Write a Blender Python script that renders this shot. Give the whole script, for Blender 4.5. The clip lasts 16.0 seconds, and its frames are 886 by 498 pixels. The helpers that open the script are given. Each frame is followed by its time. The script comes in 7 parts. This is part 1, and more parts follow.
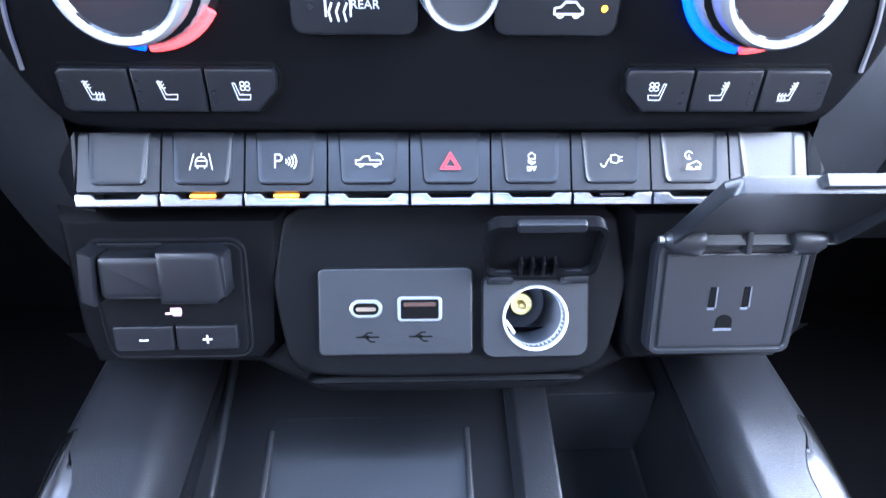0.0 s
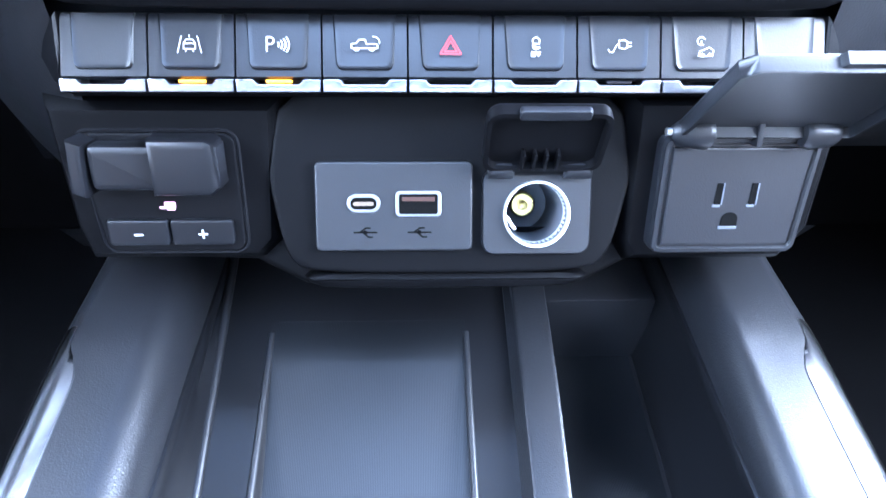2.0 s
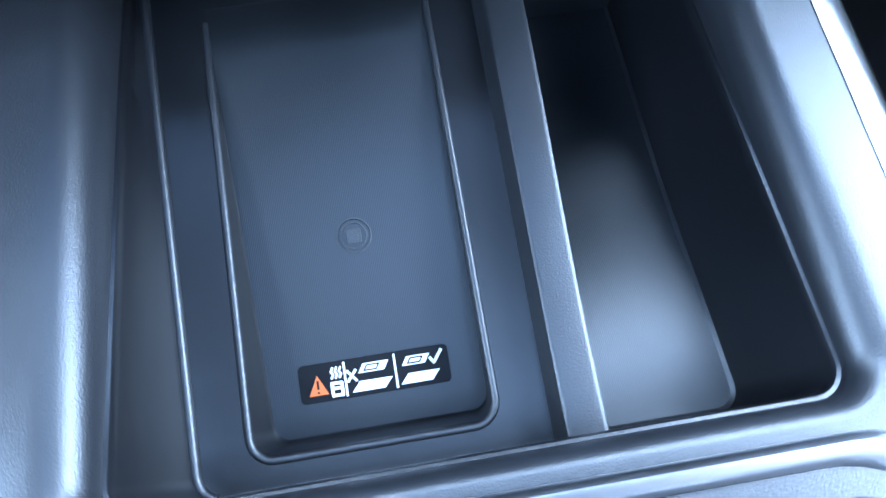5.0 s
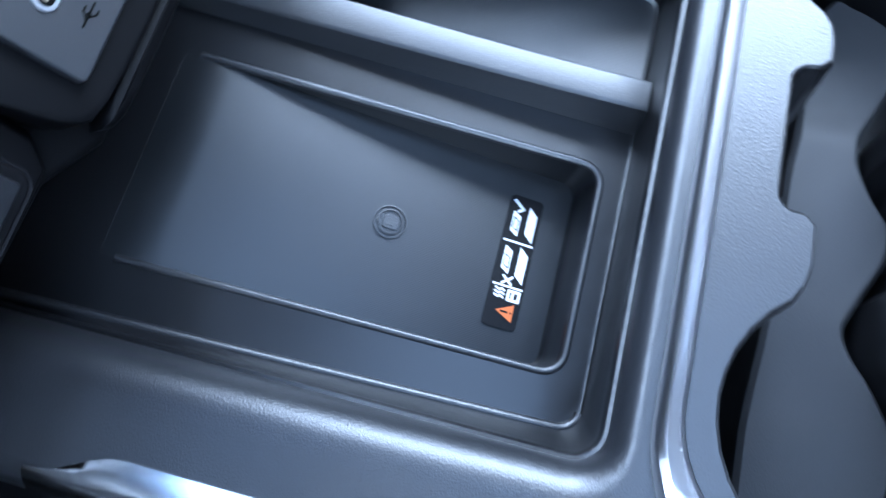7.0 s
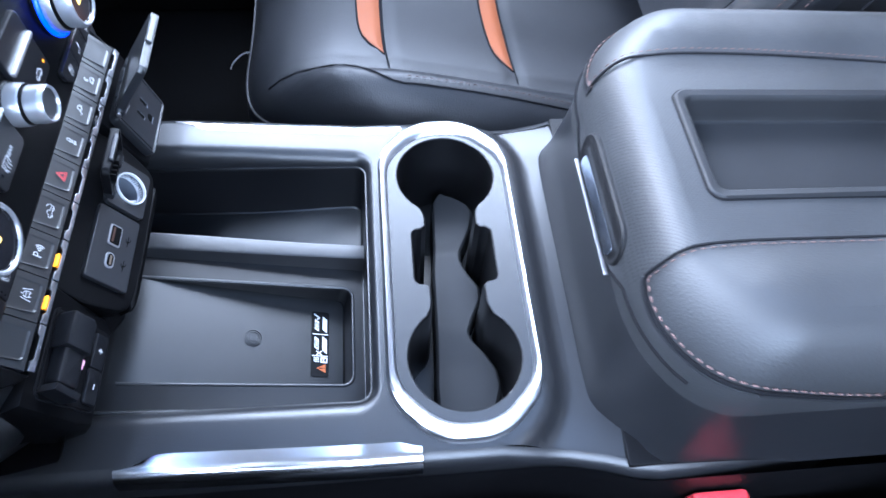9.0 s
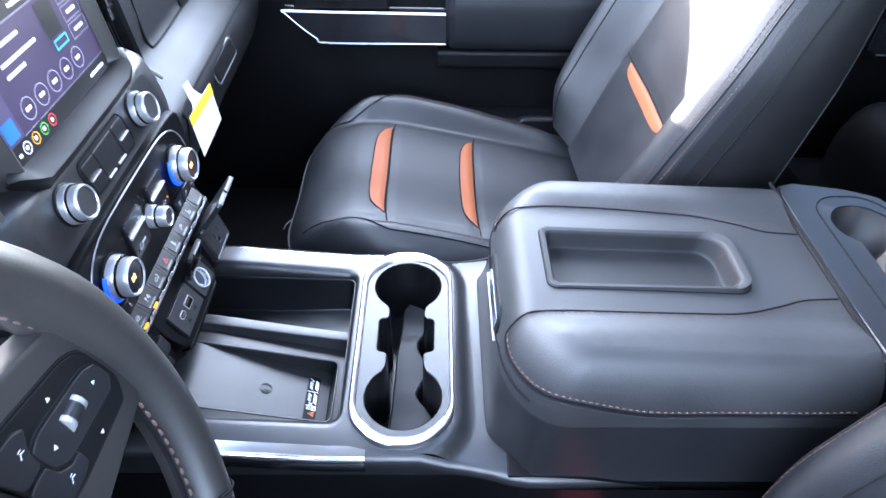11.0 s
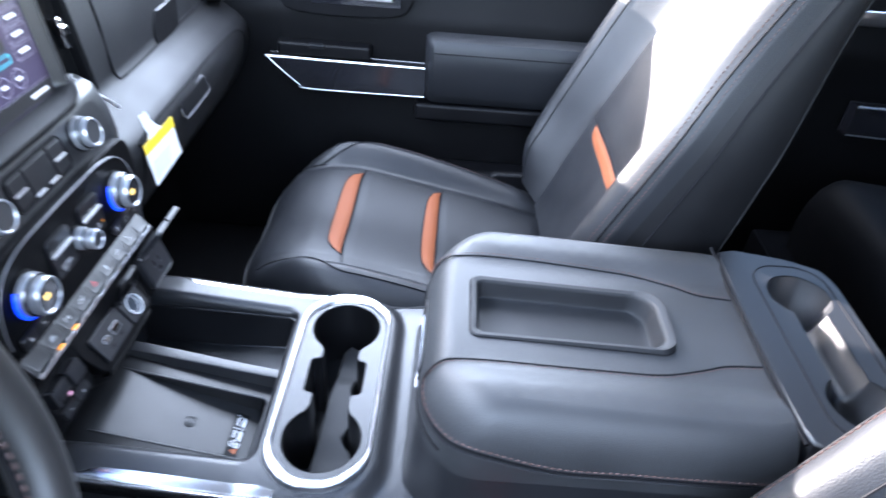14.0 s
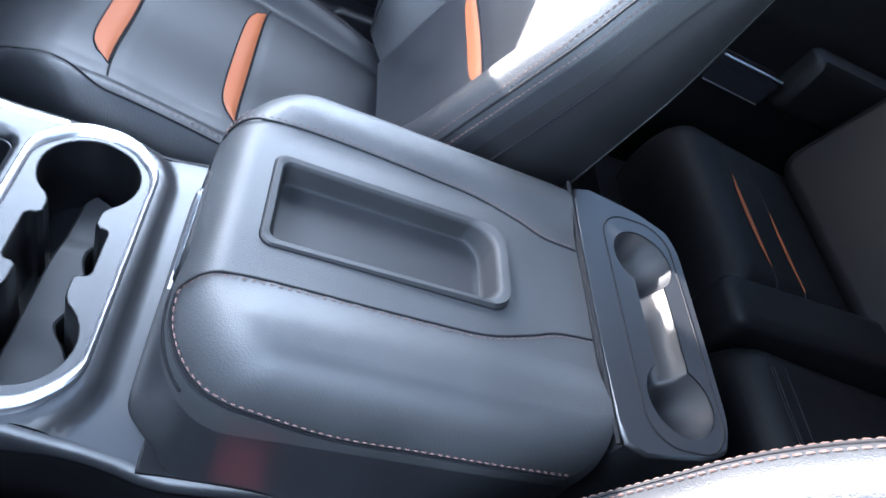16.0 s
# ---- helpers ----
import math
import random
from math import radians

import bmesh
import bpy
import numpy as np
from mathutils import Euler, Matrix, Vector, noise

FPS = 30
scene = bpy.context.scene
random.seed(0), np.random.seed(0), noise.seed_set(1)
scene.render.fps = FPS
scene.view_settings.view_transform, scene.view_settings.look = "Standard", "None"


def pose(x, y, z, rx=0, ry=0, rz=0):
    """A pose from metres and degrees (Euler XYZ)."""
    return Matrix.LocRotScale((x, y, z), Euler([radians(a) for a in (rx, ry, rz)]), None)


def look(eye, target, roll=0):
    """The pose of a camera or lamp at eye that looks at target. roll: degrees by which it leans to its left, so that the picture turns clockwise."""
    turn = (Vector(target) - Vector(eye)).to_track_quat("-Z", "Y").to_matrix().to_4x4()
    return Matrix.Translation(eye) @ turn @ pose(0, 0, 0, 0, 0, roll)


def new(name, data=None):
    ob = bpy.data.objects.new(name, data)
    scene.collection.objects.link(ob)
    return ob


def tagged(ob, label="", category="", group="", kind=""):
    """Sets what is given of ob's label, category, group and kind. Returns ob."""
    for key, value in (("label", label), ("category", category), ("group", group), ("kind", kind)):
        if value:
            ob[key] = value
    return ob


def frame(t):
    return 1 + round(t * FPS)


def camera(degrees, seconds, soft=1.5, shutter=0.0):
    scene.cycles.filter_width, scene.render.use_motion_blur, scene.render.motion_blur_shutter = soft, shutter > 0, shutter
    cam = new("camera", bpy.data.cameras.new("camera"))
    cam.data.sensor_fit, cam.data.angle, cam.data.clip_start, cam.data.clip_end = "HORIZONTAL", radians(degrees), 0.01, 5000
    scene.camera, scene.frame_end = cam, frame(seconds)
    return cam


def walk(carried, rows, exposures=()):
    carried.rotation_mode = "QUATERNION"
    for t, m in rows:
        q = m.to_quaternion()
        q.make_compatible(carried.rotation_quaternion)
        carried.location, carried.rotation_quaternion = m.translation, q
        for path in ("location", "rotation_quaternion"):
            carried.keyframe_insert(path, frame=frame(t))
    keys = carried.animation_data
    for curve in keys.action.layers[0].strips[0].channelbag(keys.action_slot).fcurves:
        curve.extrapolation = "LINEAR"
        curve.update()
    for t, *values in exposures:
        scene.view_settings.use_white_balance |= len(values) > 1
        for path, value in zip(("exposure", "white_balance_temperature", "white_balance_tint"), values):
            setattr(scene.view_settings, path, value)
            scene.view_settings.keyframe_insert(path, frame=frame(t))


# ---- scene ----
from mathutils.geometry import delaunay_2d_cdt

cam = camera(68.82, 16.0, shutter=0.5)
PATH = [
    (0, (-0.0120, -0.1756, 0.6267), (0.0090, 0.2346, 0.3417), 1.20),
    (0.5, (-0.0110, -0.1755, 0.6235), (0.0076, 0.2261, 0.3263), 1.14),
    (1, (-0.0112, -0.1773, 0.6197), (0.0075, 0.2182, 0.3143), 1.19),
    (1.5, (-0.0117, -0.1785, 0.6151), (0.0069, 0.2097, 0.3006), 1.23),
    (2, (-0.0106, -0.1799, 0.6124), (0.0078, 0.1990, 0.2867), 1.45),
    (2.5, (-0.0100, -0.1815, 0.6083), (0.0103, 0.1847, 0.2685), 1.82),
    (3, (-0.0089, -0.1858, 0.6014), (0.0126, 0.1622, 0.2430), 1.72),
    (3.5, (-0.0088, -0.1883, 0.5939), (0.0141, 0.1250, 0.2049), 1.80),
    (4, (-0.0068, -0.1950, 0.5850), (0.0156, 0.0898, 0.1746), 2.49),
    (4.5, (-0.0101, -0.1940, 0.5824), (0.0203, 0.0560, 0.1504), 4.68),
    (5, (-0.0109, -0.1818, 0.5838), (0.0149, 0.0256, 0.1296), -2.34),
    (5.2, (-0.0163, -0.1740, 0.5839), (0.0126, 0.0192, 0.1236), -5.34),
    (7.3, (-0.1185, -0.1380, 0.6074), (0.0347, -0.0807, 0.1349), -13.70),
    (7.5, (-0.1175, -0.1381, 0.6449), (0.0332, -0.1265, 0.1682), -0.59),
    (7.7, (-0.1312, -0.1520, 0.6700), (0.0411, -0.1707, 0.2012), 7.30),
    (8, (-0.1574, -0.1688, 0.7192), (0.0412, -0.2034, 0.2617), 8.25),
    (8.5, (-0.2112, -0.1659, 0.7867), (0.0281, -0.2119, 0.3501), 7.78),
    (9, (-0.2705, -0.1758, 0.8484), (-0.0045, -0.2192, 0.4272), 5.13),
    (9.5, (-0.3362, -0.1929, 0.8940), (-0.0413, -0.2412, 0.4932), 4.47),
    (10, (-0.3890, -0.2183, 0.9448), (-0.0659, -0.2564, 0.5652), 3.16),
    (10.2, (-0.4149, -0.2254, 0.9580), (-0.0792, -0.2606, 0.5891), 2.98),
    (12.3, (-0.5803, -0.3174, 1.0139), (-0.1780, -0.2814, 0.7191), -1.57),
    (12.5, (-0.5815, -0.3188, 1.0141), (-0.1793, -0.2803, 0.7195), -1.93),
    (13, (-0.5795, -0.3208, 1.0119), (-0.1769, -0.2781, 0.7185), -2.09),
    (13.5, (-0.5650, -0.3207, 1.0048), (-0.1627, -0.2845, 0.7102), -0.77),
    (14, (-0.5139, -0.3439, 0.9892), (-0.1132, -0.3454, 0.6901), 4.39),
    (14.5, (-0.4614, -0.3533, 0.9714), (-0.0701, -0.4223, 0.6679), 16.64),
    (15, (-0.4141, -0.3546, 0.9603), (-0.0454, -0.4791, 0.6464), 27.12),
    (15.5, (-0.3842, -0.3541, 0.9373), (-0.0395, -0.5019, 0.6066), 31.10),
    (16, (-0.3505, -0.3491, 0.9132), (-0.0308, -0.5126, 0.5652), 35.40),
]
walk(cam, [(t, look(eye, target, roll)) for t, eye, target, roll in PATH],
     exposures=[(0.0, 6.02, 6050, 21), (3.0, 6.48, 5800, 15), (4.0, 6.00, 5600, 11), (4.5, 5.75, 5350, 9), (5.2, 5.35, 5400, 9), (7.5, 5.15, 5750, 13), (8.5, 4.96, 5900, 16), (9.5, 4.95, 6050, 18), (10.0, 4.96, 6050, 18), (12.5, 4.78, 6600, 20), (14.2, 4.66, 6250, 17), (15.0, 4.76, 6150, 14), (16.0, 4.80, 6150, 14)])

# ---- daylight ----
SUN_ELEVATION, SUN_AZIMUTH = radians(13.9), radians(33.5)   # azimuth from straight ahead towards the passenger side
world = bpy.data.worlds.new("daylight")
scene.world = world
world.use_nodes = True
wn = world.node_tree.nodes
sky = wn.new("ShaderNodeTexSky")
sky.sky_type, sky.sun_disc = "NISHITA", False
sky.sun_elevation, sky.sun_rotation = SUN_ELEVATION, SUN_AZIMUTH
world.node_tree.links.new(sky.outputs[0], wn["Background"].inputs[0])
wn["Background"].inputs[1].default_value = 0.15
sun_data = bpy.data.lights.new("sun", "SUN")
sun_data.energy, sun_data.angle, sun_data.color = 4.2, radians(0.5), (1.0, 0.95, 0.88)
sun = new("sun", sun_data)
to_sun = Vector((math.sin(SUN_AZIMUTH) * math.cos(SUN_ELEVATION), math.cos(SUN_AZIMUTH) * math.cos(SUN_ELEVATION), math.sin(SUN_ELEVATION)))
sun.matrix_world = look(to_sun * 10, (0, 0, 0))


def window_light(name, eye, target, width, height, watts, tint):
    """Area lamp: sky light at a window's opening, or fill from the added roof opening."""
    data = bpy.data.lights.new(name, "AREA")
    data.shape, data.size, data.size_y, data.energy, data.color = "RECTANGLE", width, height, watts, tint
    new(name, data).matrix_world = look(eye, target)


window_light("window_light_right", (0.83, -0.25, 1.07), (0.0, -0.25, 0.72), 1.02, 0.56, 1.7, (0.76, 0.88, 1.0))
window_light("windscreen_light", (0.0, 0.46, 1.10), (0.0, -0.35, 0.45), 1.36, 0.66, 3.7, (0.72, 0.86, 1.0))
# fill lamp in an added roof opening; no sunroof is known
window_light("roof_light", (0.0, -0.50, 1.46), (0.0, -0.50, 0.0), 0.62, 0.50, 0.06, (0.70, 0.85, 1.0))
window_light("window_light_left", (-0.83, -0.30, 1.07), (0.0, -0.30, 0.72), 0.90, 0.56, 1.0, (0.72, 0.86, 1.0))


# ---- materials ----
def material(name, color, rough=0.5, metal=0.0, grain=0.0, grain_size=400.0, bump=0.0, pattern="noise", vary=0.25, spec=0.5, coat=0.0, stain=0.25):
    m = bpy.data.materials.new(name)
    m.use_nodes = True
    n, l = m.node_tree.nodes, m.node_tree.links
    b = n["Principled BSDF"]
    b.inputs["Metallic"].default_value = metal
    b.inputs["Specular IOR Level"].default_value = spec
    b.inputs["Coat Weight"].default_value = coat
    co = n.new("ShaderNodeTexCoord")
    large = n.new("ShaderNodeTexNoise")
    large.inputs["Scale"].default_value, large.inputs["Detail"].default_value = 14.0, 6.0
    l.new(co.outputs["Object"], large.inputs["Vector"])
    fine = n.new("ShaderNodeTexVoronoi" if pattern == "cells" else "ShaderNodeTexNoise")
    fine.inputs["Scale"].default_value = grain_size
    l.new(co.outputs["Object"], fine.inputs["Vector"])
    mix = n.new("ShaderNodeMix")
    mix.data_type = "RGBA"
    mix.inputs[6].default_value = (*[c * (1 - vary) for c in color], 1)
    mix.inputs[7].default_value = (*[min(1, c * (1 + vary)) for c in color], 1)
    l.new(large.outputs[0], mix.inputs[0])
    l.new(mix.outputs[2], b.inputs["Base Color"])
    rr = n.new("ShaderNodeMapRange")
    rr.inputs[3].default_value, rr.inputs[4].default_value = max(0.02, rough * (1 - stain)), min(1, rough * (1 + stain))
    l.new(large.outputs[0], rr.inputs[0])
    l.new(rr.outputs[0], b.inputs["Roughness"])
    if bump:
        bp = n.new("ShaderNodeBump")
        bp.inputs["Strength"].default_value, bp.inputs["Distance"].default_value = bump, 0.0004
        l.new(fine.outputs[0], bp.inputs["Height"])
        l.new(bp.outputs[0], b.inputs["Normal"])
    return m


def glowing(name, color, strength):
    m = material(name, color, 0.4)
    b = m.node_tree.nodes["Principled BSDF"]
    b.inputs["Emission Color"].default_value = (*color, 1)
    b.inputs["Emission Strength"].default_value = strength * 0.026   # the camera is set for a shaded cab
    return m


PLASTIC = material("soft black plastic", (0.0088, 0.0093, 0.0108), 0.36, spec=0.55, bump=0.30, grain_size=1500, stain=0.08)
TRAY_PLASTIC = material("smooth tray plastic", (0.0040, 0.0042, 0.0050), 0.31, spec=0.42, bump=0.10, grain_size=1800)
PLASTIC_DARK = material("black plastic", (0.0030, 0.0030, 0.0036), 0.46, spec=0.12, bump=0.15, grain_size=1800)
SOFT = material("grained soft trim", (0.0036, 0.0036, 0.0041), 0.54, spec=0.16, bump=0.35, grain_size=1100)
DOOR_TRIM = material("grained black door trim", (0.0022, 0.0022, 0.0026), 0.56, spec=0.10, bump=0.35, grain_size=1100)
DASH_FACE = material("grained dash face skin", (0.0075, 0.0077, 0.0086), 0.48, spec=0.28, bump=0.35, grain_size=1100)
PLASTIC_GREY = material("dark grey socket plastic", (0.0095, 0.0102, 0.0122), 0.40, bump=0.15, grain_size=1800)
CLIMATE_BLACK = material("fine black fascia plastic", (0.0020, 0.0020, 0.0024), 0.48, spec=0.08, bump=0.15, grain_size=1800)
GLOSS = material("gloss black trim", (0.010, 0.010, 0.012), 0.12)
BUTTON = material("dark button plastic", (0.0054, 0.0058, 0.0072), 0.32, bump=0.12, grain_size=2000)
RUBBER = material("black rubber mat", (0.013, 0.0138, 0.0155), 0.50, bump=0.3, grain_size=1500)
HOLE = material("dark opening", (0.003, 0.003, 0.003), 0.9, spec=0.05)
SILVER = material("bright silver knob metal", (0.42, 0.43, 0.45), 0.30, 0.75, vary=0.05, bump=0.05, grain_size=2500)
DASH = material("soft dash skin", (0.018, 0.018, 0.019), 0.55, bump=0.35, grain_size=1100)
CHROME = material("chrome", (0.85, 0.86, 0.88), 0.10, 1.0, vary=0.04)
SATIN = material("satin silver", (0.80, 0.81, 0.83), 0.38, 1.0, vary=0.06, bump=0.05, grain_size=2500)
LEATHER = material("black leather", (0.0062, 0.0068, 0.0084), 0.47, spec=0.36, bump=0.45, grain_size=700, pattern="cells")
LEATHER_SIDE = material("black vinyl", (0.005, 0.005, 0.0056), 0.54, spec=0.22, bump=0.4, grain_size=800, pattern="cells")
# rear bench leather, darkened in colour to stand in for the rear cab's shade
REAR_SHADED_LEATHER = material("dark rear vinyl", (0.0026, 0.0026, 0.0030), 0.56, spec=0.13, bump=0.4, grain_size=800, pattern="cells")
ORANGE = material("orange leather", (0.155, 0.042, 0.0135), 0.60, spec=0.25, bump=0.4, grain_size=700, pattern="cells", vary=0.12)
THREAD = material("brown thread", (0.085, 0.047, 0.041), 0.8)
SEAM = material("seam shadow gap", (0.005, 0.005, 0.006), 0.8, spec=0.1)
THREAD_DARK = material("dark brown thread", (0.045, 0.022, 0.018), 0.8)
CARPET = material("black carpet", (0.006, 0.006, 0.0065), 0.95, bump=1.0, grain_size=900, spec=0.04)
WHITE = material("white print", (0.60, 0.61, 0.63), 0.5, vary=0.03)
GREY_PRINT = material("grey print", (0.35, 0.36, 0.38), 0.5, vary=0.05)
RED_PRINT = material("red print", (0.60, 0.035, 0.045), 0.5, vary=0.05)
ORANGE_PRINT = material("orange print", (0.42, 0.085, 0.008), 0.5, vary=0.05)
YELLOW_PRINT = material("yellow print", (0.80, 0.55, 0.02), 0.5, vary=0.05)
BRASS = material("brass contact", (0.75, 0.58, 0.22), 0.25, 1.0, vary=0.1)
HEADLINER = material("dark headliner cloth", (0.05, 0.05, 0.052), 0.95, bump=0.6, grain_size=900)
ASPHALT = material("pale concrete", (0.30, 0.29, 0.27), 0.9, bump=0.5, grain_size=60)
YELLOW_GLOW = glowing("yellow display light", (1.0, 0.62, 0.16), 3.0)
AMBER_GLOW = glowing("amber indicator", (1.0, 0.36, 0.02), 3.0)
BLUE_GLOW = glowing("blue light ring", (0.004, 0.05, 1.0), 4.0)
RED_GLOW = glowing("red light ring", (1.0, 0.06, 0.06), 2.0)


# ---- mesh helpers ----
def B():
    return bmesh.new()


def merge(*parts):
    """One bmesh from several."""
    out = parts[0]
    for p in parts[1:]:
        me = bpy.data.meshes.new("tmp")
        p.to_mesh(me)
        out.from_mesh(me)
        p.free()
        bpy.data.meshes.remove(me)
    return out


def moved(bm, m):
    bmesh.ops.transform(bm, matrix=m, verts=bm.verts)
    return bm


def box(x0, x1, y0, y1, z0, z1, b=0.002, seg=2):
    bm = B()
    bmesh.ops.create_cube(bm, size=1.0, matrix=Matrix.Translation(((x0 + x1) / 2, (y0 + y1) / 2, (z0 + z1) / 2)) @ Matrix.Diagonal((x1 - x0, y1 - y0, z1 - z0, 1)))
    if b:
        bmesh.ops.bevel(bm, geom=bm.edges[:], offset=b, segments=seg, profile=0.6, affect="EDGES")
    return bm


def rrect(x0, x1, y0, y1, r, n=6):
    """A rounded rectangle, counter-clockwise."""
    r = max(0.0002, min(r, (x1 - x0) / 2 - 1e-5, (y1 - y0) / 2 - 1e-5))
    pts = []
    for cx, cy, a0 in ((x1 - r, y1 - r, 0), (x0 + r, y1 - r, 90), (x0 + r, y0 + r, 180), (x1 - r, y0 + r, 270)):
        for k in range(n + 1):
            a = radians(a0 + 90 * k / n)
            pts.append((cx + r * math.cos(a), cy + r * math.sin(a)))
    return pts


def inset(pts, d):
    """A convex-ish outline drawn in by d (counter-clockwise)."""
    out, k = [], len(pts)
    for i in range(k):
        a, p, c = Vector(pts[i - 1]), Vector(pts[i]), Vector(pts[(i + 1) % k])
        e, g = (p - a), (c - p)
        e = e.normalized() if e.length > 1e-9 else g.normalized()
        g = g.normalized() if g.length > 1e-9 else e
        nrm = Vector((-(e.y + g.y), e.x + g.x))
        nrm = nrm.normalized() if nrm.length > 1e-6 else Vector((-e.y, e.x))
        s = d / max(0.5, nrm.dot(Vector((-e.y, e.x))))
        out.append((p.x + nrm.x * s, p.y + nrm.y * s))
    # points that crossed each other in tight corners fall together
    for _ in range(6):
        done = True
        for i in range(k):
            j = (i + 1) % k
            old = Vector(pts[j]) - Vector(pts[i])
            now = Vector(out[j]) - Vector(out[i])
            if old.length > 1e-9 and now.dot(old) < -1e-12:
                out[i] = out[j] = ((out[i][0] + out[j][0]) / 2, (out[i][1] + out[j][1]) / 2)
                done = False
        if done:
            break
    return out


def rounded(pts, times=3, cut=0.25):
    """An outline with its corners cut round, counter-clockwise."""
    area = sum(a[0] * b[1] - a[1] * b[0] for a, b in zip(pts, pts[1:] + pts[:1]))
    pts = list(pts) if area > 0 else list(pts)[::-1]
    for q in range(times):
        c = cut if q == 0 else 0.25
        pts = [(a[0] + (b[0] - a[0]) * k, a[1] + (b[1] - a[1]) * k) for a, b in zip(pts, pts[1:] + pts[:1]) for k in (c, 1 - c)]
    return pts


def loft(rings, cap0=False, cap1=False, closed=True):
    bm = B()
    vs = [[bm.verts.new(p) for p in ring] for ring in rings]
    k = len(rings[0])
    for a, b in zip(vs, vs[1:]):
        for i in range(k if closed else k - 1):
            j = (i + 1) % k
            bm.faces.new((a[i], a[j], b[j], b[i]))
    if cap0:
        bm.faces.new(vs[0][::-1])
    if cap1:
        bm.faces.new(vs[-1])
    return bm


def at_z(pts, z):
    """Outline points at a height, or at a height that a function of x and y gives."""
    return [(x, y, z(x, y) if callable(z) else z) for x, y in pts]


def slab(pts, z0, z1, b=0.0015):
    """A plate with the given outline and rounded edges."""
    if b <= 0:
        return loft([at_z(pts, z0), at_z(pts, z1)], True, True)
    i1, i2 = inset(pts, b), inset(pts, b * 0.3)
    return loft([at_z(i1, z0), at_z(i2, z0 + b * 0.3), at_z(pts, z0 + b), at_z(pts, z1 - b), at_z(i2, z1 - b * 0.3), at_z(i1, z1)], True, True)


def slab_hole(pts, hole, z0, z1, b):
    """A plate with rounded front edge and a hole through it, open behind."""
    i1, i2 = inset(pts, b), inset(pts, b * 0.3)
    return merge(loft([at_z(pts, z0), at_z(pts, z1 - b), at_z(i2, z1 - b * 0.3), at_z(i1, z1)]), plate(i1, [hole], z1), loft([at_z(hole, z1), at_z(hole, z0)]))


def ngon(cx, cy, r, n=32):
    return [(cx + r * math.cos(2 * math.pi * i / n), cy + r * math.sin(2 * math.pi * i / n)) for i in range(n)]


def plate(outer, holes, z):
    """A flat sheet with holes."""
    bm = B()
    for ring in (outer, *holes):
        ring = [p for i, p in enumerate(ring) if math.dist(p, ring[i - 1]) > 1e-6]
        v = [bm.verts.new((x, y, 0)) for x, y in ring]
        for a, b in zip(v, v[1:] + v[:1]):
            bm.edges.new((a, b))
    bmesh.ops.triangle_fill(bm, use_beauty=True, use_dissolve=False, edges=bm.edges[:], normal=(0, 0, 1))
    for v in bm.verts:
        v.co.z = z(v.co.x, v.co.y) if callable(z) else z
    return bm


def inside(x, y, ring):
    hit = False
    for (x0, y0), (x1, y1) in zip(ring, ring[1:] + ring[:1]):
        if (y0 > y) != (y1 > y) and x < x0 + (y - y0) * (x1 - x0) / (y1 - y0):
            hit = not hit
    return hit


def sheet(outer, holes, z, step=0.005):
    """An evenly meshed sheet with holes, at the height that z gives."""
    rings = []
    for ring in (outer, *holes):
        ring = [p for i, p in enumerate(ring) if math.dist(p, ring[i - 1]) > 1e-5]
        full = []
        for a, b in zip(ring, ring[1:] + ring[:1]):
            k = max(1, math.ceil(math.dist(a, b) / step))
            full += [(a[0] + (b[0] - a[0]) * i / k, a[1] + (b[1] - a[1]) * i / k) for i in range(k)]
        rings.append(full)
    verts, edges = [], []
    for ring in rings:
        n = len(verts)
        verts += [Vector(p) for p in ring]
        edges += [(n + i, n + (i + 1) % len(ring)) for i in range(len(ring))]
    rim = np.array([tuple(v) for v in verts])
    xs, ys = [p[0] for p in rings[0]], [p[1] for p in rings[0]]
    ny = int((max(ys) - min(ys)) / (step * 0.87)) + 1
    for j in range(1, ny):
        y = min(ys) + j * step * 0.87
        x = min(xs) + step * (0.5 if j % 2 else 1.0)
        while x < max(xs):
            if np.min((rim[:, 0] - x) ** 2 + (rim[:, 1] - y) ** 2) > (step * 0.55) ** 2 and inside(x, y, rings[0]) and not any(inside(x, y, h) for h in rings[1:]):
                verts.append(Vector((x, y)))
            x += step
    co, _, faces, _, _, _ = delaunay_2d_cdt(verts, edges, [], 1, 1e-7)
    bm = B()
    vs = [bm.verts.new((c.x, c.y, z(c.x, c.y) if callable(z) else z)) for c in co]
    for f in faces:
        cx, cy = sum(co[i].x for i in f) / 3, sum(co[i].y for i in f) / 3
        if inside(cx, cy, rings[0]) and not any(inside(cx, cy, h) for h in rings[1:]):
            bm.faces.new([vs[i] for i in f])
    return bm


def lathe(profile, n=40):
    """Round about z: profile of (radius, z)."""
    rings = [[(r * math.cos(2 * math.pi * i / n), r * math.sin(2 * math.pi * i / n), z) for i in range(n)] for r, z in profile]
    bm = loft(rings)
    bmesh.ops.remove_doubles(bm, verts=bm.verts, dist=1e-6)
    return bm


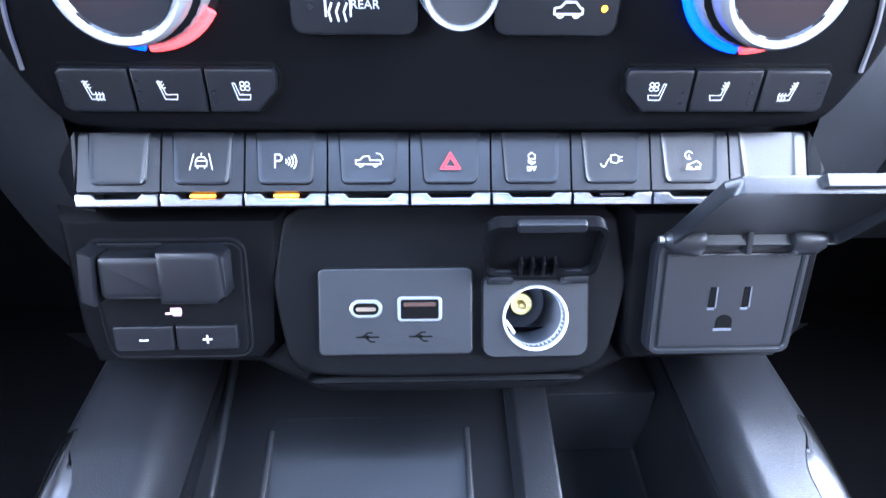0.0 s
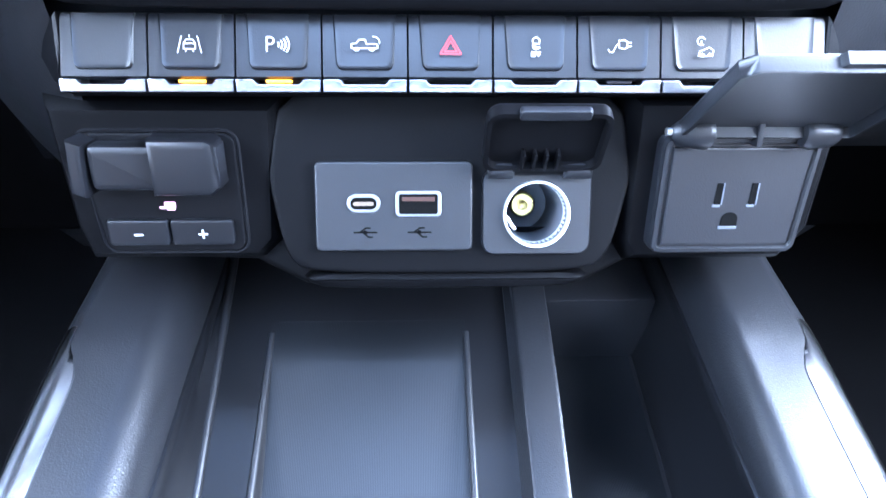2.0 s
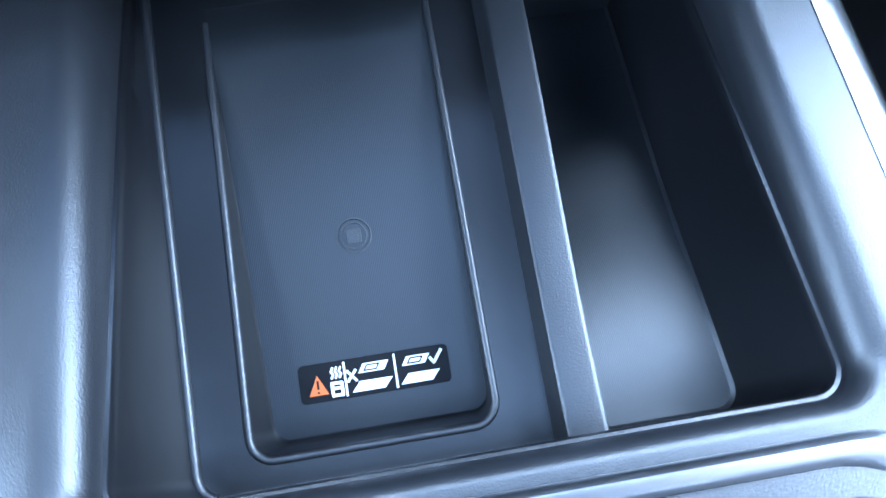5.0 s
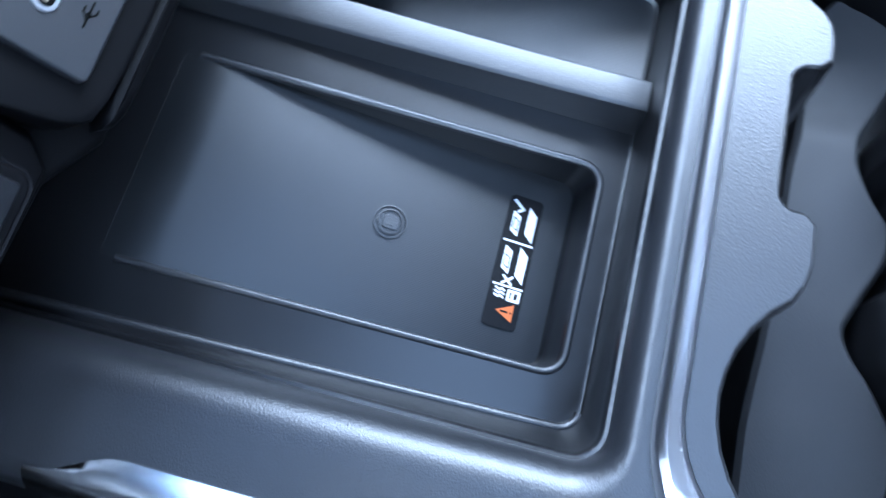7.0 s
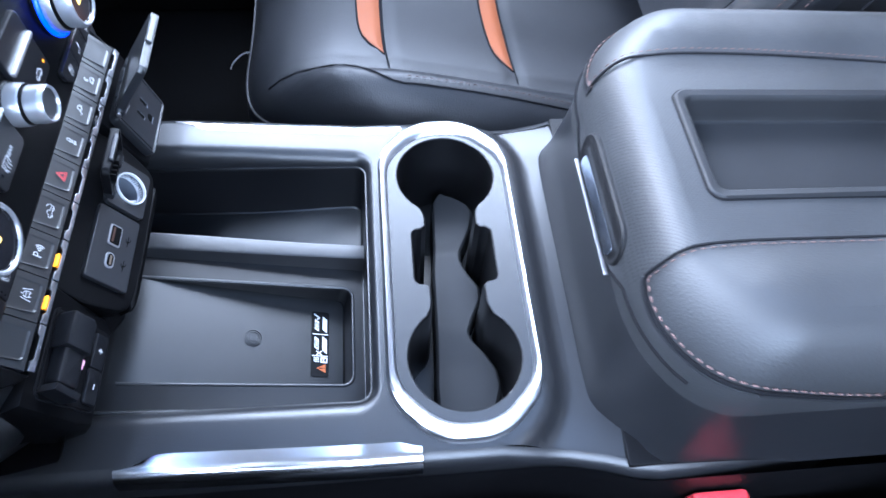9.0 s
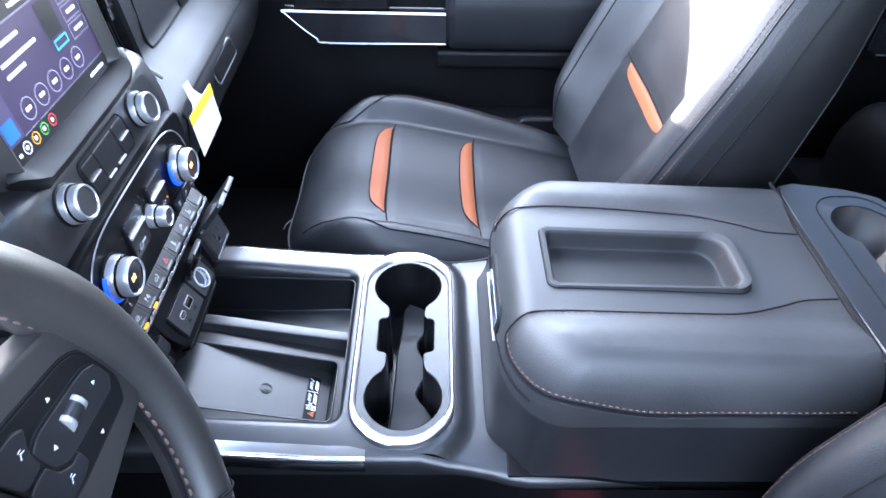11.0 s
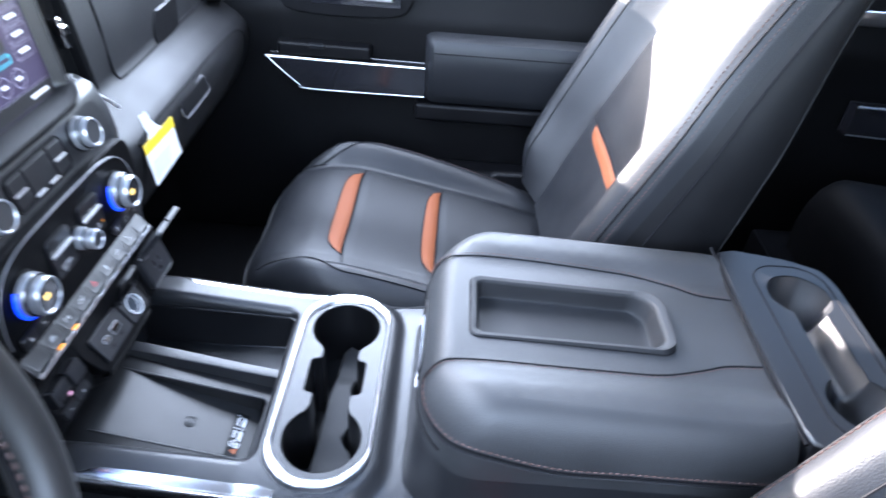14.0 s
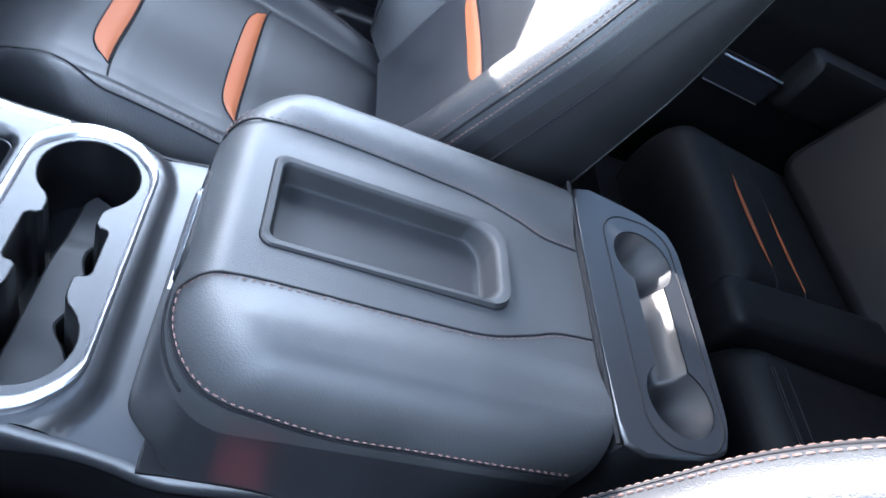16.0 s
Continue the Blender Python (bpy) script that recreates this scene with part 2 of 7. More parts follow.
def tube(path, r, n=8, closed=False, caps=True):
    path = [Vector(p) for p in path]
    rings = []
    k = len(path)
    up = Vector((0.013, 0.021, 1)).normalized()
    for i, p in enumerate(path):
        a = path[i - 1] if i or closed else path[0]
        b = path[(i + 1) % k] if i < k - 1 or closed else path[-1]
        t = (b - a).normalized()
        s = t.cross(up)
        s = s.normalized() if s.length > 1e-4 else Vector((1, 0, 0))
        u = s.cross(t).normalized()
        rr = r(i / max(1, k - 1)) if callable(r) else r
        rings.append([p + rr * (math.cos(2 * math.pi * j / n) * s + math.sin(2 * math.pi * j / n) * u) for j in range(n)])
    if closed:
        rings.append(rings[0])
    bm = loft(rings, caps and not closed, caps and not closed)
    if closed:
        bmesh.ops.remove_doubles(bm, verts=bm.verts, dist=1e-7)
    return bm


def spline(pts, n=8):
    """A smooth line through points."""
    p = [Vector(q) for q in pts]
    p = [2 * p[0] - p[1]] + p + [2 * p[-1] - p[-2]]
    out = []
    for i in range(1, len(p) - 2):
        for k in range(n):
            t = k / n
            a, b, c, d = p[i - 1:i + 3]
            out.append(0.5 * (2 * b + (c - a) * t + (2 * a - 5 * b + 4 * c - d) * t * t + (3 * b - a - 3 * c + d) * t ** 3))
    out.append(p[-2])
    return out


def stitches(path, length=0.0042, gap=0.0022, r=0.0005, lift=0.0004):
    """A row of thread stitches along a line."""
    bm, pts = B(), [Vector(p) for p in path]
    runs = [0.0]
    for a, b in zip(pts, pts[1:]):
        runs.append(runs[-1] + (b - a).length)
    along = lambda d: Vector([float(np.interp(d, runs, [p[k] for p in pts])) for k in range(3)])
    pieces, d = [], 0.0
    while d + length < runs[-1]:
        pieces.append((along(d), along(d + length)))
        d += length + gap
    for p, q in pieces:
        t = (q - p).normalized()
        s = t.cross(Vector((0, 0, 1)))
        s = s.normalized() if s.length > 1e-3 else Vector((1, 0, 0))
        u = s.cross(t)
        ring = lambda c, k: [bm.verts.new(c + k * r * (s * x + u * y)) for x, y in ((1, 0), (0, 1.2), (-1, 0), (0, -0.5))]
        m0, m1 = p + (q - p) * 0.25, p + (q - p) * 0.75
        rs = [ring(p, 0.3), ring(m0 + u * lift, 1), ring(m1 + u * lift, 1), ring(q, 0.3)]
        for f, g in zip(rs, rs[1:]):
            for i in range(4):
                bm.faces.new((f[i], f[(i + 1) % 4], g[(i + 1) % 4], g[i]))
    return bm


def surf(fn, us, vs):
    """A sheet over a grid: fn(u, v) gives the point."""
    return loft([[fn(u, v) for u in us] for v in vs], closed=False)


def lin(a, b, n):
    return [a + (b - a) * i / (n - 1) for i in range(n)]


def smooth(e0, e1, x):
    t = max(0.0, min(1.0, (x - e0) / (e1 - e0)))
    return t * t * (3 - 2 * t)


def mesh_of(bm, name, mat, angle=38):
    bmesh.ops.remove_doubles(bm, verts=bm.verts, dist=1e-7)
    bmesh.ops.recalc_face_normals(bm, faces=bm.faces)
    me = bpy.data.meshes.new(name)
    bm.to_mesh(me)
    bm.free()
    me.shade_smooth()
    me.set_sharp_from_angle(angle=radians(angle))
    me.materials.append(mat)
    return me


def part(name, bm, mat, parent, label="", angle=38):
    ob = new(name, mesh_of(bm, name, mat, angle))
    ob.parent = parent
    if label:
        ob["label"] = label
    if name == "stitching":
        ob["kind"] = "stuff"
    else:
        ob.modifiers.new("even shading", "WEIGHTED_NORMAL").keep_sharp = True
    return ob


def thing(name, label, category, place=(0, 0, 0), group="", kind=""):
    ob = new(name)
    ob.empty_display_size = 0.02
    ob.location = place
    return tagged(ob, label, category, group, kind)


def solid(name, bm, mat, label, category, kind="", group="", angle=38):
    return tagged(new(name, mesh_of(bm, name, mat, angle)), label, category, group, kind)


def frame_of(origin, xdir, ydir):
    """A local frame: x and y along the given ways, z outwards."""
    x, y = Vector(xdir).normalized(), Vector(ydir).normalized()
    z = x.cross(y).normalized()
    y = z.cross(x)
    m = Matrix((x, y, z)).transposed().to_4x4()
    m.translation = origin
    return m


def lettering(text, size, m, depth=0.0002, align="CENTER"):
    """Text as a mesh in the local frame m."""
    cu = bpy.data.curves.new("tmp", "FONT")
    cu.body, cu.size, cu.extrude, cu.align_x, cu.align_y = text, size, depth, align, "CENTER"
    ob = new("tmp", cu)
    me = bpy.data.meshes.new_from_object(ob.evaluated_get(bpy.context.evaluated_depsgraph_get()))
    bm = B()
    bm.from_mesh(me)
    bpy.data.objects.remove(ob)
    bpy.data.curves.remove(cu)
    bpy.data.meshes.remove(me)
    return moved(bm, m)


def strokes(lines, r=0.0004, lift=0.0003):
    """Printed line art in a local plane: lists of (x, y)."""
    out = B()
    for ln in lines:
        for a, b in zip(ln, ln[1:]):
            a, b = Vector((*a, lift)), Vector((*b, lift))
            t = (b - a)
            if t.length < 1e-6:
                continue
            t = t.normalized()
            s = Vector((-t.y, t.x, 0)) * r
            a, b = a - t * r * 0.6, b + t * r * 0.6
            f = [out.verts.new(p) for p in (a + s, a - s, b - s, b + s)]
            out.faces.new(f)
    return out


# ---- the ground outside and the cab's shell ----
solid("ground", plate(rrect(-400, 400, -400, 400, 1), [], -0.62), ASPHALT, "pale concrete ground round the parked truck", "ground", "structure")
solid("floor", box(-0.86, 0.86, -1.75, 0.60, -0.03, 0.02, 0.004), CARPET, "black carpeted cab floor", "floor", "structure")
solid("wall_front", box(-0.86, 0.86, 0.56, 0.60, 0.02, 0.79, 0.004), CARPET, "dark carpeted bulkhead under the dashboard", "wall", "structure")
solid("wall_rear", merge(box(-0.86, 0.86, -1.80, -1.76, -0.03, 0.98, 0.004), box(-0.86, 0.86, -1.80, -1.76, 1.36, 1.50, 0.004)), LEATHER_SIDE, "dark trimmed rear cab wall with window opening", "wall", "structure")


def roof_z(x, y):
    return 1.47 - 0.09 * (x / 0.8) ** 2 - 0.10 * smooth(-0.5, 0.15, y)


def roof_piece(x0, x1, y0, y1):
    return merge(surf(lambda u, v: (u, v, roof_z(u, v)), lin(x0, x1, 7), lin(y0, y1, 7)), surf(lambda u, v: (u, v, roof_z(u, v) + 0.05), lin(x0, x1, 7), lin(y0, y1, 7)))


# unseen roof; its middle is left open only to let the fill in
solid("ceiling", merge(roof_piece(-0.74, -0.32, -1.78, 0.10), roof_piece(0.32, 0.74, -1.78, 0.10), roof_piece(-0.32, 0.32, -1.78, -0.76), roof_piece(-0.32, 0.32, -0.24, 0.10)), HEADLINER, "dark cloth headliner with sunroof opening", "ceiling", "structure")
TINT = bpy.data.materials.new("tinted privacy glass")
TINT.use_nodes = True
tn = TINT.node_tree.nodes
clear, gloss_, mixer = tn.new("ShaderNodeBsdfTransparent"), tn.new("ShaderNodeBsdfGlossy"), tn.new("ShaderNodeMixShader")
clear.inputs[0].default_value, gloss_.inputs["Roughness"].default_value, mixer.inputs[0].default_value = (0.50, 0.51, 0.52, 1), 0.02, 0.05
TINT.node_tree.links.new(clear.outputs[0], mixer.inputs[1])
TINT.node_tree.links.new(gloss_.outputs[0], mixer.inputs[2])
TINT.node_tree.links.new(mixer.outputs[0], tn["Material Output"].inputs[0])
for k, side in enumerate((-1, 1)):
    solid("window_%d" % (k + 1), moved(slab(rrect(-1.72, -0.82, 0.700, 1.40, 0.03), -0.002, 0.002, 0.001), Matrix(((0, 0, 1, side * 0.80), (1, 0, 0, 0), (0, 1, 0, 0), (0, 0, 0, 1)))), TINT, "dark tinted rear door window", "window", "structure")
solid("window_3", moved(slab(rrect(-0.80, 0.80, 0.97, 1.37, 0.03), -0.002, 0.002, 0.001), Matrix(((1, 0, 0, 0), (0, 0, 1, -1.78), (0, 1, 0, 0), (0, 0, 0, 1)))), TINT, "dark tinted rear cab window", "window", "structure")
for side, nm in ((-1, "pillar_left"), (1, "pillar_right")):
    bm = merge(tube([(side * 0.72, 0.10, 1.31), (side * 0.80, 0.40, 1.09), (side * 0.87, 0.80, 0.80)], 0.058, 12),
               tube([(side * 0.73, -0.78, 1.40), (side * 0.83, -0.80, 0.74)], 0.082, 10),
               tube([(side * 0.73, -1.74, 1.38), (side * 0.83, -1.76, 0.74)], 0.09, 10),
               tube([(side * 0.74, 0.0, 1.35), (side * 0.74, -0.9, 1.42), (side * 0.74, -1.78, 1.40)], 0.05, 10))
    solid(nm, bm, HEADLINER, "dark windscreen and door pillars", "pillar", "structure")

for side, nm in ((-1, "wall_left"), (1, "wall_right")):
    solid(nm, box(*sorted((side * 0.83, side * 0.87)), 0.285, 0.60, 0.0, 0.79, 0.004), CARPET, "dark kick panel beside the footwell", "wall", "structure")


# ---- centre console ----
console = thing("center_console", "black plastic centre console with trays, cup holders and padded armrest", "console", (0, -0.2, 0.02))
console_inv = Matrix.Translation((0, 0.2, -0.02))


def cpart(name, bm, mat, label="", parent=None, angle=38):
    """A part of the console, given in world places."""
    return part(name, moved(bm, console_inv), mat, parent or console, label, angle)


def crown(x, y):
    """The deck's side rails rise a little away from the opening, and the deck dips at its rear."""
    rail = smooth(0.085, 0.112, abs(x)) * max(0.0, min(1.0, (y + 0.153) / 0.150))
    dx, dy = abs(x) - 0.0995, abs(y + 0.2285) - 0.007
    out = math.hypot(max(dx, 0), max(dy, 0)) - 0.050   # how far outside the cup holder ring
    return 0.400 + 0.014 * rail - 2.2 * max(0.0, abs(x) - 0.120) ** 2 - 0.014 * smooth(0.004, 0.021, out) * smooth(-0.215, -0.262, y)


OPEN = rrect(-0.1088, 0.1120, -0.1605, 0.090, 0.011)
ROLL = rrect(-0.1235, 0.1245, -0.1680, 0.100, 0.022)   # where the deck begins to roll down into the opening


def capsule(x0, x1, y0, y1, c, r=0.030):
    """An oblong with cut-off corners, each bend rounded with the radius r."""
    corners = [Vector(p) for p in ((x1, y0 + c), (x1, y1 - c), (x1 - c, y1), (x0 + c, y1), (x0, y1 - c), (x0, y0 + c), (x0 + c, y0), (x1 - c, y0))]
    pts = []
    for i, p in enumerate(corners):
        a, b = (corners[i - 1] - p).normalized(), (corners[(i + 1) % 8] - p).normalized()
        reach, mid = r * math.tan(radians(22.5)), (a + b).normalized()
        centre = p + mid * r / math.cos(radians(22.5))
        t0, t1 = (p + a * reach) - centre, (p + b * reach) - centre
        for k in range(7):
            pts.append(tuple(centre + (t0.lerp(t1, k / 6)).normalized() * r))
    return pts


RING_OUT = capsule(-0.1470, 0.1520, -0.2870, -0.1708, 0.034, 0.046)
RING_IN = capsule(-0.1330, 0.1365, -0.2808, -0.1790, 0.031, 0.038)


def flare(y):
    """How far the deck widens towards the armrest."""
    return 0.003 * smooth(-0.28, -0.31, y) + 0.013 * smooth(-0.30, -0.364, y)


# crease where the deck meets the front of the armrest box
CREASE = [(p.x, p.y) for p in spline([(0.166, -0.364, 0), (0.150, -0.350, 0), (0.134, -0.333, 0), (0.122, -0.3235, 0), (0.106, -0.3205, 0), (0.06, -0.3200, 0), (0.0, -0.3200, 0)], 4)]
CREASE += [(-x, y) for x, y in CREASE[-2::-1]]
edge_y = [-0.345, -0.325, -0.30, -0.28, -0.25, -0.2, -0.15, -0.1, -0.05, 0.0, 0.05, 0.11]
deck_outline = [(0.150 + flare(y), y) for y in edge_y] + [(-0.150 - flare(y), y) for y in edge_y[::-1]] + CREASE[::-1]


WELL = rrect(-0.100, 0.100, -0.1545, 0.080, 0.009)
pieces = [max(1, math.ceil(math.dist(a, b) / 0.005)) for a, b in zip(ROLL, ROLL[1:] + ROLL[:1])]


def finer(pts):
    """An outline with its sides cut into short pieces, alike for all three outlines of the opening."""
    return [(a[0] + (b[0] - a[0]) * i / k, a[1] + (b[1] - a[1]) * i / k) for a, b, k in zip(pts, pts[1:] + pts[:1], pieces) for i in range(k)]


ROLL, OPEN, WELL = finer(ROLL), finer(OPEN), finer(WELL)
# the well widens towards the dashboard
WELL = [(x * (1.0 + 0.06 * (y + 0.1545) / 0.20 - (0.018 if x < 0 else 0.012)), y) for x, y in WELL]

deck = sheet(deck_outline, [ROLL, inset(RING_OUT, 0.0003)], crown, 0.0055)


def lip_z(x, y):
    """Height of the opening's inner edge."""
    return 0.3875 + 0.003 * smooth(-0.05, 0.08, x) + 0.005 * max(0.0, min(1.0, (y + 0.153) / 0.150))


# rounded rim of the opening
rim = []
for k in range(9):
    a = radians(90 * k / 8)
    rim.append([(p[0] + (q[0] - p[0]) * math.sin(a), p[1] + (q[1] - p[1]) * math.sin(a), crown(*p) - (crown(*p) - lip_z(*q)) * (1 - math.cos(a))) for p, q in zip(ROLL, OPEN)])
lip = [lip_z(*q) for q in OPEN]
rim = loft(rim)
# shoulders down to the side panels
shoulder = B()
for s in (-1, 1):
    prof = [(0.150, 0.0), (0.1545, -0.0012), (0.158, -0.005), (0.1598, -0.011), (0.161, -0.035)]
    shoulder = merge(shoulder, loft([[(s * x, y, crown(0.150, y) + dz) for x, dz in [(a + flare(y), b) for a, b in prof]] for y in edge_y[::-1] + [-0.364]], closed=False))
    # the shoulder runs on along the armrest box and fades into its side
    tail = [(y, smooth(-0.364, -0.50, y)) for y in lin(-0.364, -0.50, 9)]
    shoulder = merge(shoulder, loft([[(s * (x + flare(-0.364) * (1 - 0.45 * k)), y, crown(0.150, -0.364) + dz - 0.010 * k) for x, dz in prof] for y, k in tail], closed=False))
cpart("deck", merge(deck, rim, shoulder), PLASTIC, "grained black plastic deck")
STRIP_METAL = material("polished strip metal", (0.72, 0.73, 0.76), 0.17, 1.0, vary=0.04)
for s in (-1, 1):
    prof = [(0.161, 0.375), (0.163, 0.34), (0.166, 0.25), (0.168, 0.02)]
    cpart("side_panel", loft([[(s * (x + flare(max(y, -0.364)) * min(1.0, (z + 0.1) / 0.44)), y, z) for x, z in prof] for y in lin(0.16, -0.20, 8) + lin(-0.22, -0.37, 16) + lin(-0.42, -0.80, 6)], closed=False), PLASTIC_DARK, "dark plastic console side")
    rows = []
    for y in lin(0.006, -0.194, 40):
        k = smooth(0.006, -0.024, y)
        q = k * (1 - 0.5 * smooth(-0.180, -0.194, y))
        inner = 0.0030 - 0.0105 * k + 0.004 * smooth(-0.175, -0.194, y)
        z = lambda a: crown(0.150 + min(a, 0.0), y)
        rows.append([(s * (0.150 + a), y, z(a) + b) for a, b in ((inner - 0.0006, -0.0006 if inner < 0 else -0.0020), (inner, 0.0005 * q - (0.0008 if inner > 0 else 0)), (inner * 0.4, 0.0010 * q), (0.0030, -0.0001 + 0.0006 * q), (0.0062, -0.0024), (0.0086, -0.0056), (0.0100 + 0.0006 * q, -0.0105), (0.0106 + 0.0006 * q, -0.0165), (0.0100, -0.0178))])
    cpart("chrome_strip", loft(rows, closed=False), STRIP_METAL, "polished chrome edge strip")


# storage tray under the panel: sloping shelf, charging recess, divider and bin
def shelf_z(x, y):
    return 0.3455 + (y + 0.133) * 0.23


def floor_z(x, y):
    return 0.3263 + (y + 0.1154) * 0.36 + 0.30 * (y + 0.1154) ** 2


def bin_z(x, y):
    return 0.3405 + 0.006 * smooth(-0.05, -0.15, y)


def tray_z(x, y):
    """Where the tray's wall ends: on the shelf, or beyond the divider on the floor of the bin."""
    k = smooth(0.034, 0.045, x)
    return shelf_z(x, y) * (1 - k) + bin_z(x, y) * k


RECESS, FLOOR = rrect(-0.0785, 0.0120, -0.1440, 0.0335, 0.009), rrect(-0.0745, 0.0112, -0.1335, 0.0330, 0.0065)
for k, (x, y) in enumerate(RECESS):                       # square front corners, the walls closing up towards the front
    if y > 0:
        RECESS[k], FLOOR[k] = (-0.0802 if x < 0 else 0.0112, 0.0335), (-0.0795 if x < 0 else 0.0108, 0.0334)
steps = [max(1, math.ceil(math.dist(a, b) / 0.006)) for a, b in zip(RECESS, RECESS[1:] + RECESS[:1])]
along = lambda pts: [(a[0] + (b[0] - a[0]) * i / k, a[1] + (b[1] - a[1]) * i / k) for a, b, k in zip(pts, pts[1:] + pts[:1], steps) for i in range(k)]
apart = [i for i, (a, b) in enumerate(zip(RECESS, RECESS[1:] + RECESS[:1])) if math.dist(a, b) > 1e-6]
keep = lambda pts: [pts[i] for i in apart]
RECESS, FLOOR, steps = keep(RECESS), keep(FLOOR), [steps[i] for i in apart]
RECESS, FLOOR = along(RECESS), along(FLOOR)
low = lambda pts, dz: [(x, y, h + dz) for (x, y), h in zip(pts, lip)]
mid = lambda k: [(a[0] + (b[0] - a[0]) * k, a[1] + (b[1] - a[1]) * k, (h - 0.006) * (1 - k) + (tray_z(*b) + 0.003) * k) for a, b, h in zip(OPEN, WELL, lip)]
liner = loft([low(OPEN, 0.0), low(inset(OPEN, 0.0012), -0.0003), low(inset(OPEN, 0.0020), -0.0016), low(inset(OPEN, 0.0024), -0.0045), mid(0.35), mid(0.7),
              at_z(WELL, lambda x, y: tray_z(x, y) + 0.0026), at_z(inset(WELL, 0.0006), lambda x, y: tray_z(x, y) + 0.0008), at_z(inset(WELL, 0.0022), tray_z)])
foot = inset(WELL, 0.0022)
left = [i for i, p in enumerate(foot) if p[0] < 0.033]
shelf_edge = [(0.033, foot[left[0]][1])] + [foot[i] for i in left] + [(0.033, foot[left[-1]][1])]
shelf = sheet(shelf_edge, [RECESS], shelf_z, 0.02)
tray = cpart("storage_tray", merge(liner, shelf), TRAY_PLASTIC, "black plastic storage tray")
deep = lambda x, y: min(floor_z(x, y), shelf_z(x, y) - 0.00006)
ring_at = lambda k, d: [(a[0] + (b[0] - a[0]) * k, a[1] + (b[1] - a[1]) * k, shelf_z(*a) * (1 - d) + deep(*b) * d) for a, b in zip(RECESS, FLOOR)]
cpart("charging_recess", loft([ring_at(*kd) for kd in ((0, 0), (0.12, 0.02), (0.24, 0.10), (0.62, 0.66), (0.80, 0.90), (0.90, 0.98), (1, 1))]), TRAY_PLASTIC, "recess of the phone charging tray")
rim_line = [(x, y, shelf_z(x, y) - 0.0009) for x, y in RECESS if y < 0.030]
cut = max(range(len(rim_line)), key=lambda i: math.dist(rim_line[i], rim_line[i - 1]))
cpart("recess_bead", tube(rim_line[cut:] + rim_line[:cut], 0.0017, 12), PLASTIC, "rounded glossy edge of the charging recess", tray)
wall_foot = [(x, y, shelf_z(x, y) + 0.0006) for x, y in inset(WELL, 0.0006) if x < -0.09 and y < 0.075]
cpart("wall_bead", tube(sorted(wall_foot, key=lambda p: p[1]), 0.0022, 12), PLASTIC, "rounded foot of the tray wall", tray)
RIBBED = material("ribbed charging mat", (0.0040, 0.0046, 0.0055), 0.33, spec=0.42)
rb = RIBBED.node_tree.nodes
wave = rb.new("ShaderNodeTexWave")
wave.wave_type, wave.bands_direction = "BANDS", "X"
wave.inputs["Scale"].default_value = 430.0
rco = rb.new("ShaderNodeTexCoord")
rbump = rb.new("ShaderNodeBump")
rbump.inputs["Strength"].default_value, rbump.inputs["Distance"].default_value = 0.16, 0.0002
RIBBED.node_tree.links.new(rco.outputs["Object"], wave.inputs["Vector"])
RIBBED.node_tree.links.new(wave.outputs["Fac"], rbump.inputs["Height"])
RIBBED.node_tree.links.new(rbump.outputs[0], rb["Principled BSDF"].inputs["Normal"])


mat_ob = cpart("charging_mat", sheet(FLOOR, [], deep, 0.008), RIBBED, "finely ribbed black charging mat")
# frame lying on the mat: x to the right, y up the slope
MAT = frame_of((-0.0323, -0.0616, floor_z(0, -0.0616) + 0.0003), (1, 0, 0), (0, 1, 0.392))
logo = merge(lathe([(0.0072, 0), (0.0074, 0.0005), (0.0068, 0.0006), (0.0066, 0)], 40), lathe([(0.0055, 0), (0.0056, 0.0004), (0.0051, 0.0005), (0.0050, 0)], 36),
             slab(rrect(-0.0030, 0.0030, -0.0032, 0.0028, 0.001, 3), 0, 0.0005, 0.0002), box(-0.0016, 0.0016, -0.0018, 0.0010, 0.0005, 0.0008, 0))
cpart("charging_symbol", moved(logo, MAT), RUBBER, "embossed round phone charging symbol", mat_ob)
STK = frame_of((-0.0322, -0.1146, floor_z(0, -0.1146) + 0.0005), (1, 0, 0), (0, 1, 0.36))
sticker = cpart("warning_sticker", moved(slab(rrect(-0.0303, 0.0303, -0.0077, 0.0077, 0.002, 4), 0, 0.0004, 0.0001), STK), PLASTIC_DARK, "black warning sticker with pictograms")
tri = B()
for a in ([(-0.0268, -0.0048), (-0.0190, -0.0048), (-0.0229, 0.0030)],):
    tri.faces.new([tri.verts.new((x, y, 0.0006)) for x, y in a])
cpart("warning_triangle", moved(tri, STK), ORANGE_PRINT, "orange warning triangle", sticker)
cpart("exclamation_mark", moved(strokes([[(-0.0229, 0.0008), (-0.0229, -0.0022)], [(-0.0229, -0.0036), (-0.0229, -0.0039)]], 0.00045, 0.0008), STK), PLASTIC_DARK, "", sticker)


def poly(points, z=0.0006):
    bm = B()
    bm.faces.new([bm.verts.new((x, y, z)) for x, y in points])
    return bm


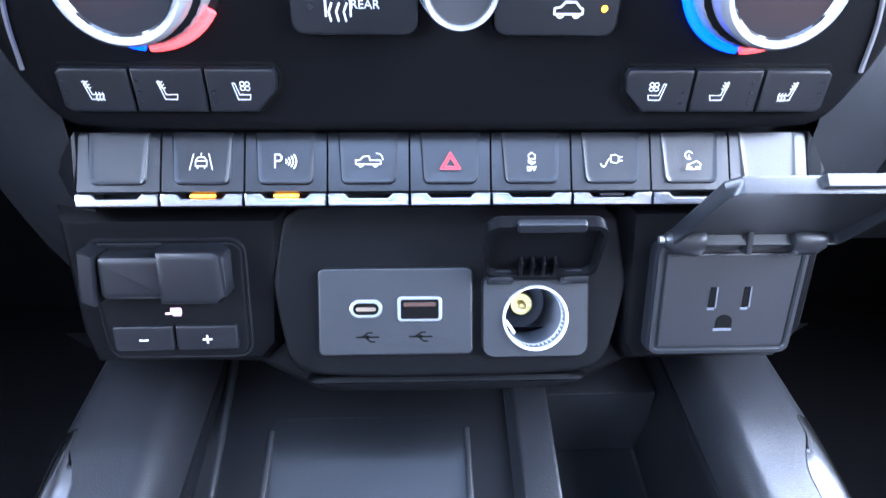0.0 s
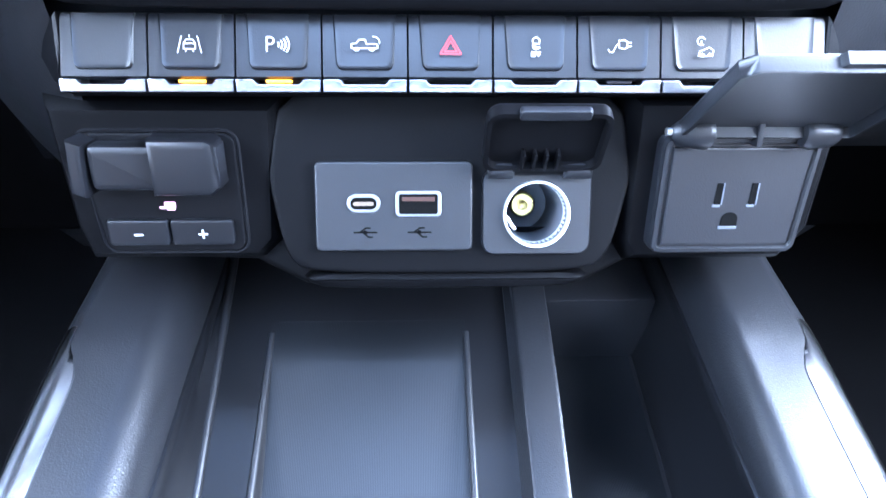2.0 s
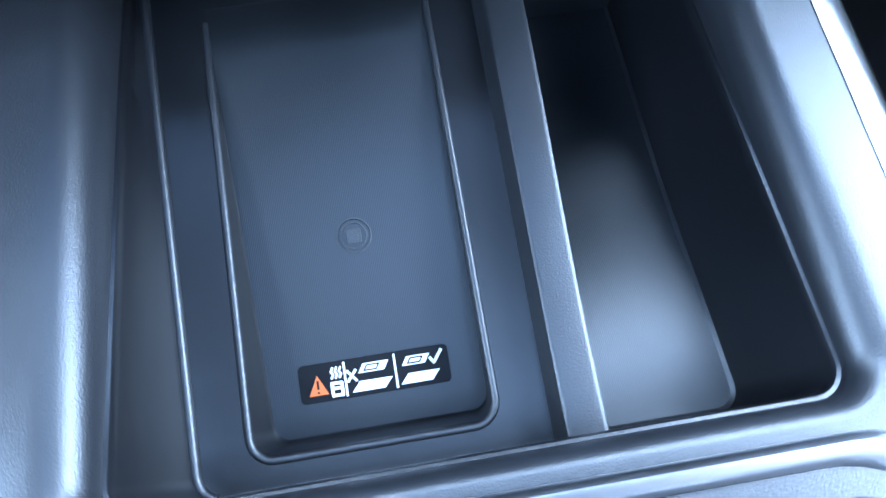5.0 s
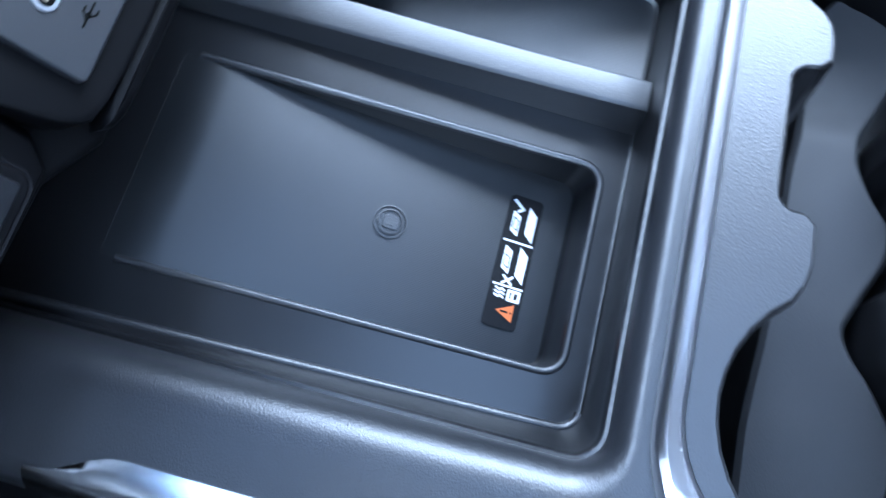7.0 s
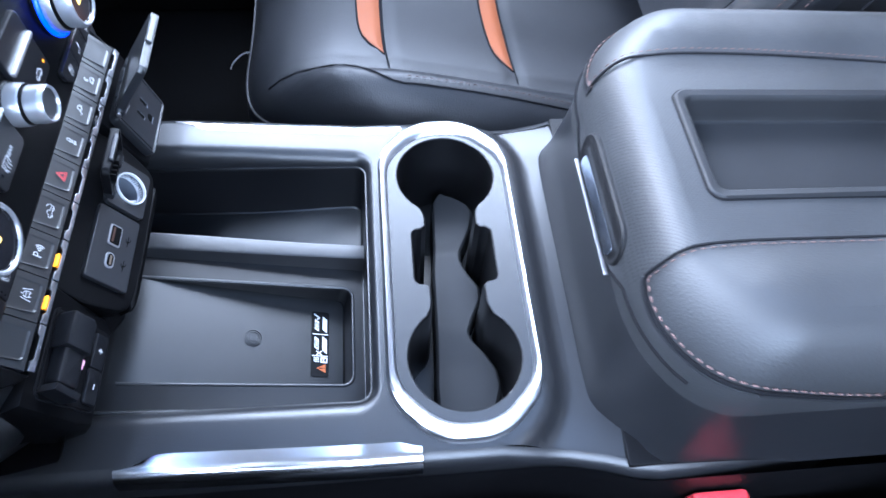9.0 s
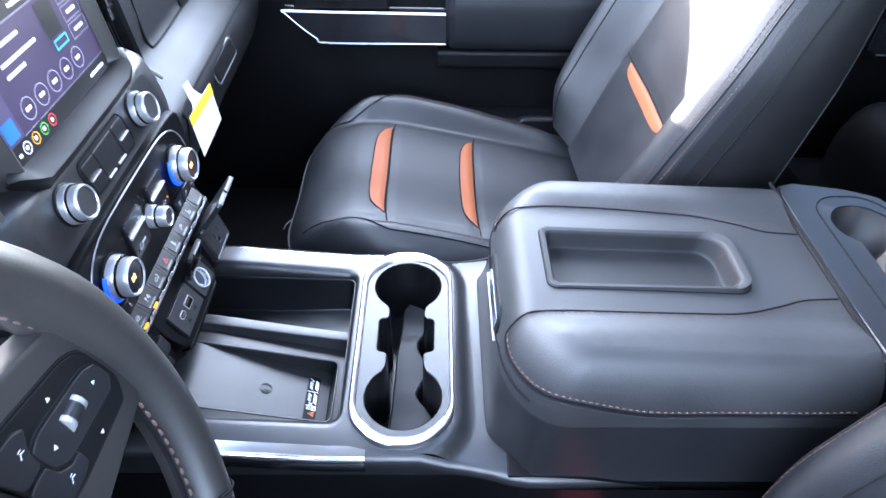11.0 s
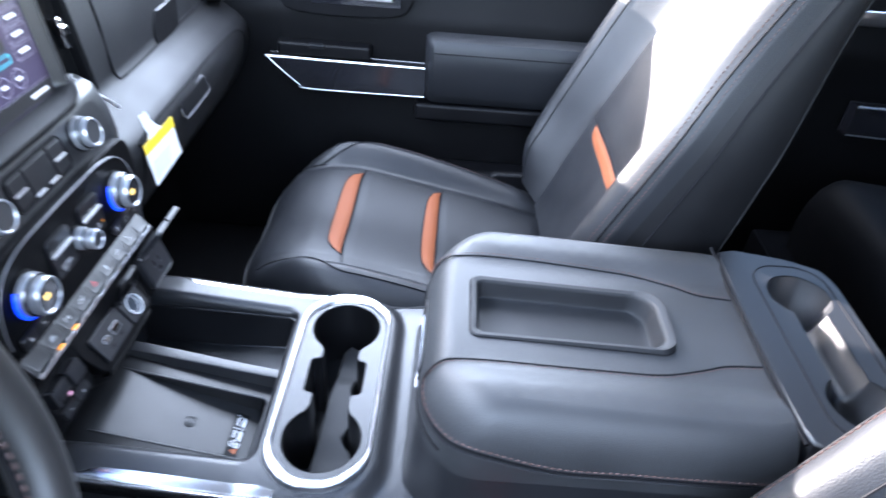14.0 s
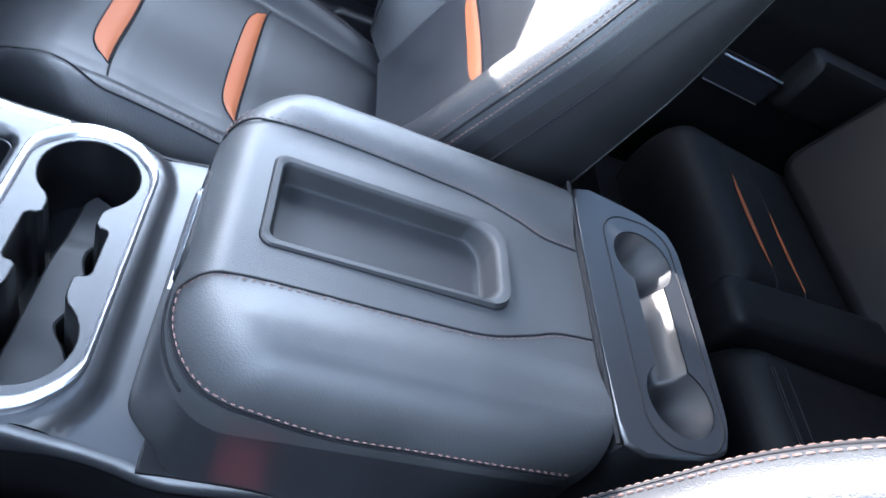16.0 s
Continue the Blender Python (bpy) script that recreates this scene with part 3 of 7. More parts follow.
pict = [strokes([[(-0.0118, -0.0066), (-0.0118, 0.0066)], [(0.0085, -0.0066), (0.0085, 0.0066)]], 0.0004, 0.0006),
        strokes([[(-0.0172 + k * 0.0016, 0.0010), (-0.0164 + k * 0.0016, 0.0024), (-0.0172 + k * 0.0016, 0.0036), (-0.0164 + k * 0.0016, 0.0052)] for k in range(3)], 0.0004, 0.0006),
        strokes([[(-0.0174, -0.0058), (-0.0134, -0.0058), (-0.0134, -0.0010), (-0.0174, -0.0010), (-0.0174, -0.0058)], [(-0.0164, -0.0030), (-0.0144, -0.0030)]], 0.0006, 0.0006),
        strokes([[(-0.0108, -0.0012), (-0.0074, 0.0030)], [(-0.0108, 0.0030), (-0.0074, -0.0012)]], 0.0005, 0.0006),
        poly([(-0.0064, 0.0014), (-0.0042, 0.0050), (0.0062, 0.0050), (0.0040, 0.0014)]), poly([(-0.0096, -0.0058), (-0.0062, -0.0018), (0.0070, -0.0018), (0.0036, -0.0058)]),
        poly([(0.0112, 0.0014), (0.0134, 0.0050), (0.0228, 0.0050), (0.0206, 0.0014)]), poly([(0.0100, -0.0058), (0.0134, -0.0018), (0.0262, -0.0018), (0.0228, -0.0058)]),
        strokes([[(0.0228, 0.0030), (0.0242, 0.0010), (0.0276, 0.0056)]], 0.0006, 0.0007)]
cpart("pictogram", moved(merge(*pict), STK), WHITE, "white pictograms", sticker)
cpart("phone_outline", moved(strokes([[(-0.0040, 0.0022), (-0.0027, 0.0042), (0.0022, 0.0042), (0.0009, 0.0022), (-0.0040, 0.0022)], [(0.0136, 0.0022), (0.0149, 0.0042), (0.0198, 0.0042), (0.0185, 0.0022), (0.0136, 0.0022)]], 0.0003, 0.0008), STK), PLASTIC_DARK, "", sticker)


def divider_at(y):
    """The divider's section: a steep face to the tray, a soft top, and the wall of the bin."""
    top, k = 0.3620 + (y + 0.142) * 0.165, 0.004 * smooth(-0.14, 0.03, y)
    return [(x, y, z) for x, z in ((0.0300, shelf_z(0, y) - 0.003), (0.0308, shelf_z(0, y) + 0.0012), (0.0318 + k * 0.5, top - 0.0035), (0.0324 + k * 0.5, top - 0.0010), (0.0340 + k * 0.5, top), (0.0445 + k, top), (0.0462 + k, top - 0.0008), (0.0468 + k, top - 0.0028), (0.0474 + k, bin_z(0, y) - 0.002))]


cpart("divider", loft([divider_at(y) for y in lin(0.078, -0.1560, 24)], closed=False), PLASTIC, "raised divider between tray and bin")
right = [foot[i] for i in range(left[-1] + 1, len(foot))] + [foot[i] for i in range(left[0])]
bin_edge = [(0.044, right[0][1])] + [p for p in right if p[0] > 0.0445] + [(0.044, right[-1][1])]
cpart("storage_bin", sheet(bin_edge, [], bin_z, 0.008), RIBBED, "finely ribbed floor of the narrow storage bin", tray)
cpart("bin_front", box(0.0495, 0.1085, 0.0462, 0.078, 0.338, 0.3835, 0.0016), PLASTIC, "", tray)

# cup holder insert with its bright surround
ring = []
for k, z in ((0.0, 0.3985), (0.03, 0.4030), (0.14, 0.4056), (0.36, 0.4068), (0.66, 0.4060), (0.90, 0.4040), (1.0, 0.4010)):
    ring.append([(a[0] + (b[0] - a[0]) * k, a[1] + (b[1] - a[1]) * k, z) for a, b in zip(RING_OUT, RING_IN)])
RING_METAL = material("satin ring metal", (0.58, 0.59, 0.62), 0.30, 1.0, vary=0.05)
cpart("cup_holder_trim", loft(ring), RING_METAL, "satin silver oval trim ring")
CY = -0.2303


def cup_outline(r=0.0435, neck=0.0225, notch=0.0343):
    pts, a0 = [], math.asin((neck + 0.004) / r)
    c, x0, x1 = 0.007, -0.0208, 0.0336
    quarter = lambda cx, cy, b0, b1: [(cx + c * math.cos(radians(b)), cy + c * math.sin(radians(b))) for b in lin(b0, b1, 6)]
    for k in range(29):
        a = -math.pi + a0 + (2 * math.pi - 2 * a0) * k / 28
        pts.append((0.0895 + r * math.cos(a), CY + r * math.sin(a)))
    pts += [(0.0505, CY + neck + 0.0012), (0.0450, CY + neck), (x1 + 0.003, CY + neck), (x1, CY + neck + 0.003)] + quarter(x1 - c, CY + notch - c, 0, 90) + quarter(x0 + c, CY + notch - c, 90, 180) + [(x0, CY + neck + 0.003), (x0 - 0.003, CY + neck), (-0.0370, CY + neck), (-0.0425, CY + neck + 0.0012)]
    for k in range(29):
        a = a0 + (2 * math.pi - 2 * a0) * k / 28
        pts.append((-0.0825 + r * math.cos(a), CY + r * math.sin(a)))
    pts += [(-0.0425, CY - neck - 0.0012), (-0.0370, CY - neck), (x0 - 0.003, CY - neck), (x0, CY - neck - 0.003)] + quarter(x0 + c, CY - notch + c, 180, 270) + quarter(x1 - c, CY - notch + c, 270, 360) + [(x1, CY - neck - 0.003), (x1 + 0.003, CY - neck), (0.0450, CY - neck), (0.0505, CY - neck - 0.0012)]
    return pts


CUP = cup_outline()
face = plate(RING_IN, [CUP], 0.4015)
walls = loft([at_z(CUP, 0.4015), at_z(inset(CUP, 0.0010), 0.4008), at_z(inset(CUP, 0.0016), 0.398), at_z(inset(CUP, 0.0022), 0.302)])
insert = cpart("cup_holder_insert", merge(face), PLASTIC, "black cup holder insert")
# well walls and floor: darker and smoother than the insert's face
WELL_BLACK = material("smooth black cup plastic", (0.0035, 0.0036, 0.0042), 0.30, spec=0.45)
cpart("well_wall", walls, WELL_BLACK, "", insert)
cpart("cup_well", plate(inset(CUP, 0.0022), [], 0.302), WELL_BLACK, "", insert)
# rubber liner: a wavy raised strip between the two round wells
strip = []
NEAR = [(-0.1215, 0.002), (-0.119, 0.012), (-0.113, 0.020), (-0.100, 0.031), (-0.085, 0.036), (-0.070, 0.0347), (-0.055, 0.026), (-0.045, 0.017), (-0.036, 0.0130), (-0.020, 0.0200), (-0.005, 0.0272), (0.008, 0.0280), (0.020, 0.0200), (0.034, 0.0140), (0.046, 0.0140), (0.075, 0.0270), (0.0925, 0.0315), (0.103, 0.0270), (0.112, 0.0140), (0.116, 0.001)]
FAR = [(-0.1215, 0.002), (-0.119, 0.012), (-0.110, 0.0195), (-0.080, 0.0195), (-0.050, 0.017), (-0.020, 0.016), (0.0244, 0.0149), (0.050, 0.012), (0.090, 0.0098), (0.103, 0.0092), (0.112, 0.0060), (0.116, 0.001)]
wavy = lambda table, x: np.mean([np.interp(x + d, *zip(*table)) for d in (-0.003, -0.0015, 0.0, 0.0015, 0.003)])
for x in lin(-0.1215, 0.116, 96):
    near, far = float(wavy(NEAR, x)), float(wavy(FAR, x))
    z = 0.338 + 0.004 * smooth(0.062, 0.040, x) * smooth(-0.070, -0.030, x)
    e = min(0.003, (near + far) / 3)
    strip.append([(x, CY + far, 0.301), (x, CY + far - e * 0.3, z - 0.002), (x, CY + far - e, z), (x, CY - near + e, z), (x, CY - near + e * 0.3, z - 0.002), (x, CY - near, 0.301)])
bm = loft(strip, closed=False)
# rubber of the cup liner and phone rest, darker than the mat rubber
LINER = material("worn cup holder rubber", (0.0085, 0.009, 0.0102), 0.58, spec=0.3, bump=0.3, grain_size=1500)
cpart("rubber_liner", bm, LINER, "grey-black rubber cup holder liner", insert)

# ---- armrest ----
LID_LEATHER = material("partly perforated black leather", (0.0190, 0.0200, 0.0214), 0.52, spec=0.42, bump=0.28, grain_size=700, pattern="cells")
ln, ll = LID_LEATHER.node_tree.nodes, LID_LEATHER.node_tree.links
lco, sep = ln.new("ShaderNodeTexCoord"), ln.new("ShaderNodeSeparateXYZ")
ll.new(lco.outputs["Object"], sep.inputs[0])


def lmath(op, a, b):
    m = ln.new("ShaderNodeMath")
    m.operation = op
    for k, v in enumerate((a, b)):
        if isinstance(v, (int, float)):
            m.inputs[k].default_value = v
        else:
            ll.new(v, m.inputs[k])
    return m.outputs[0]


# round holes 2.8 mm apart in the centre panel
sx = lmath("SINE", lmath("MULTIPLY", sep.outputs[0], 2250.0), 0)
sy = lmath("SINE", lmath("MULTIPLY", sep.outputs[1], 2250.0), 0)
dots = lmath("GREATER_THAN", lmath("MULTIPLY", sx, sy), 0.50)
zone = lmath("MULTIPLY", lmath("LESS_THAN", lmath("ABSOLUTE", sep.outputs[0], 0), 0.079), lmath("GREATER_THAN", sep.outputs[1], -0.49))
pits = lmath("MULTIPLY", dots, zone)
pit_bump = ln.new("ShaderNodeBump")
pit_bump.invert = True
pit_bump.inputs["Strength"].default_value, pit_bump.inputs["Distance"].default_value = 0.6, 0.0006
ll.new(pits, pit_bump.inputs["Height"])
old = [n for n in ln if n.bl_idname == "ShaderNodeBump" and n is not pit_bump and not n.invert][0]
ll.new(old.outputs[0], pit_bump.inputs["Normal"])
ll.new(pit_bump.outputs[0], ln["Principled BSDF"].inputs["Normal"])
skin = ln["Principled BSDF"].inputs["Base Color"].links[0].from_socket
hole = ln.new("ShaderNodeMix")
hole.data_type = "RGBA"
hole.inputs[7].default_value = (0.002, 0.002, 0.0022, 1)
ll.new(lmath("MULTIPLY", pits, 0.40), hole.inputs[0])
ll.new(skin, hole.inputs[6])
ll.new(hole.outputs[2], ln["Principled BSDF"].inputs["Base Color"])
ll.new(lmath("SUBTRACT", 0.42, lmath("MULTIPLY", pits, 0.15)), ln["Principled BSDF"].inputs["Specular IOR Level"])
A0, A1, AX = -0.331, -0.678, 0.160
LID_OUT = []
for k in range(13):
    a = radians(90 * k / 12)
    LID_OUT.append((AX - 0.085 + 0.085 * math.cos(a), A0 - 0.062 + 0.062 * math.sin(a)))
LID_OUT += [(x, A0) for x in (0.05, 0.02, -0.02, -0.05)]
for k in range(13):
    a = radians(90 + 90 * k / 12)
    LID_OUT.append((-AX + 0.085 + 0.085 * math.cos(a), A0 - 0.062 + 0.062 * math.sin(a)))
LID_OUT += [(-AX, -0.46), (-AX, -0.53), (-AX, -0.60), (-AX + 0.001, -0.66), (-AX + 0.004, A1), (-0.08, A1), (0.0, A1), (0.08, A1), (AX - 0.004, A1), (AX - 0.001, -0.66), (AX, -0.60), (AX, -0.53), (AX, -0.46)]


def lid_top(x, y):
    pad = smooth(0.074, 0.112, abs(x)) * smooth(-0.336, -0.40, y)          # the side pads swell above the centre panel
    return 0.533 - 0.010 * smooth(-0.36, -0.68, y) - 0.005 * (x / 0.15) ** 2 + 0.011 * pad


RX0, RX1, RY0, RY1 = -0.0445, 0.0515, -0.5925, -0.3790


def recess_rim(d):
    """The recess's outline drawn in by d: tight front corners, wide rear ones."""
    pts = []
    for cx, cy, r, a0 in ((RX1 - d, RY1 - d, 0.010, 0), (RX0 + d, RY1 - d, 0.010, 90), (RX0 + d, RY0 + d, 0.017, 180), (RX1 - d, RY0 + d, 0.030, 270)):
        r -= d * 0.35
        sx, sy = (1 if a0 in (0, 270) else -1), (1 if a0 in (0, 90) else -1)
        pts += [(cx - sx * r + r * math.cos(radians(a0 + 90 * k / 8)), cy - sy * r + r * math.sin(radians(a0 + 90 * k / 8))) for k in range(9)]
    return pts


RECT = recess_rim(0.0)
rise = lambda y: 0.0065 * smooth(-0.555, -0.592, y)                       # the rear end of the rim stands higher
R = 0.034
rings = [at_z(LID_OUT, 0.4615), at_z(LID_OUT, 0.472)]
for k in range(1, 10):
    a = radians(90 * k / 9)
    d = R * (1 - math.cos(a))
    pts = [(x * (1 - d / AX), A1 + 0.001 + (y - A1 - 0.001) * (1 - d / (A0 - A1)) if y > A1 + 0.01 else y) for x, y in LID_OUT]
    rings.append([(x, y, 0.472 + (lid_top(x, y) - 0.472) * math.sin(a)) for x, y in pts])
lid_edge = [(x, y) for x, y, z in rings[-1]]
lid_flat = sheet(lid_edge, [RECT], lid_top, 0.012)
lid = cpart("armrest_lid", merge(loft(rings), lid_flat), LID_LEATHER, "black leather padded armrest lid")
well = [at_z(RECT, lid_top)]
DEPTH = 0.0215
for d, dz in ((0.0004, 0.0016), (0.0016, 0.0026), (0.0060, 0.0020), (0.0074, 0.0004), (0.0082, -0.003), (0.0092, -0.016), (0.0104, -0.0198), (0.0130, -DEPTH)):
    back = 1.0 + 0.9 * max(0.0, d - 0.002) / 0.011      # the rear wall slopes more
    edge = [(x, y + (back - 1.0) * d * smooth(-0.54, -0.585, y)) for x, y in recess_rim(d)]
    well.append(at_z(edge, lambda x, y, dz=dz, d=d: lid_top(x, y) + dz + rise(y) * smooth(0.0, 0.0015, d) * (1 - smooth(0.0075, 0.0095, d))))
cpart("phone_rest", loft(well, False, True), LINER, "moulded rectangular recess in the armrest", lid)
for d, dz, r in ((0.0002, 0.0004, 0.0010),):
    cpart("groove", tube(at_z(recess_rim(d), lambda x, y, dz=dz: lid_top(x, y) + dz), r, 6, True), SEAM, "", lid)


def lid_skin(i, degrees, out=0.0):
    """A place on the rounded edge of the lid, above outline point i."""
    x, y = LID_OUT[i]
    a = radians(degrees)
    d = R * (1 - math.cos(a)) - 0.0004
    x, y = x * (1 - d / AX), A1 + 0.001 + (y - A1 - 0.001) * (1 - d / (A0 - A1))
    e = Vector((x - math.copysign(AX - 0.085, x) if abs(x) > AX - 0.085 else 0.0, max(0.0, y - A0 + 0.062 + d), 0))
    e = e.normalized() * out if e.length > 1e-6 else Vector((0, 0, 0))
    return (x + e.x, y + e.y, 0.472 + (lid_top(x, y) - 0.472) * math.sin(a) + 0.0004)


def lid_z(x, y):
    """Height of the lid's skin above a place on its plan."""
    d = min(AX - abs(x), (A0 - y) * 1.0)
    if abs(x) > AX - 0.085 and y > A0 - 0.062:
        e = math.hypot((abs(x) - AX + 0.085) / 0.085, (y - A0 + 0.062) / 0.062)
        d = (1 - e) * 0.07
    d = max(0.0, d)
    if d >= R:
        return lid_top(x, y)
    return 0.472 + (lid_top(x, y) - 0.472) * math.sqrt(max(0, 1 - ((R - d) / R) ** 2))


for s in (-1, 1):
    # seam between the centre panel and the side pad
    fx = 0.088 if s > 0 else 0.079
    if s > 0:
        line = [(0.0875, -0.3365), (0.0870, -0.342), (0.0870, -0.350), (0.0875, -0.37), (0.0880, -0.40), (0.0870, -0.46), (0.0845, -0.52), (0.0810, -0.570), (0.070, -0.612), (0.058, -0.640), (0.054, -0.677)]
    else:
        line = [(0.0800, -0.3365), (0.0795, -0.342), (0.0780, -0.350), (0.0755, -0.37), (0.0745, -0.40), (0.0745, -0.46), (0.0735, -0.52), (0.0710, -0.570), (0.060, -0.612), (0.051, -0.640), (0.048, -0.677)]
    pts = [(p.x * s, p.y, lid_z(p.x * s, p.y) + 0.0001) for p in spline([(x, y, 0) for x, y in line], 6)]
    cpart("seam", tube(pts, 0.0011, 6), SEAM, "sewn leather seam", lid)
    off = [(x + s * 0.0032, y, lid_z(x + s * 0.0032, y) + 0.0005) for x, y, z in pts]
    cpart("stitching", stitches(off), THREAD, "brown double stitching", lid)
    # seam from the front corner down and along the side of the lid
    half = [i for i, (x, y) in enumerate(LID_OUT) if s * x > fx - 0.002 and y > A1 + 0.001]
    half.sort(key=lambda i: (-LID_OUT[i][1], abs(LID_OUT[i][0])))
    first = Vector(pts[0])
    drop = lambda x, y: 24 + 7 * smooth(0.105, 0.080, abs(x)) - 15 * smooth(-0.375, -0.45, y)
    pts = spline([first] + [lid_skin(i, drop(*LID_OUT[i])) for i in half], 4)
    cpart("seam", tube(pts, 0.0013, 6), SEAM, "sewn leather seam", lid)
    out = spline([first + Vector((s * 0.004, 0.0006, 0.001))] + [lid_skin(i, drop(*LID_OUT[i]) + 4.2, 0.0005) for i in half], 4)
    cpart("stitching", stitches(out, 0.0044, 0.0022, 0.0008, 0.0002), THREAD, "brown double stitching", lid)
    roll = [Vector((p.x * 1.003, p.y + 0.0006, p.z - 0.0030)) for p in pts]
    cpart("piping", tube(roll, 0.0014, 6), LEATHER, "", lid)
# hard body under the lid
BODY = [(x * 0.9985, y - 0.0004 if y > -0.5 else y) for x, y in LID_OUT]
foot = []
corner = spline([(0.170, -0.46, 0), (0.168, -0.40, 0), (0.166, -0.364, 0), (0.150, -0.350, 0), (0.134, -0.333, 0), (0.122, -0.3235, 0), (0.106, -0.3205, 0), (0.072, -0.3200, 0)], 6)
for i, (x, y) in enumerate(LID_OUT):
    if y <= -0.45:
        foot.append((x * 1.083, y))
    elif abs(x) < 0.071:
        foot.append((x, -0.3200))
    else:
        k = i if x > 0 else 28 - i       # 0 at the side, 12 at the front
        q = corner[6 + round(k / 12 * (len(corner) - 7))]
        foot.append((math.copysign(q.x, x), q.y))
lean = lambda k: [(a[0] + (b[0] - a[0]) * k, a[1] + (b[1] - a[1]) * k) for a, b in zip(foot, BODY)]
body = [at_z(foot, 0.3855), at_z(lean(0.10), 0.3885), at_z(lean(0.42), 0.405), at_z(lean(0.75), 0.43), at_z(BODY, 0.4615)]
cpart("armrest_body", loft(body), PLASTIC, "black plastic armrest box")
cpart("armrest_base", box(-0.168, 0.168, -0.80, -0.34, 0.02, 0.386, 0.003), PLASTIC_DARK, "dark console base")
# latch on the front: a capsule-shaped hollow with a pull and a satin lip
LF = frame_of((-0.001, A0 - 0.0004, 0.4745), (-1, 0, 0), (0, -0.10, 1))
hollow_out, hollow_in = rrect(-0.0545, 0.0545, -0.0115, 0.0265, 0.018, 8), rrect(-0.0465, 0.0465, -0.0085, 0.0175, 0.012, 8)
latch_ob = cpart("latch", moved(loft([at_z(hollow_out, -0.001), at_z(hollow_out, 0.0012), at_z(inset(hollow_out, 0.0015), 0.0026), at_z(inset(hollow_out, 0.0035), 0.0022), at_z(hollow_in, 0.0006)], False, True), LF), LEATHER_SIDE, "armrest latch hollow", lid)
cpart("latch_pull", moved(slab(rrect(-0.0435, 0.0435, -0.0055, 0.0050, 0.0045), 0.0006, 0.0016, 0.0006), LF @ Matrix.Translation((0, 0, 0.0012)) @ Matrix.Rotation(radians(-12), 4, "X")), material("dark polished latch metal", (0.30, 0.33, 0.38), 0.22, 1.0, vary=0.1), "polished grey latch pull", lid)
cpart("latch_trim", moved(slab(rrect(-0.053, 0.053, -0.0142, -0.0126, 0.0007), 0.000, 0.0034, 0.0006), LF), material("dull satin metal", (0.50, 0.50, 0.53), 0.40, 1.0, vary=0.1), "satin silver latch lip", lid)

cpart("lid_gap", tube([(x, y + 0.0004, 0.4618 + 0.0165 * smooth(0.054, 0.072, abs(x))) for x, y in LID_OUT if y > A0 - 0.030], 0.0013, 6), SEAM, "dark gap under the lid", lid)
# rear cup holders behind the lid
REAR = rounded([(0.152, -0.6792), (-0.154, -0.6792), (-0.147, -0.765), (-0.135, -0.797), (-0.105, -0.809), (0.090, -0.813), (0.118, -0.803), (0.136, -0.765)], 2, 0.12)


def rear_outline():
    pts, r, neck = [], 0.0358, 0.0185
    a0 = math.asin(neck / r)
    cy = -0.757
    for k in range(41):
        a = -math.pi + a0 + (2 * math.pi - 2 * a0) * k / 40
        pts.append((0.065 + r * math.cos(a), cy + r * math.sin(a)))
    for k in range(41):
        a = a0 + (2 * math.pi - 2 * a0) * k / 40
        pts.append((-0.093 + r * math.cos(a), cy + r * math.sin(a)))
    return pts


RO = rear_outline()
rz = 0.529


def bowl_z(x, y):
    """Two round bowls joined by a shallow channel."""
    r = min(math.hypot(x - 0.065, y + 0.757), math.hypot(x + 0.093, y + 0.757)) / 0.0360
    cup = 0.058 * max(0.0, 1 - r ** 2.4) ** 0.9
    channel = 0.030 * max(0.0, 1 - ((y + 0.757) / 0.0188) ** 2) ** 0.9 if -0.093 < x < 0.065 else 0.0
    return rz - (cup ** 4 + channel ** 4) ** 0.25


rear = cpart("rear_cup_holder", merge(plate(inset(REAR, 0.003), [RO], rz), loft([at_z(REAR, 0.02), at_z(REAR, rz - 0.005), at_z(inset(REAR, 0.0008), rz - 0.002), at_z(inset(REAR, 0.003), rz)])), PLASTIC, "black plastic rear cup holder block")
cpart("cup_bowl", sheet(RO, [], bowl_z, 0.0017), PLASTIC, "smooth black double bowl", rear, 70)
cpart("lid_gap", tube([(x, -0.6790, rz - 0.0002) for x in lin(-0.146, 0.146, 9)], 0.0021, 8), SEAM, "dark gap behind the lid", rear)
cpart("groove", tube(at_z(rrect(-0.141, 0.118, -0.7985, -0.7125, 0.034, 8), rz), 0.0009, 6, True), SEAM, "", rear)


# ---- centre stack of the dashboard ----
dash = thing("dashboard", "black dashboard with climate controls, switch row and sockets", "dashboard", (0, 0.3, 0.45))
dash_inv = Matrix.Translation((0, -0.3, -0.45))


def dpart(name, bm, mat, label="", parent=None, m=None, angle=38):
    """A part of the dashboard, given in world places or in the local frame m."""
    if m is not None:
        bm = moved(bm, m)
    return part(name, moved(bm, dash_inv), mat, parent or dash, label, angle)


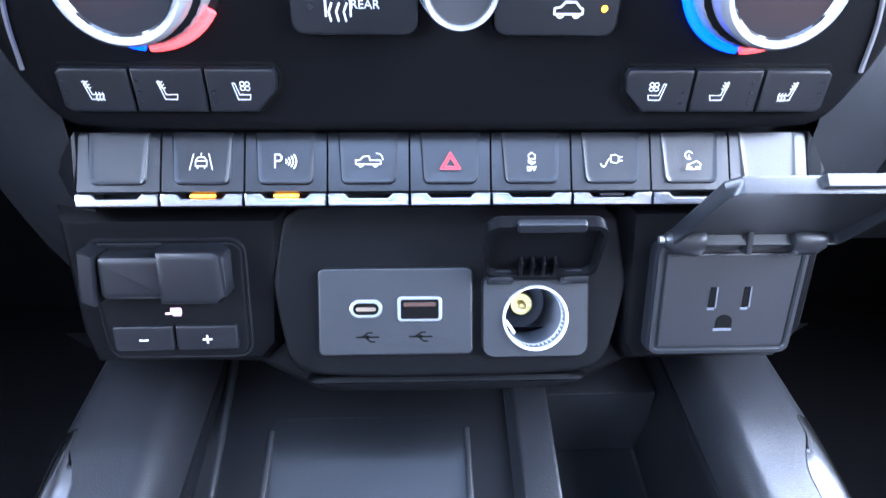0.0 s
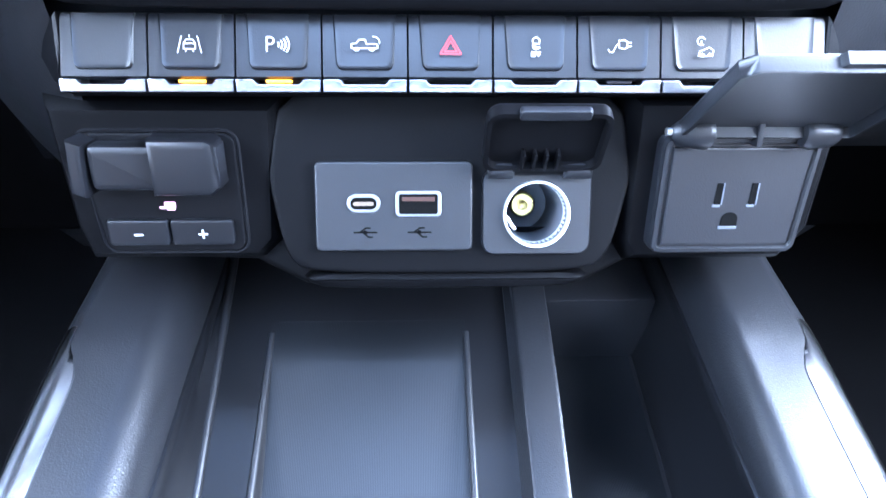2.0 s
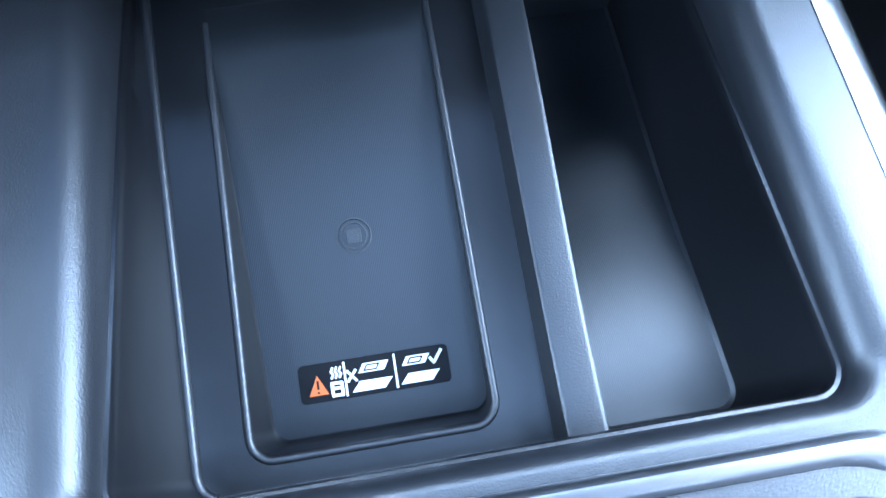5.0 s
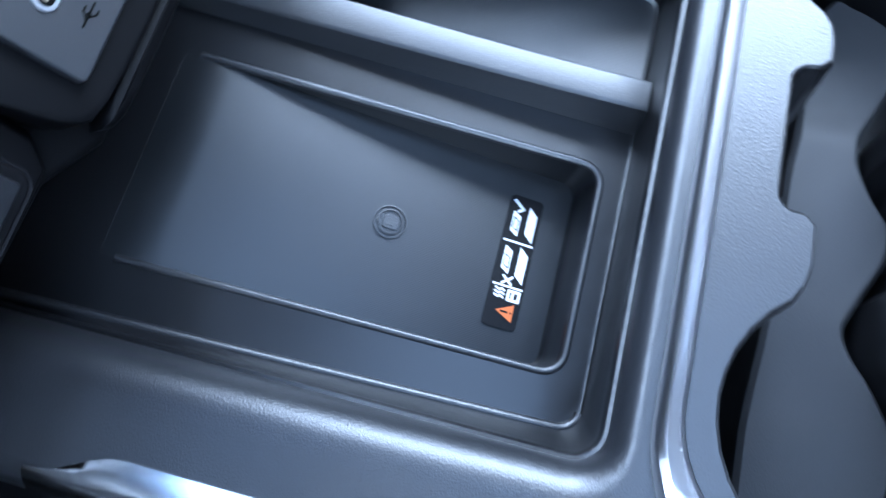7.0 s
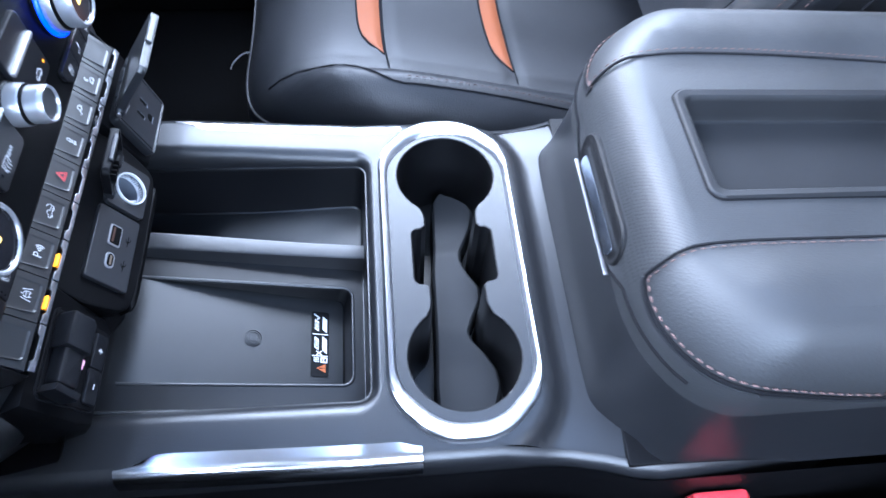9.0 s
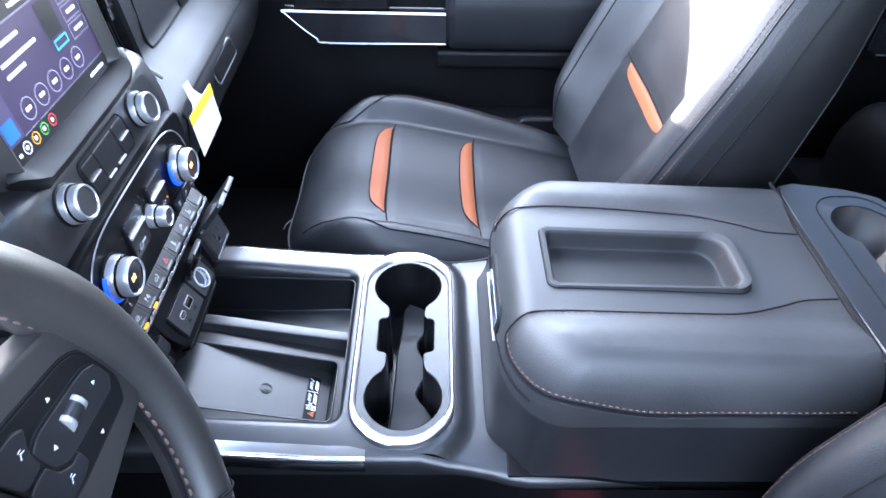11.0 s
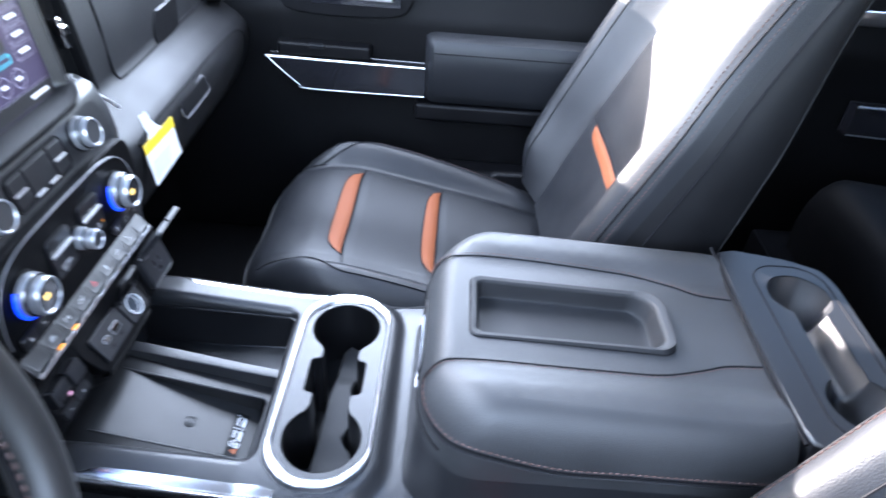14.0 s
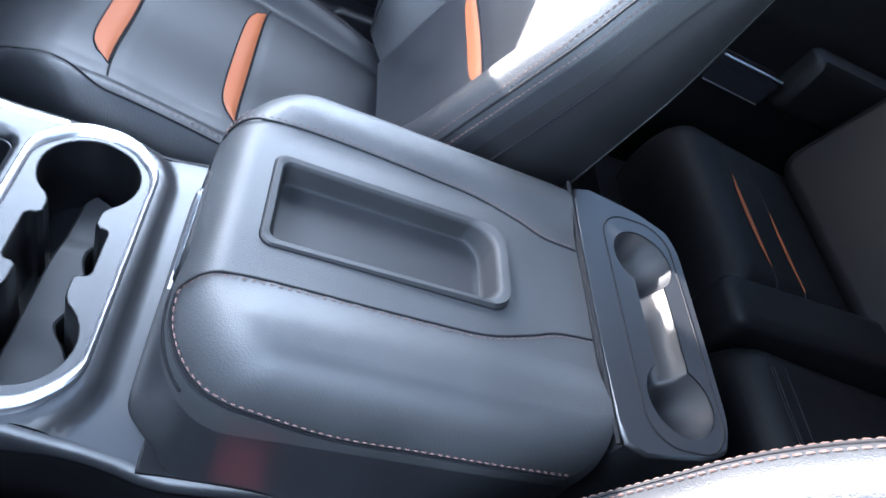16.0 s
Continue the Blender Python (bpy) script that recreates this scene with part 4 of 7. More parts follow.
# lower fascia frame: x across, y up the slope, z towards the driver
LOW = frame_of((0, 0, 0.457), (1, 0, 0), (0, 0.51, 0.86))
fascia = [(-0.141, 0.052), (-0.139, 0.012), (-0.130, -0.004), (-0.074, -0.006), (-0.055, -0.016), (0.055, -0.016), (0.074, -0.006), (0.130, -0.004), (0.139, 0.012), (0.142, 0.052), (0.142, 0.075), (-0.141, 0.075)]
BARREL = (0.0320, 0.0136)
dpart("lower_fascia", slab_hole(fascia, ngon(*BARREL, 0.0135), -0.060, -0.016, 0.003), CLIMATE_BLACK, "matt black lower fascia", m=LOW)
centre = [(-0.0600, 0.060), (-0.0640, 0.032), (-0.0650, 0.026), (-0.0600, -0.001), (-0.0520, -0.0090), (0.0520, -0.0090), (0.0610, -0.001), (0.0675, 0.026), (0.0665, 0.032), (0.0630, 0.060)]
dpart("socket_panel", slab_hole(rounded(centre, 2, 0.2), ngon(*BARREL, 0.0125), -0.018, -0.0012, 0.002), CLIMATE_BLACK, "matt black socket panel", m=LOW)
lip = [(-0.0560, -0.0085), (0.0560, -0.0085), (0.0500, -0.0160), (-0.0500, -0.0160)]
dpart("panel_lip", slab(rounded(lip, 2, 0.15), -0.034, -0.0050, 0.0034), CLIMATE_BLACK, "rounded lower lip", m=LOW)
# tilted pods either side: left for the brake controller, right for the outlet
PODL = LOW @ Matrix.Translation((-0.1005, 0.021, -0.0045)) @ Matrix.Rotation(radians(13), 4, "X")
OUT = LOW @ Matrix.Translation((0.103, 0.0185, 0.0045)) @ Matrix.Rotation(radians(13), 4, "X")


def pod(m, o, back, inner, label):
    """A raised housing whose inner flank slopes down to the socket panel."""
    rings = []
    for d, z in ((-0.0070, back), (-0.0045, -0.008), (-0.0015, -0.0022), (0.0002, -0.0003), (0.0020, 0.0)):
        rings.append(at_z(inset(o, d), z))
    dpart("switch_pod", merge(loft(rings), plate([(x, y) for x, y, z in rings[-1]], [], 0.0)), CLIMATE_BLACK, label, m=m)


pod(PODL, [(-0.0320, -0.0240), (0.0290, -0.0240), (0.0345, -0.0180), (0.0375, 0.0300), (-0.0375, 0.0300), (-0.0350, -0.0130)], -0.03, 1, "sloped black plastic switch housing")
pod(OUT @ Matrix.Translation((0, 0, -0.0060)), [(-0.0310, -0.0240), (0.0250, -0.0240), (0.0330, -0.0130), (0.0360, 0.0330), (-0.0350, 0.0330), (-0.0345, -0.0180)], -0.03, -1, "sloped black plastic outlet housing")
# usb plate
usb = dpart("usb_plate", slab(rrect(-0.0478, 0.0088, 0.0002, 0.0326, 0.0022, 4), -0.004, 0.0022, 0.0011), PLASTIC_GREY, "dark grey plate with two charging ports", m=LOW)
PORT_METAL = material("dull port metal", (0.34, 0.35, 0.37), 0.36, 0.9, vary=0.06)
dpart("port_rim", merge(slab(rrect(-0.0364, -0.0243, 0.0143, 0.0212, 0.0034, 6), 0.0018, 0.0031, 0.0006)), PORT_METAL, "bright rim of the small port", usb, LOW)
dpart("port_rim", merge(slab(rrect(-0.0190, -0.0025, 0.0128, 0.0222, 0.0018, 5), 0.0018, 0.0031, 0.0006)), PORT_METAL, "bright rim of the wide port", usb, LOW)
dpart("port_slot", slab(rrect(-0.0350, -0.0257, 0.0156, 0.0199, 0.0021, 6), 0.0028, 0.0034, 0.0002), HOLE, "dark opening", usb, LOW)
dpart("port_slot", slab(rrect(-0.0177, -0.0038, 0.0139, 0.0211, 0.0008, 4), 0.0028, 0.0034, 0.0002), HOLE, "dark opening", usb, LOW)
dpart("port_tongue", slab(rrect(-0.0340, -0.0267, 0.0170, 0.0184, 0.0006, 4), 0.0034, 0.0037, 0.0001), material("pale contact block", (0.16, 0.12, 0.085), 0.4), "contact tongue", usb, LOW)
dpart("port_tongue", slab(rrect(-0.0166, -0.0049, 0.0186, 0.0201, 0.0003, 3), 0.0034, 0.0037, 0.0001), material("brown contact block", (0.045, 0.018, 0.011), 0.4), "contact tongue", usb, LOW)
for cx in (-0.0300, -0.0105):
    trident = strokes([[(-0.0040, 0), (0.0042, 0)], [(-0.002, 0), (0.0002, 0.0016), (0.0018, 0.0016)], [(-0.0008, 0), (0.0012, -0.0017), (0.0026, -0.0017)]], 0.00028, 0.0024)
    dpart("port_symbol", moved(merge(trident, lathe([(0, 0.0024), (0.0008, 0.0024)], 10)), Matrix.Translation((cx, 0.0072, 0))), HOLE, "engraved port symbol", usb, LOW)
# twelve-volt socket with its open cap
sock = dpart("power_socket", merge(plate(rrect(0.0128, 0.0515, -0.0008, 0.0295, 0.004, 5), [[(0.0320 + 0.0121 * math.cos(a), 0.0136 + 0.0121 * math.sin(a)) for a in lin(0, 2 * math.pi * 31 / 32, 32)]], 0.0020),
                                   loft([at_z(rrect(0.0128, 0.0515, -0.0008, 0.0295, 0.004, 5), 0.0020), at_z(rrect(0.0123, 0.0520, -0.0013, 0.0300, 0.0045, 5), 0.0012), at_z(rrect(0.0123, 0.0520, -0.0013, 0.0300, 0.0045, 5), -0.002)])), PLASTIC_GREY, "dark grey socket plate", m=LOW)
dpart("socket_ring", moved(lathe([(0.0122, 0.001), (0.0122, 0.0034), (0.0119, 0.0040), (0.0114, 0.0039), (0.0111, 0.001), (0.0110, -0.004)], 48), Matrix.Translation((0.0320, 0.0136, 0))), material("bright socket ring", (0.85, 0.87, 0.9), 0.5, 0.6, vary=0.04), "bright metal socket ring", sock, LOW)
dpart("socket_barrel", moved(lathe([(0.0111, 0.002), (0.0107, -0.036), (0.006, -0.038), (0.0, -0.038)], 40), Matrix.Translation((0.0320, 0.0136, 0))), material("dull socket barrel", (0.11, 0.125, 0.15), 0.45, 0.2), "bare metal barrel", sock, LOW)
dpart("socket_contact", moved(lathe([(0.0052, -0.0379), (0.0052, -0.031), (0.0044, -0.030), (0.0018, -0.030), (0.0016, -0.026), (0.0, -0.0255)], 24), Matrix.Translation((0.0320, 0.0136, 0))), BRASS, "brass centre contact", sock, LOW)
dpart("barrel_clip", moved(box(-0.0006, 0.0006, -0.003, 0.003, -0.012, 0.0035, 0.0003), Matrix.Translation((0.0225, 0.0105, 0)) @ Matrix.Rotation(0.6, 4, "Z")), SATIN, "", sock, LOW)
for x0, x1 in ((0.0138, 0.0228), (0.0404, 0.0504)):
    lug = [[(x, 0.0300 + 0.0034 * math.cos(a), 0.0052 + q * 0.0040 * math.sin(a)) for a in lin(0, 2 * math.pi * 11 / 12, 12)] for x, q in ((x0, 0.6), (x0 + 0.001, 0.95), (x1 - 0.001, 1.0), (x1, 0.7))]
    dpart("hinge_lug", loft(lug, True, True), PLASTIC_GREY, "rounded hinge lug", sock, LOW)
dpart("hinge_pin", moved(tube([(0.019, 0.0298, 0.0050), (0.045, 0.0298, 0.0050)], 0.0020, 10), Matrix.Identity(4)), PLASTIC_DARK, "", sock, LOW)
CAP = LOW @ Matrix.Translation((0.0318, 0.0322, 0.0056)) @ Matrix.Rotation(radians(46), 4, "X")
cap = dpart("socket_cap", merge(slab(rrect(-0.0205, 0.0205, 0.000, 0.0275, 0.005, 6), -0.0012, 0.0010, 0.0009), loft([at_z(rrect(-0.0205, 0.0205, 0.0, 0.0275, 0.005, 6), 0.0), at_z(rrect(-0.0205, 0.0205, 0.0, 0.0275, 0.005, 6), 0.0042), at_z(rrect(-0.0188, 0.0188, 0.0016, 0.0258, 0.0036, 6), 0.0042), at_z(rrect(-0.0185, 0.0185, 0.0018, 0.0255, 0.0035, 6), 0.0008)])), PLASTIC_DARK, "open black socket cap", sock, CAP)
for k in range(4):
    dpart("cap_rib", box(-0.0072 + k * 0.0040, -0.0062 + k * 0.0040, 0.001, 0.0085, 0.0008, 0.0046, 0.0003), PLASTIC_DARK, "", sock, CAP)
dpart("cap_tab", slab(rrect(-0.0105, 0.0125, 0.0250, 0.0292, 0.0012, 4), 0.0020, 0.0050, 0.0008), PLASTIC_GREY, "lifting lip", sock, CAP)
# mains outlet with its open flap
of = rrect(-0.0285, 0.0285, -0.0205, 0.0235, 0.004, 4)
of = [(x + 0.10 * min(0, y - 0.005) * (1 if x > 0 else 0.1), y) for x, y in of]
outlet = dpart("mains_outlet", merge(slab(of, -0.012, 0.0, 0.0016), loft([at_z(inset(of, 0.0004), -0.001), at_z(inset(of, 0.0008), 0.0010), at_z(inset(of, 0.0022), 0.0012), at_z(inset(of, 0.0028), 0.0002)])), PLASTIC_GREY, "dark grey three-pin mains outlet", m=OUT)
dpart("outlet_face", slab(inset(of, 0.0036), -0.001, 0.0012, 0.0009), PLASTIC_GREY, "", outlet, OUT)
# paler strips below the pin openings and right of the slots
SLOT_EDGE = material("worn slot edge", (0.10, 0.11, 0.13), 0.4)
for cx in (-0.0063, 0.0063):
    slot = loft([at_z([(cx - 0.0012, -0.0010), (cx + 0.0012, -0.0010), (cx + 0.0014, 0.0070), (cx - 0.0010, 0.0070)], z) for z in (0.0011, 0.0015)], True, True)
    dpart("outlet_slot", slot, HOLE, "dark pin slot", outlet, OUT)
    dpart("slot_lip", box(cx - 0.0018, cx + 0.0010, -0.0020, -0.0010, 0.0010, 0.0017, 0.0002), SLOT_EDGE, "", outlet, OUT)
    dpart("slot_lip", box(cx + 0.0012, cx + 0.0018, -0.0012, 0.0070, 0.0010, 0.0016, 0.0002), SLOT_EDGE, "", outlet, OUT)
gp = [(-0.0030, -0.0094), (0.0030, -0.0094)] + [(0.0030 * math.cos(a), -0.0066 + 0.0026 * math.sin(a)) for a in lin(0, math.pi, 9)]
dpart("ground_hole", loft([at_z([(x - 0.0008, y) for x, y in gp], z) for z in (0.0011, 0.0015)], True, True), HOLE, "dark round pin hole", outlet, OUT)
dpart("slot_lip", box(-0.0046, 0.0022, -0.0104, -0.0093, 0.0010, 0.0017, 0.0002), SLOT_EDGE, "", outlet, OUT)
HY, HZ = 0.0262, 0.0048
for x0, x1, e0, e1 in ((-0.0285, -0.0140, 0.55, 1.0), (0.0165, 0.0300, 1.0, 0.7)):
    kn = [[(x, HY + q * 0.0050 * math.cos(a) * (1.0 if math.cos(a) > 0 else 1.25), HZ + q * 0.0048 * math.sin(a)) for a in lin(0, 2 * math.pi * 15 / 16, 16)] for x, q in ((x0, 0.35 * e0), (x0 + 0.0006, 0.8 * e0), (x0 + 0.003, 0.5 + 0.5 * e0), (x1 - 0.003, 0.5 + 0.5 * e1), (x1 - 0.0006, 0.85 * e1), (x1, 0.4 * e1))]
    dpart("hinge_knuckle", loft(kn, True, True), PLASTIC_GREY, "rounded hinge knuckle", outlet, OUT)
dpart("hinge_pin", tube([(-0.0300, HY, HZ), (-0.0282, HY, HZ)], 0.0014, 10), SATIN, "small hinge pin", outlet, OUT)
dpart("hinge_bar", merge(box(-0.0142, 0.0168, 0.0222, 0.0302, 0.0005, 0.0040, 0.001), box(0.0005, 0.0026, 0.0212, 0.0308, 0.001, 0.0075, 0.0007), box(-0.0142, 0.0168, 0.0250, 0.0268, 0.0030, 0.0052, 0.0006)), PLASTIC_GREY, "", outlet, OUT)
FLAP = LOW @ Matrix.Translation((0.103, 0.0440, 0.0130)) @ Matrix.Rotation(radians(68), 4, "X")
fl = [(-0.0262, 0.001), (0.0335, 0.001), (0.0345, 0.004), (0.0345, 0.0450), (0.0310, 0.0488), (-0.0225, 0.0488), (-0.0262, 0.0450)]
flap = dpart("outlet_flap", merge(slab(fl, -0.0016, 0.0006, 0.0008), loft([at_z(fl, 0.0), at_z(fl, 0.0036), at_z(inset(fl, 0.0004), 0.0042), at_z(inset(fl, 0.0016), 0.0042), at_z(inset(fl, 0.0020), 0.0006)])), PLASTIC_GREY, "open dark grey outlet flap", outlet, FLAP)
dpart("flap_lip", slab([(-0.0010, 0.0470), (0.0270, 0.0470), (0.0255, 0.0510), (0.0005, 0.0510)], -0.0012, 0.0030, 0.0008), PLASTIC_GREY, "lifting lip", outlet, FLAP)
# brake-controller module, in the pod's own plane
TM = PODL
mo = rrect(-0.0300, 0.0255, -0.0225, 0.0226, 0.0045, 5)
mo = [(x + (0.004 * (0.0226 - y) / 0.045 if x < 0 else 0), y) for x, y in mo]
ctl = dpart("brake_controller", merge(slab(mo, -0.006, 0.0016, 0.0012)), PLASTIC_DARK, "black trailer brake controller", m=TM)
dpart("controller_gap", tube(at_z(inset(mo, -0.0006), 0.0002), 0.0007, 5, True), SEAM, "", ctl, TM)
dpart("gain_slider", slab(rrect(-0.0225, 0.0020, 0.0040, 0.0205, 0.0025, 4), 0.001, 0.0118, 0.0030), BUTTON, "wide slider lever", ctl, TM)
dpart("slider_grip", slab([(-0.0010, 0.0030), (0.0190, 0.0030), (0.0225, 0.0060), (0.0215, 0.0215), (0.0190, 0.0230), (-0.0010, 0.0230)], 0.001, 0.0150, 0.0030), BUTTON, "raised slider grip", ctl, TM)
dpart("grip_side", box(0.0205, 0.0222, 0.0055, 0.0205, 0.003, 0.0128, 0.0007), PLASTIC_GREY, "", ctl, TM)
dpart("slider_end", slab([(-0.0290, 0.0040), (-0.0240, 0.0020), (-0.0225, 0.0205), (-0.0275, 0.0225)], 0.0, 0.0130, 0.0014), BUTTON, "", ctl, TM)
dpart("minus_key", slab(rrect(-0.0238, -0.0016, -0.0192, -0.0090, 0.0016, 4), 0.001, 0.0040, 0.0012), BUTTON, "key with a minus sign", ctl, TM)
dpart("plus_key", slab(rrect(-0.0010, 0.0220, -0.0192, -0.0090, 0.0016, 4), 0.001, 0.0040, 0.0012), BUTTON, "key with a plus sign", ctl, TM)
dpart("minus_sign", moved(strokes([[(-0.0014, 0), (0.0014, 0)]], 0.00035, 0.0042), Matrix.Translation((-0.0125, -0.0146, 0))), WHITE, "", ctl, TM)
dpart("plus_sign", moved(strokes([[(-0.0015, 0), (0.0015, 0)], [(0, -0.0015), (0, 0.0015)]], 0.00035, 0.0042), Matrix.Translation((0.0108, -0.0144, 0))), WHITE, "", ctl, TM)
dpart("trailer_symbol", moved(merge(slab(rrect(-0.0014, 0.0026, -0.0004, 0.0016, 0.0004, 3), 0.0014, 0.0020, 0), strokes([[(-0.0030, -0.0002), (-0.0014, -0.0002)], [(-0.0010, 0.0016), (0.0022, 0.0016)], [(-0.0004, -0.0008), (0.0006, -0.0008)], [(0.0012, -0.0008), (0.0022, -0.0008)]], 0.0004, 0.0020)), Matrix.Translation((-0.0010, -0.0046, 0))), glowing("pink symbol light", (1.0, 0.50, 0.72), 0.8), "lit pink trailer symbol", ctl, TM)

# row of nine toggle switches
ROW = frame_of((0, 0.0228, 0.5257), (1, 0, 0), (0, 0.46, 0.89))
PITCH = 0.0278
dpart("switch_housing", slab([(-0.1335, -0.004), (-0.1265, -0.0165), (0.1275, -0.0165), (0.1370, -0.004), (0.1290, 0.0100), (-0.1250, 0.0100)], -0.045, -0.0058, 0.003), PLASTIC_DARK, "black switch row housing", m=ROW)
for s in (-1, 1):
    capo = [(s * x, y) for x, y in ((0.1254, -0.0152), (0.1300, -0.0120), (0.1355, -0.0040), (0.1330, 0.0020), (0.1254, 0.0098))][::s]
    dpart("row_end_cap", loft([at_z(inset(capo, -0.001), -0.024), at_z(capo, lambda x, y: -0.0010 - 0.75 * max(0.0, abs(x) - 0.1254)), at_z(inset(capo, 0.0010), lambda x, y: 0.0004 - 0.75 * max(0.0, abs(x) - 0.1254))], False, True), PLASTIC_DARK, "faceted black end cap", m=ROW)
switches = []
LIP_METAL = material("brushed switch lip", (0.44, 0.45, 0.48), 0.24, 1.0, vary=0.06, bump=0.05, grain_size=2500)
for k in range(9):
    cx = (k - 4) * PITCH
    h = PITCH / 2 - 0.00035
    t = ROW @ Matrix.Translation((cx, 0, 0))
    # wedge body: top edge set back, lower lip forward
    prof = [(0.0098, -0.022), (0.0098, -0.0045), (0.0092, -0.0028), (0.0078, -0.0020), (-0.0085, 0.0012), (-0.0102, 0.0015), (-0.0110, 0.0004), (-0.0114, -0.020)]
    body = loft([[(x, y, z) for y, z in prof] for x in (-h, -h + 0.0008, h - 0.0008, h)], True, True)
    sw = dpart("toggle_switch", body, BUTTON, "dark toggle switch", m=t)
    switches.append(sw)
    ip = [(-0.0104, 0.0094), (-0.0094, -0.0060), (-0.0088, -0.0074), (-0.0076, -0.0081), (0.0076, -0.0081), (0.0088, -0.0074), (0.0094, -0.0060), (0.0104, 0.0094)]
    slope = lambda x, y: -0.0020 + (0.0078 - y) * 0.196
    pad = loft([at_z(ip, lambda x, y: slope(x, y) + 0.0), at_z([(x * 0.95, y * 0.95 if y < 0 else y) for x, y in ip], lambda x, y: slope(x, y) + 0.0012 * smooth(0.0094, 0.0, y)), at_z([(x * 0.80, y * 0.80 if y < 0 else y) for x, y in ip], lambda x, y: slope(x, y) + 0.0003)], False, True)
    dpart("switch_pad", pad, BUTTON, "", sw, t)
    lip = [(-h, -0.0110), (-h, -0.0152), (h, -0.0152), (h, -0.0110), (0.0082, -0.0110), (0.0066, -0.0126), (-0.0066, -0.0126), (-0.0082, -0.0110)]
    dpart("chrome_lip", slab(lip, -0.006, 0.0034, 0.0006), LIP_METAL, "chrome lower lip", sw, t)
    if k in (1, 2):
        dpart("indicator", slab(rrect(-0.0041, 0.0041, -0.0122, -0.0112, 0.0004, 3), 0.0, 0.0026, 0.0003), AMBER_GLOW, "lit amber indicator", sw, t)
    elif k == 6:
        dpart("indicator", slab(rrect(-0.0041, 0.0041, -0.0122, -0.0112, 0.0004, 3), 0.0, 0.0026, 0.0003), GLOSS, "unlit indicator", sw, t)


def icon(k, lines, mat, label, r=0.00016, scale=0.84):
    t = ROW @ Matrix.Translation(((k - 4) * PITCH, -0.0004, 0.0006)) @ Matrix.Rotation(math.atan(-0.196) * -1 * -1, 4, "X")
    bm = strokes([[(x * scale, y * scale) for x, y in ln] for ln in lines], r, 0.0008)
    dpart("symbol", bm, mat, label, switches[k], t)


def arc(cx, cy, r, a0, a1, n=8):
    return [(cx + r * math.cos(radians(a)), cy + r * math.sin(radians(a))) for a in lin(a0, a1, n)]


icon(1, [[(-0.0045, -0.0032), (-0.0030, 0.0030)], [(0.0045, -0.0032), (0.0030, 0.0030)], [(-0.0022, -0.0018), (-0.0022, 0.0004), (-0.0012, 0.0018), (0.0012, 0.0018), (0.0022, 0.0004), (0.0022, -0.0018), (-0.0022, -0.0018)], [(-0.0022, 0.0003), (0.0022, 0.0003)], [(-0.0014, -0.0018), (-0.0014, -0.0028)], [(0.0014, -0.0018), (0.0014, -0.0028)], [(0, 0.0026), (0, 0.0034)]], WHITE, "white lane symbol")
icon(2, [[(-0.0040, -0.0024), (-0.0040, 0.0028), (-0.0022, 0.0028), (-0.0014, 0.0020), (-0.0014, 0.0010), (-0.0022, 0.0002), (-0.0040, 0.0002)]] + [arc(-0.0006 + 0.0003 * i, 0.0, 0.0012 + 0.0010 * i, -40, 40, 5) for i in range(4)], WHITE, "white parking sensor symbol", 0.00023)
icon(3, [[(-0.0050, -0.0010), (-0.0050, 0.0004), (-0.0032, 0.0006), (-0.0020, 0.0020), (0.0004, 0.0020), (0.0006, 0.0004), (0.0044, 0.0004), (0.0050, 0.0002), (0.0050, -0.0012), (-0.0050, -0.0012)], arc(-0.0030, -0.0012, 0.0010, 180, 360), arc(0.0028, -0.0012, 0.0010, 180, 360), arc(0.0036, 0.0010, 0.0022, -10, 100, 6)], WHITE, "white tailgate symbol")
icon(4, [[(-0.0040, -0.0032), (0.0040, -0.0032), (0, 0.0036), (-0.0040, -0.0032)], [(-0.0024, -0.0023), (0.0024, -0.0023), (0, 0.0018), (-0.0024, -0.0023)]], RED_PRINT, "red hazard triangle", 0.00022)
icon(5, [[(-0.0012, 0.0008), (-0.0014, 0.0024), (0, 0.0034), (0.0014, 0.0024), (0.0012, 0.0008), (-0.0012, 0.0008)], arc(0.0, 0.0002, 0.0015, 200, 340, 5), [(-0.0014, 0.0002), (0.0014, -0.0008)], [(-0.0018, -0.0024), (-0.0018, -0.0040), (-0.0009, -0.0040), (-0.0009, -0.0024), (-0.0018, -0.0024)], [(-0.0004, -0.0040), (-0.0004, -0.0024), (0.0004, -0.0024)], [(-0.0004, -0.0032), (0.0003, -0.0032)], [(0.0009, -0.0040), (0.0009, -0.0024), (0.0018, -0.0024)], [(0.0009, -0.0032), (0.0016, -0.0032)]], WHITE, "white traction control symbol")
icon(6, [arc(-0.0036, -0.0012, 0.0012, 180, 300, 5) + [(-0.0020, -0.0002), (-0.0012, 0.0008), (-0.0006, 0.0009)], [(-0.0006, -0.0006), (-0.0006, 0.0022), (0.0016, 0.0024), (0.0026, 0.0018), (0.0026, -0.0004), (0.0016, -0.0010), (-0.0006, -0.0006)], [(0.0026, 0.0014), (0.0042, 0.0014)], [(0.0026, 0.0000), (0.0042, 0.0000)]], WHITE, "white plug symbol")
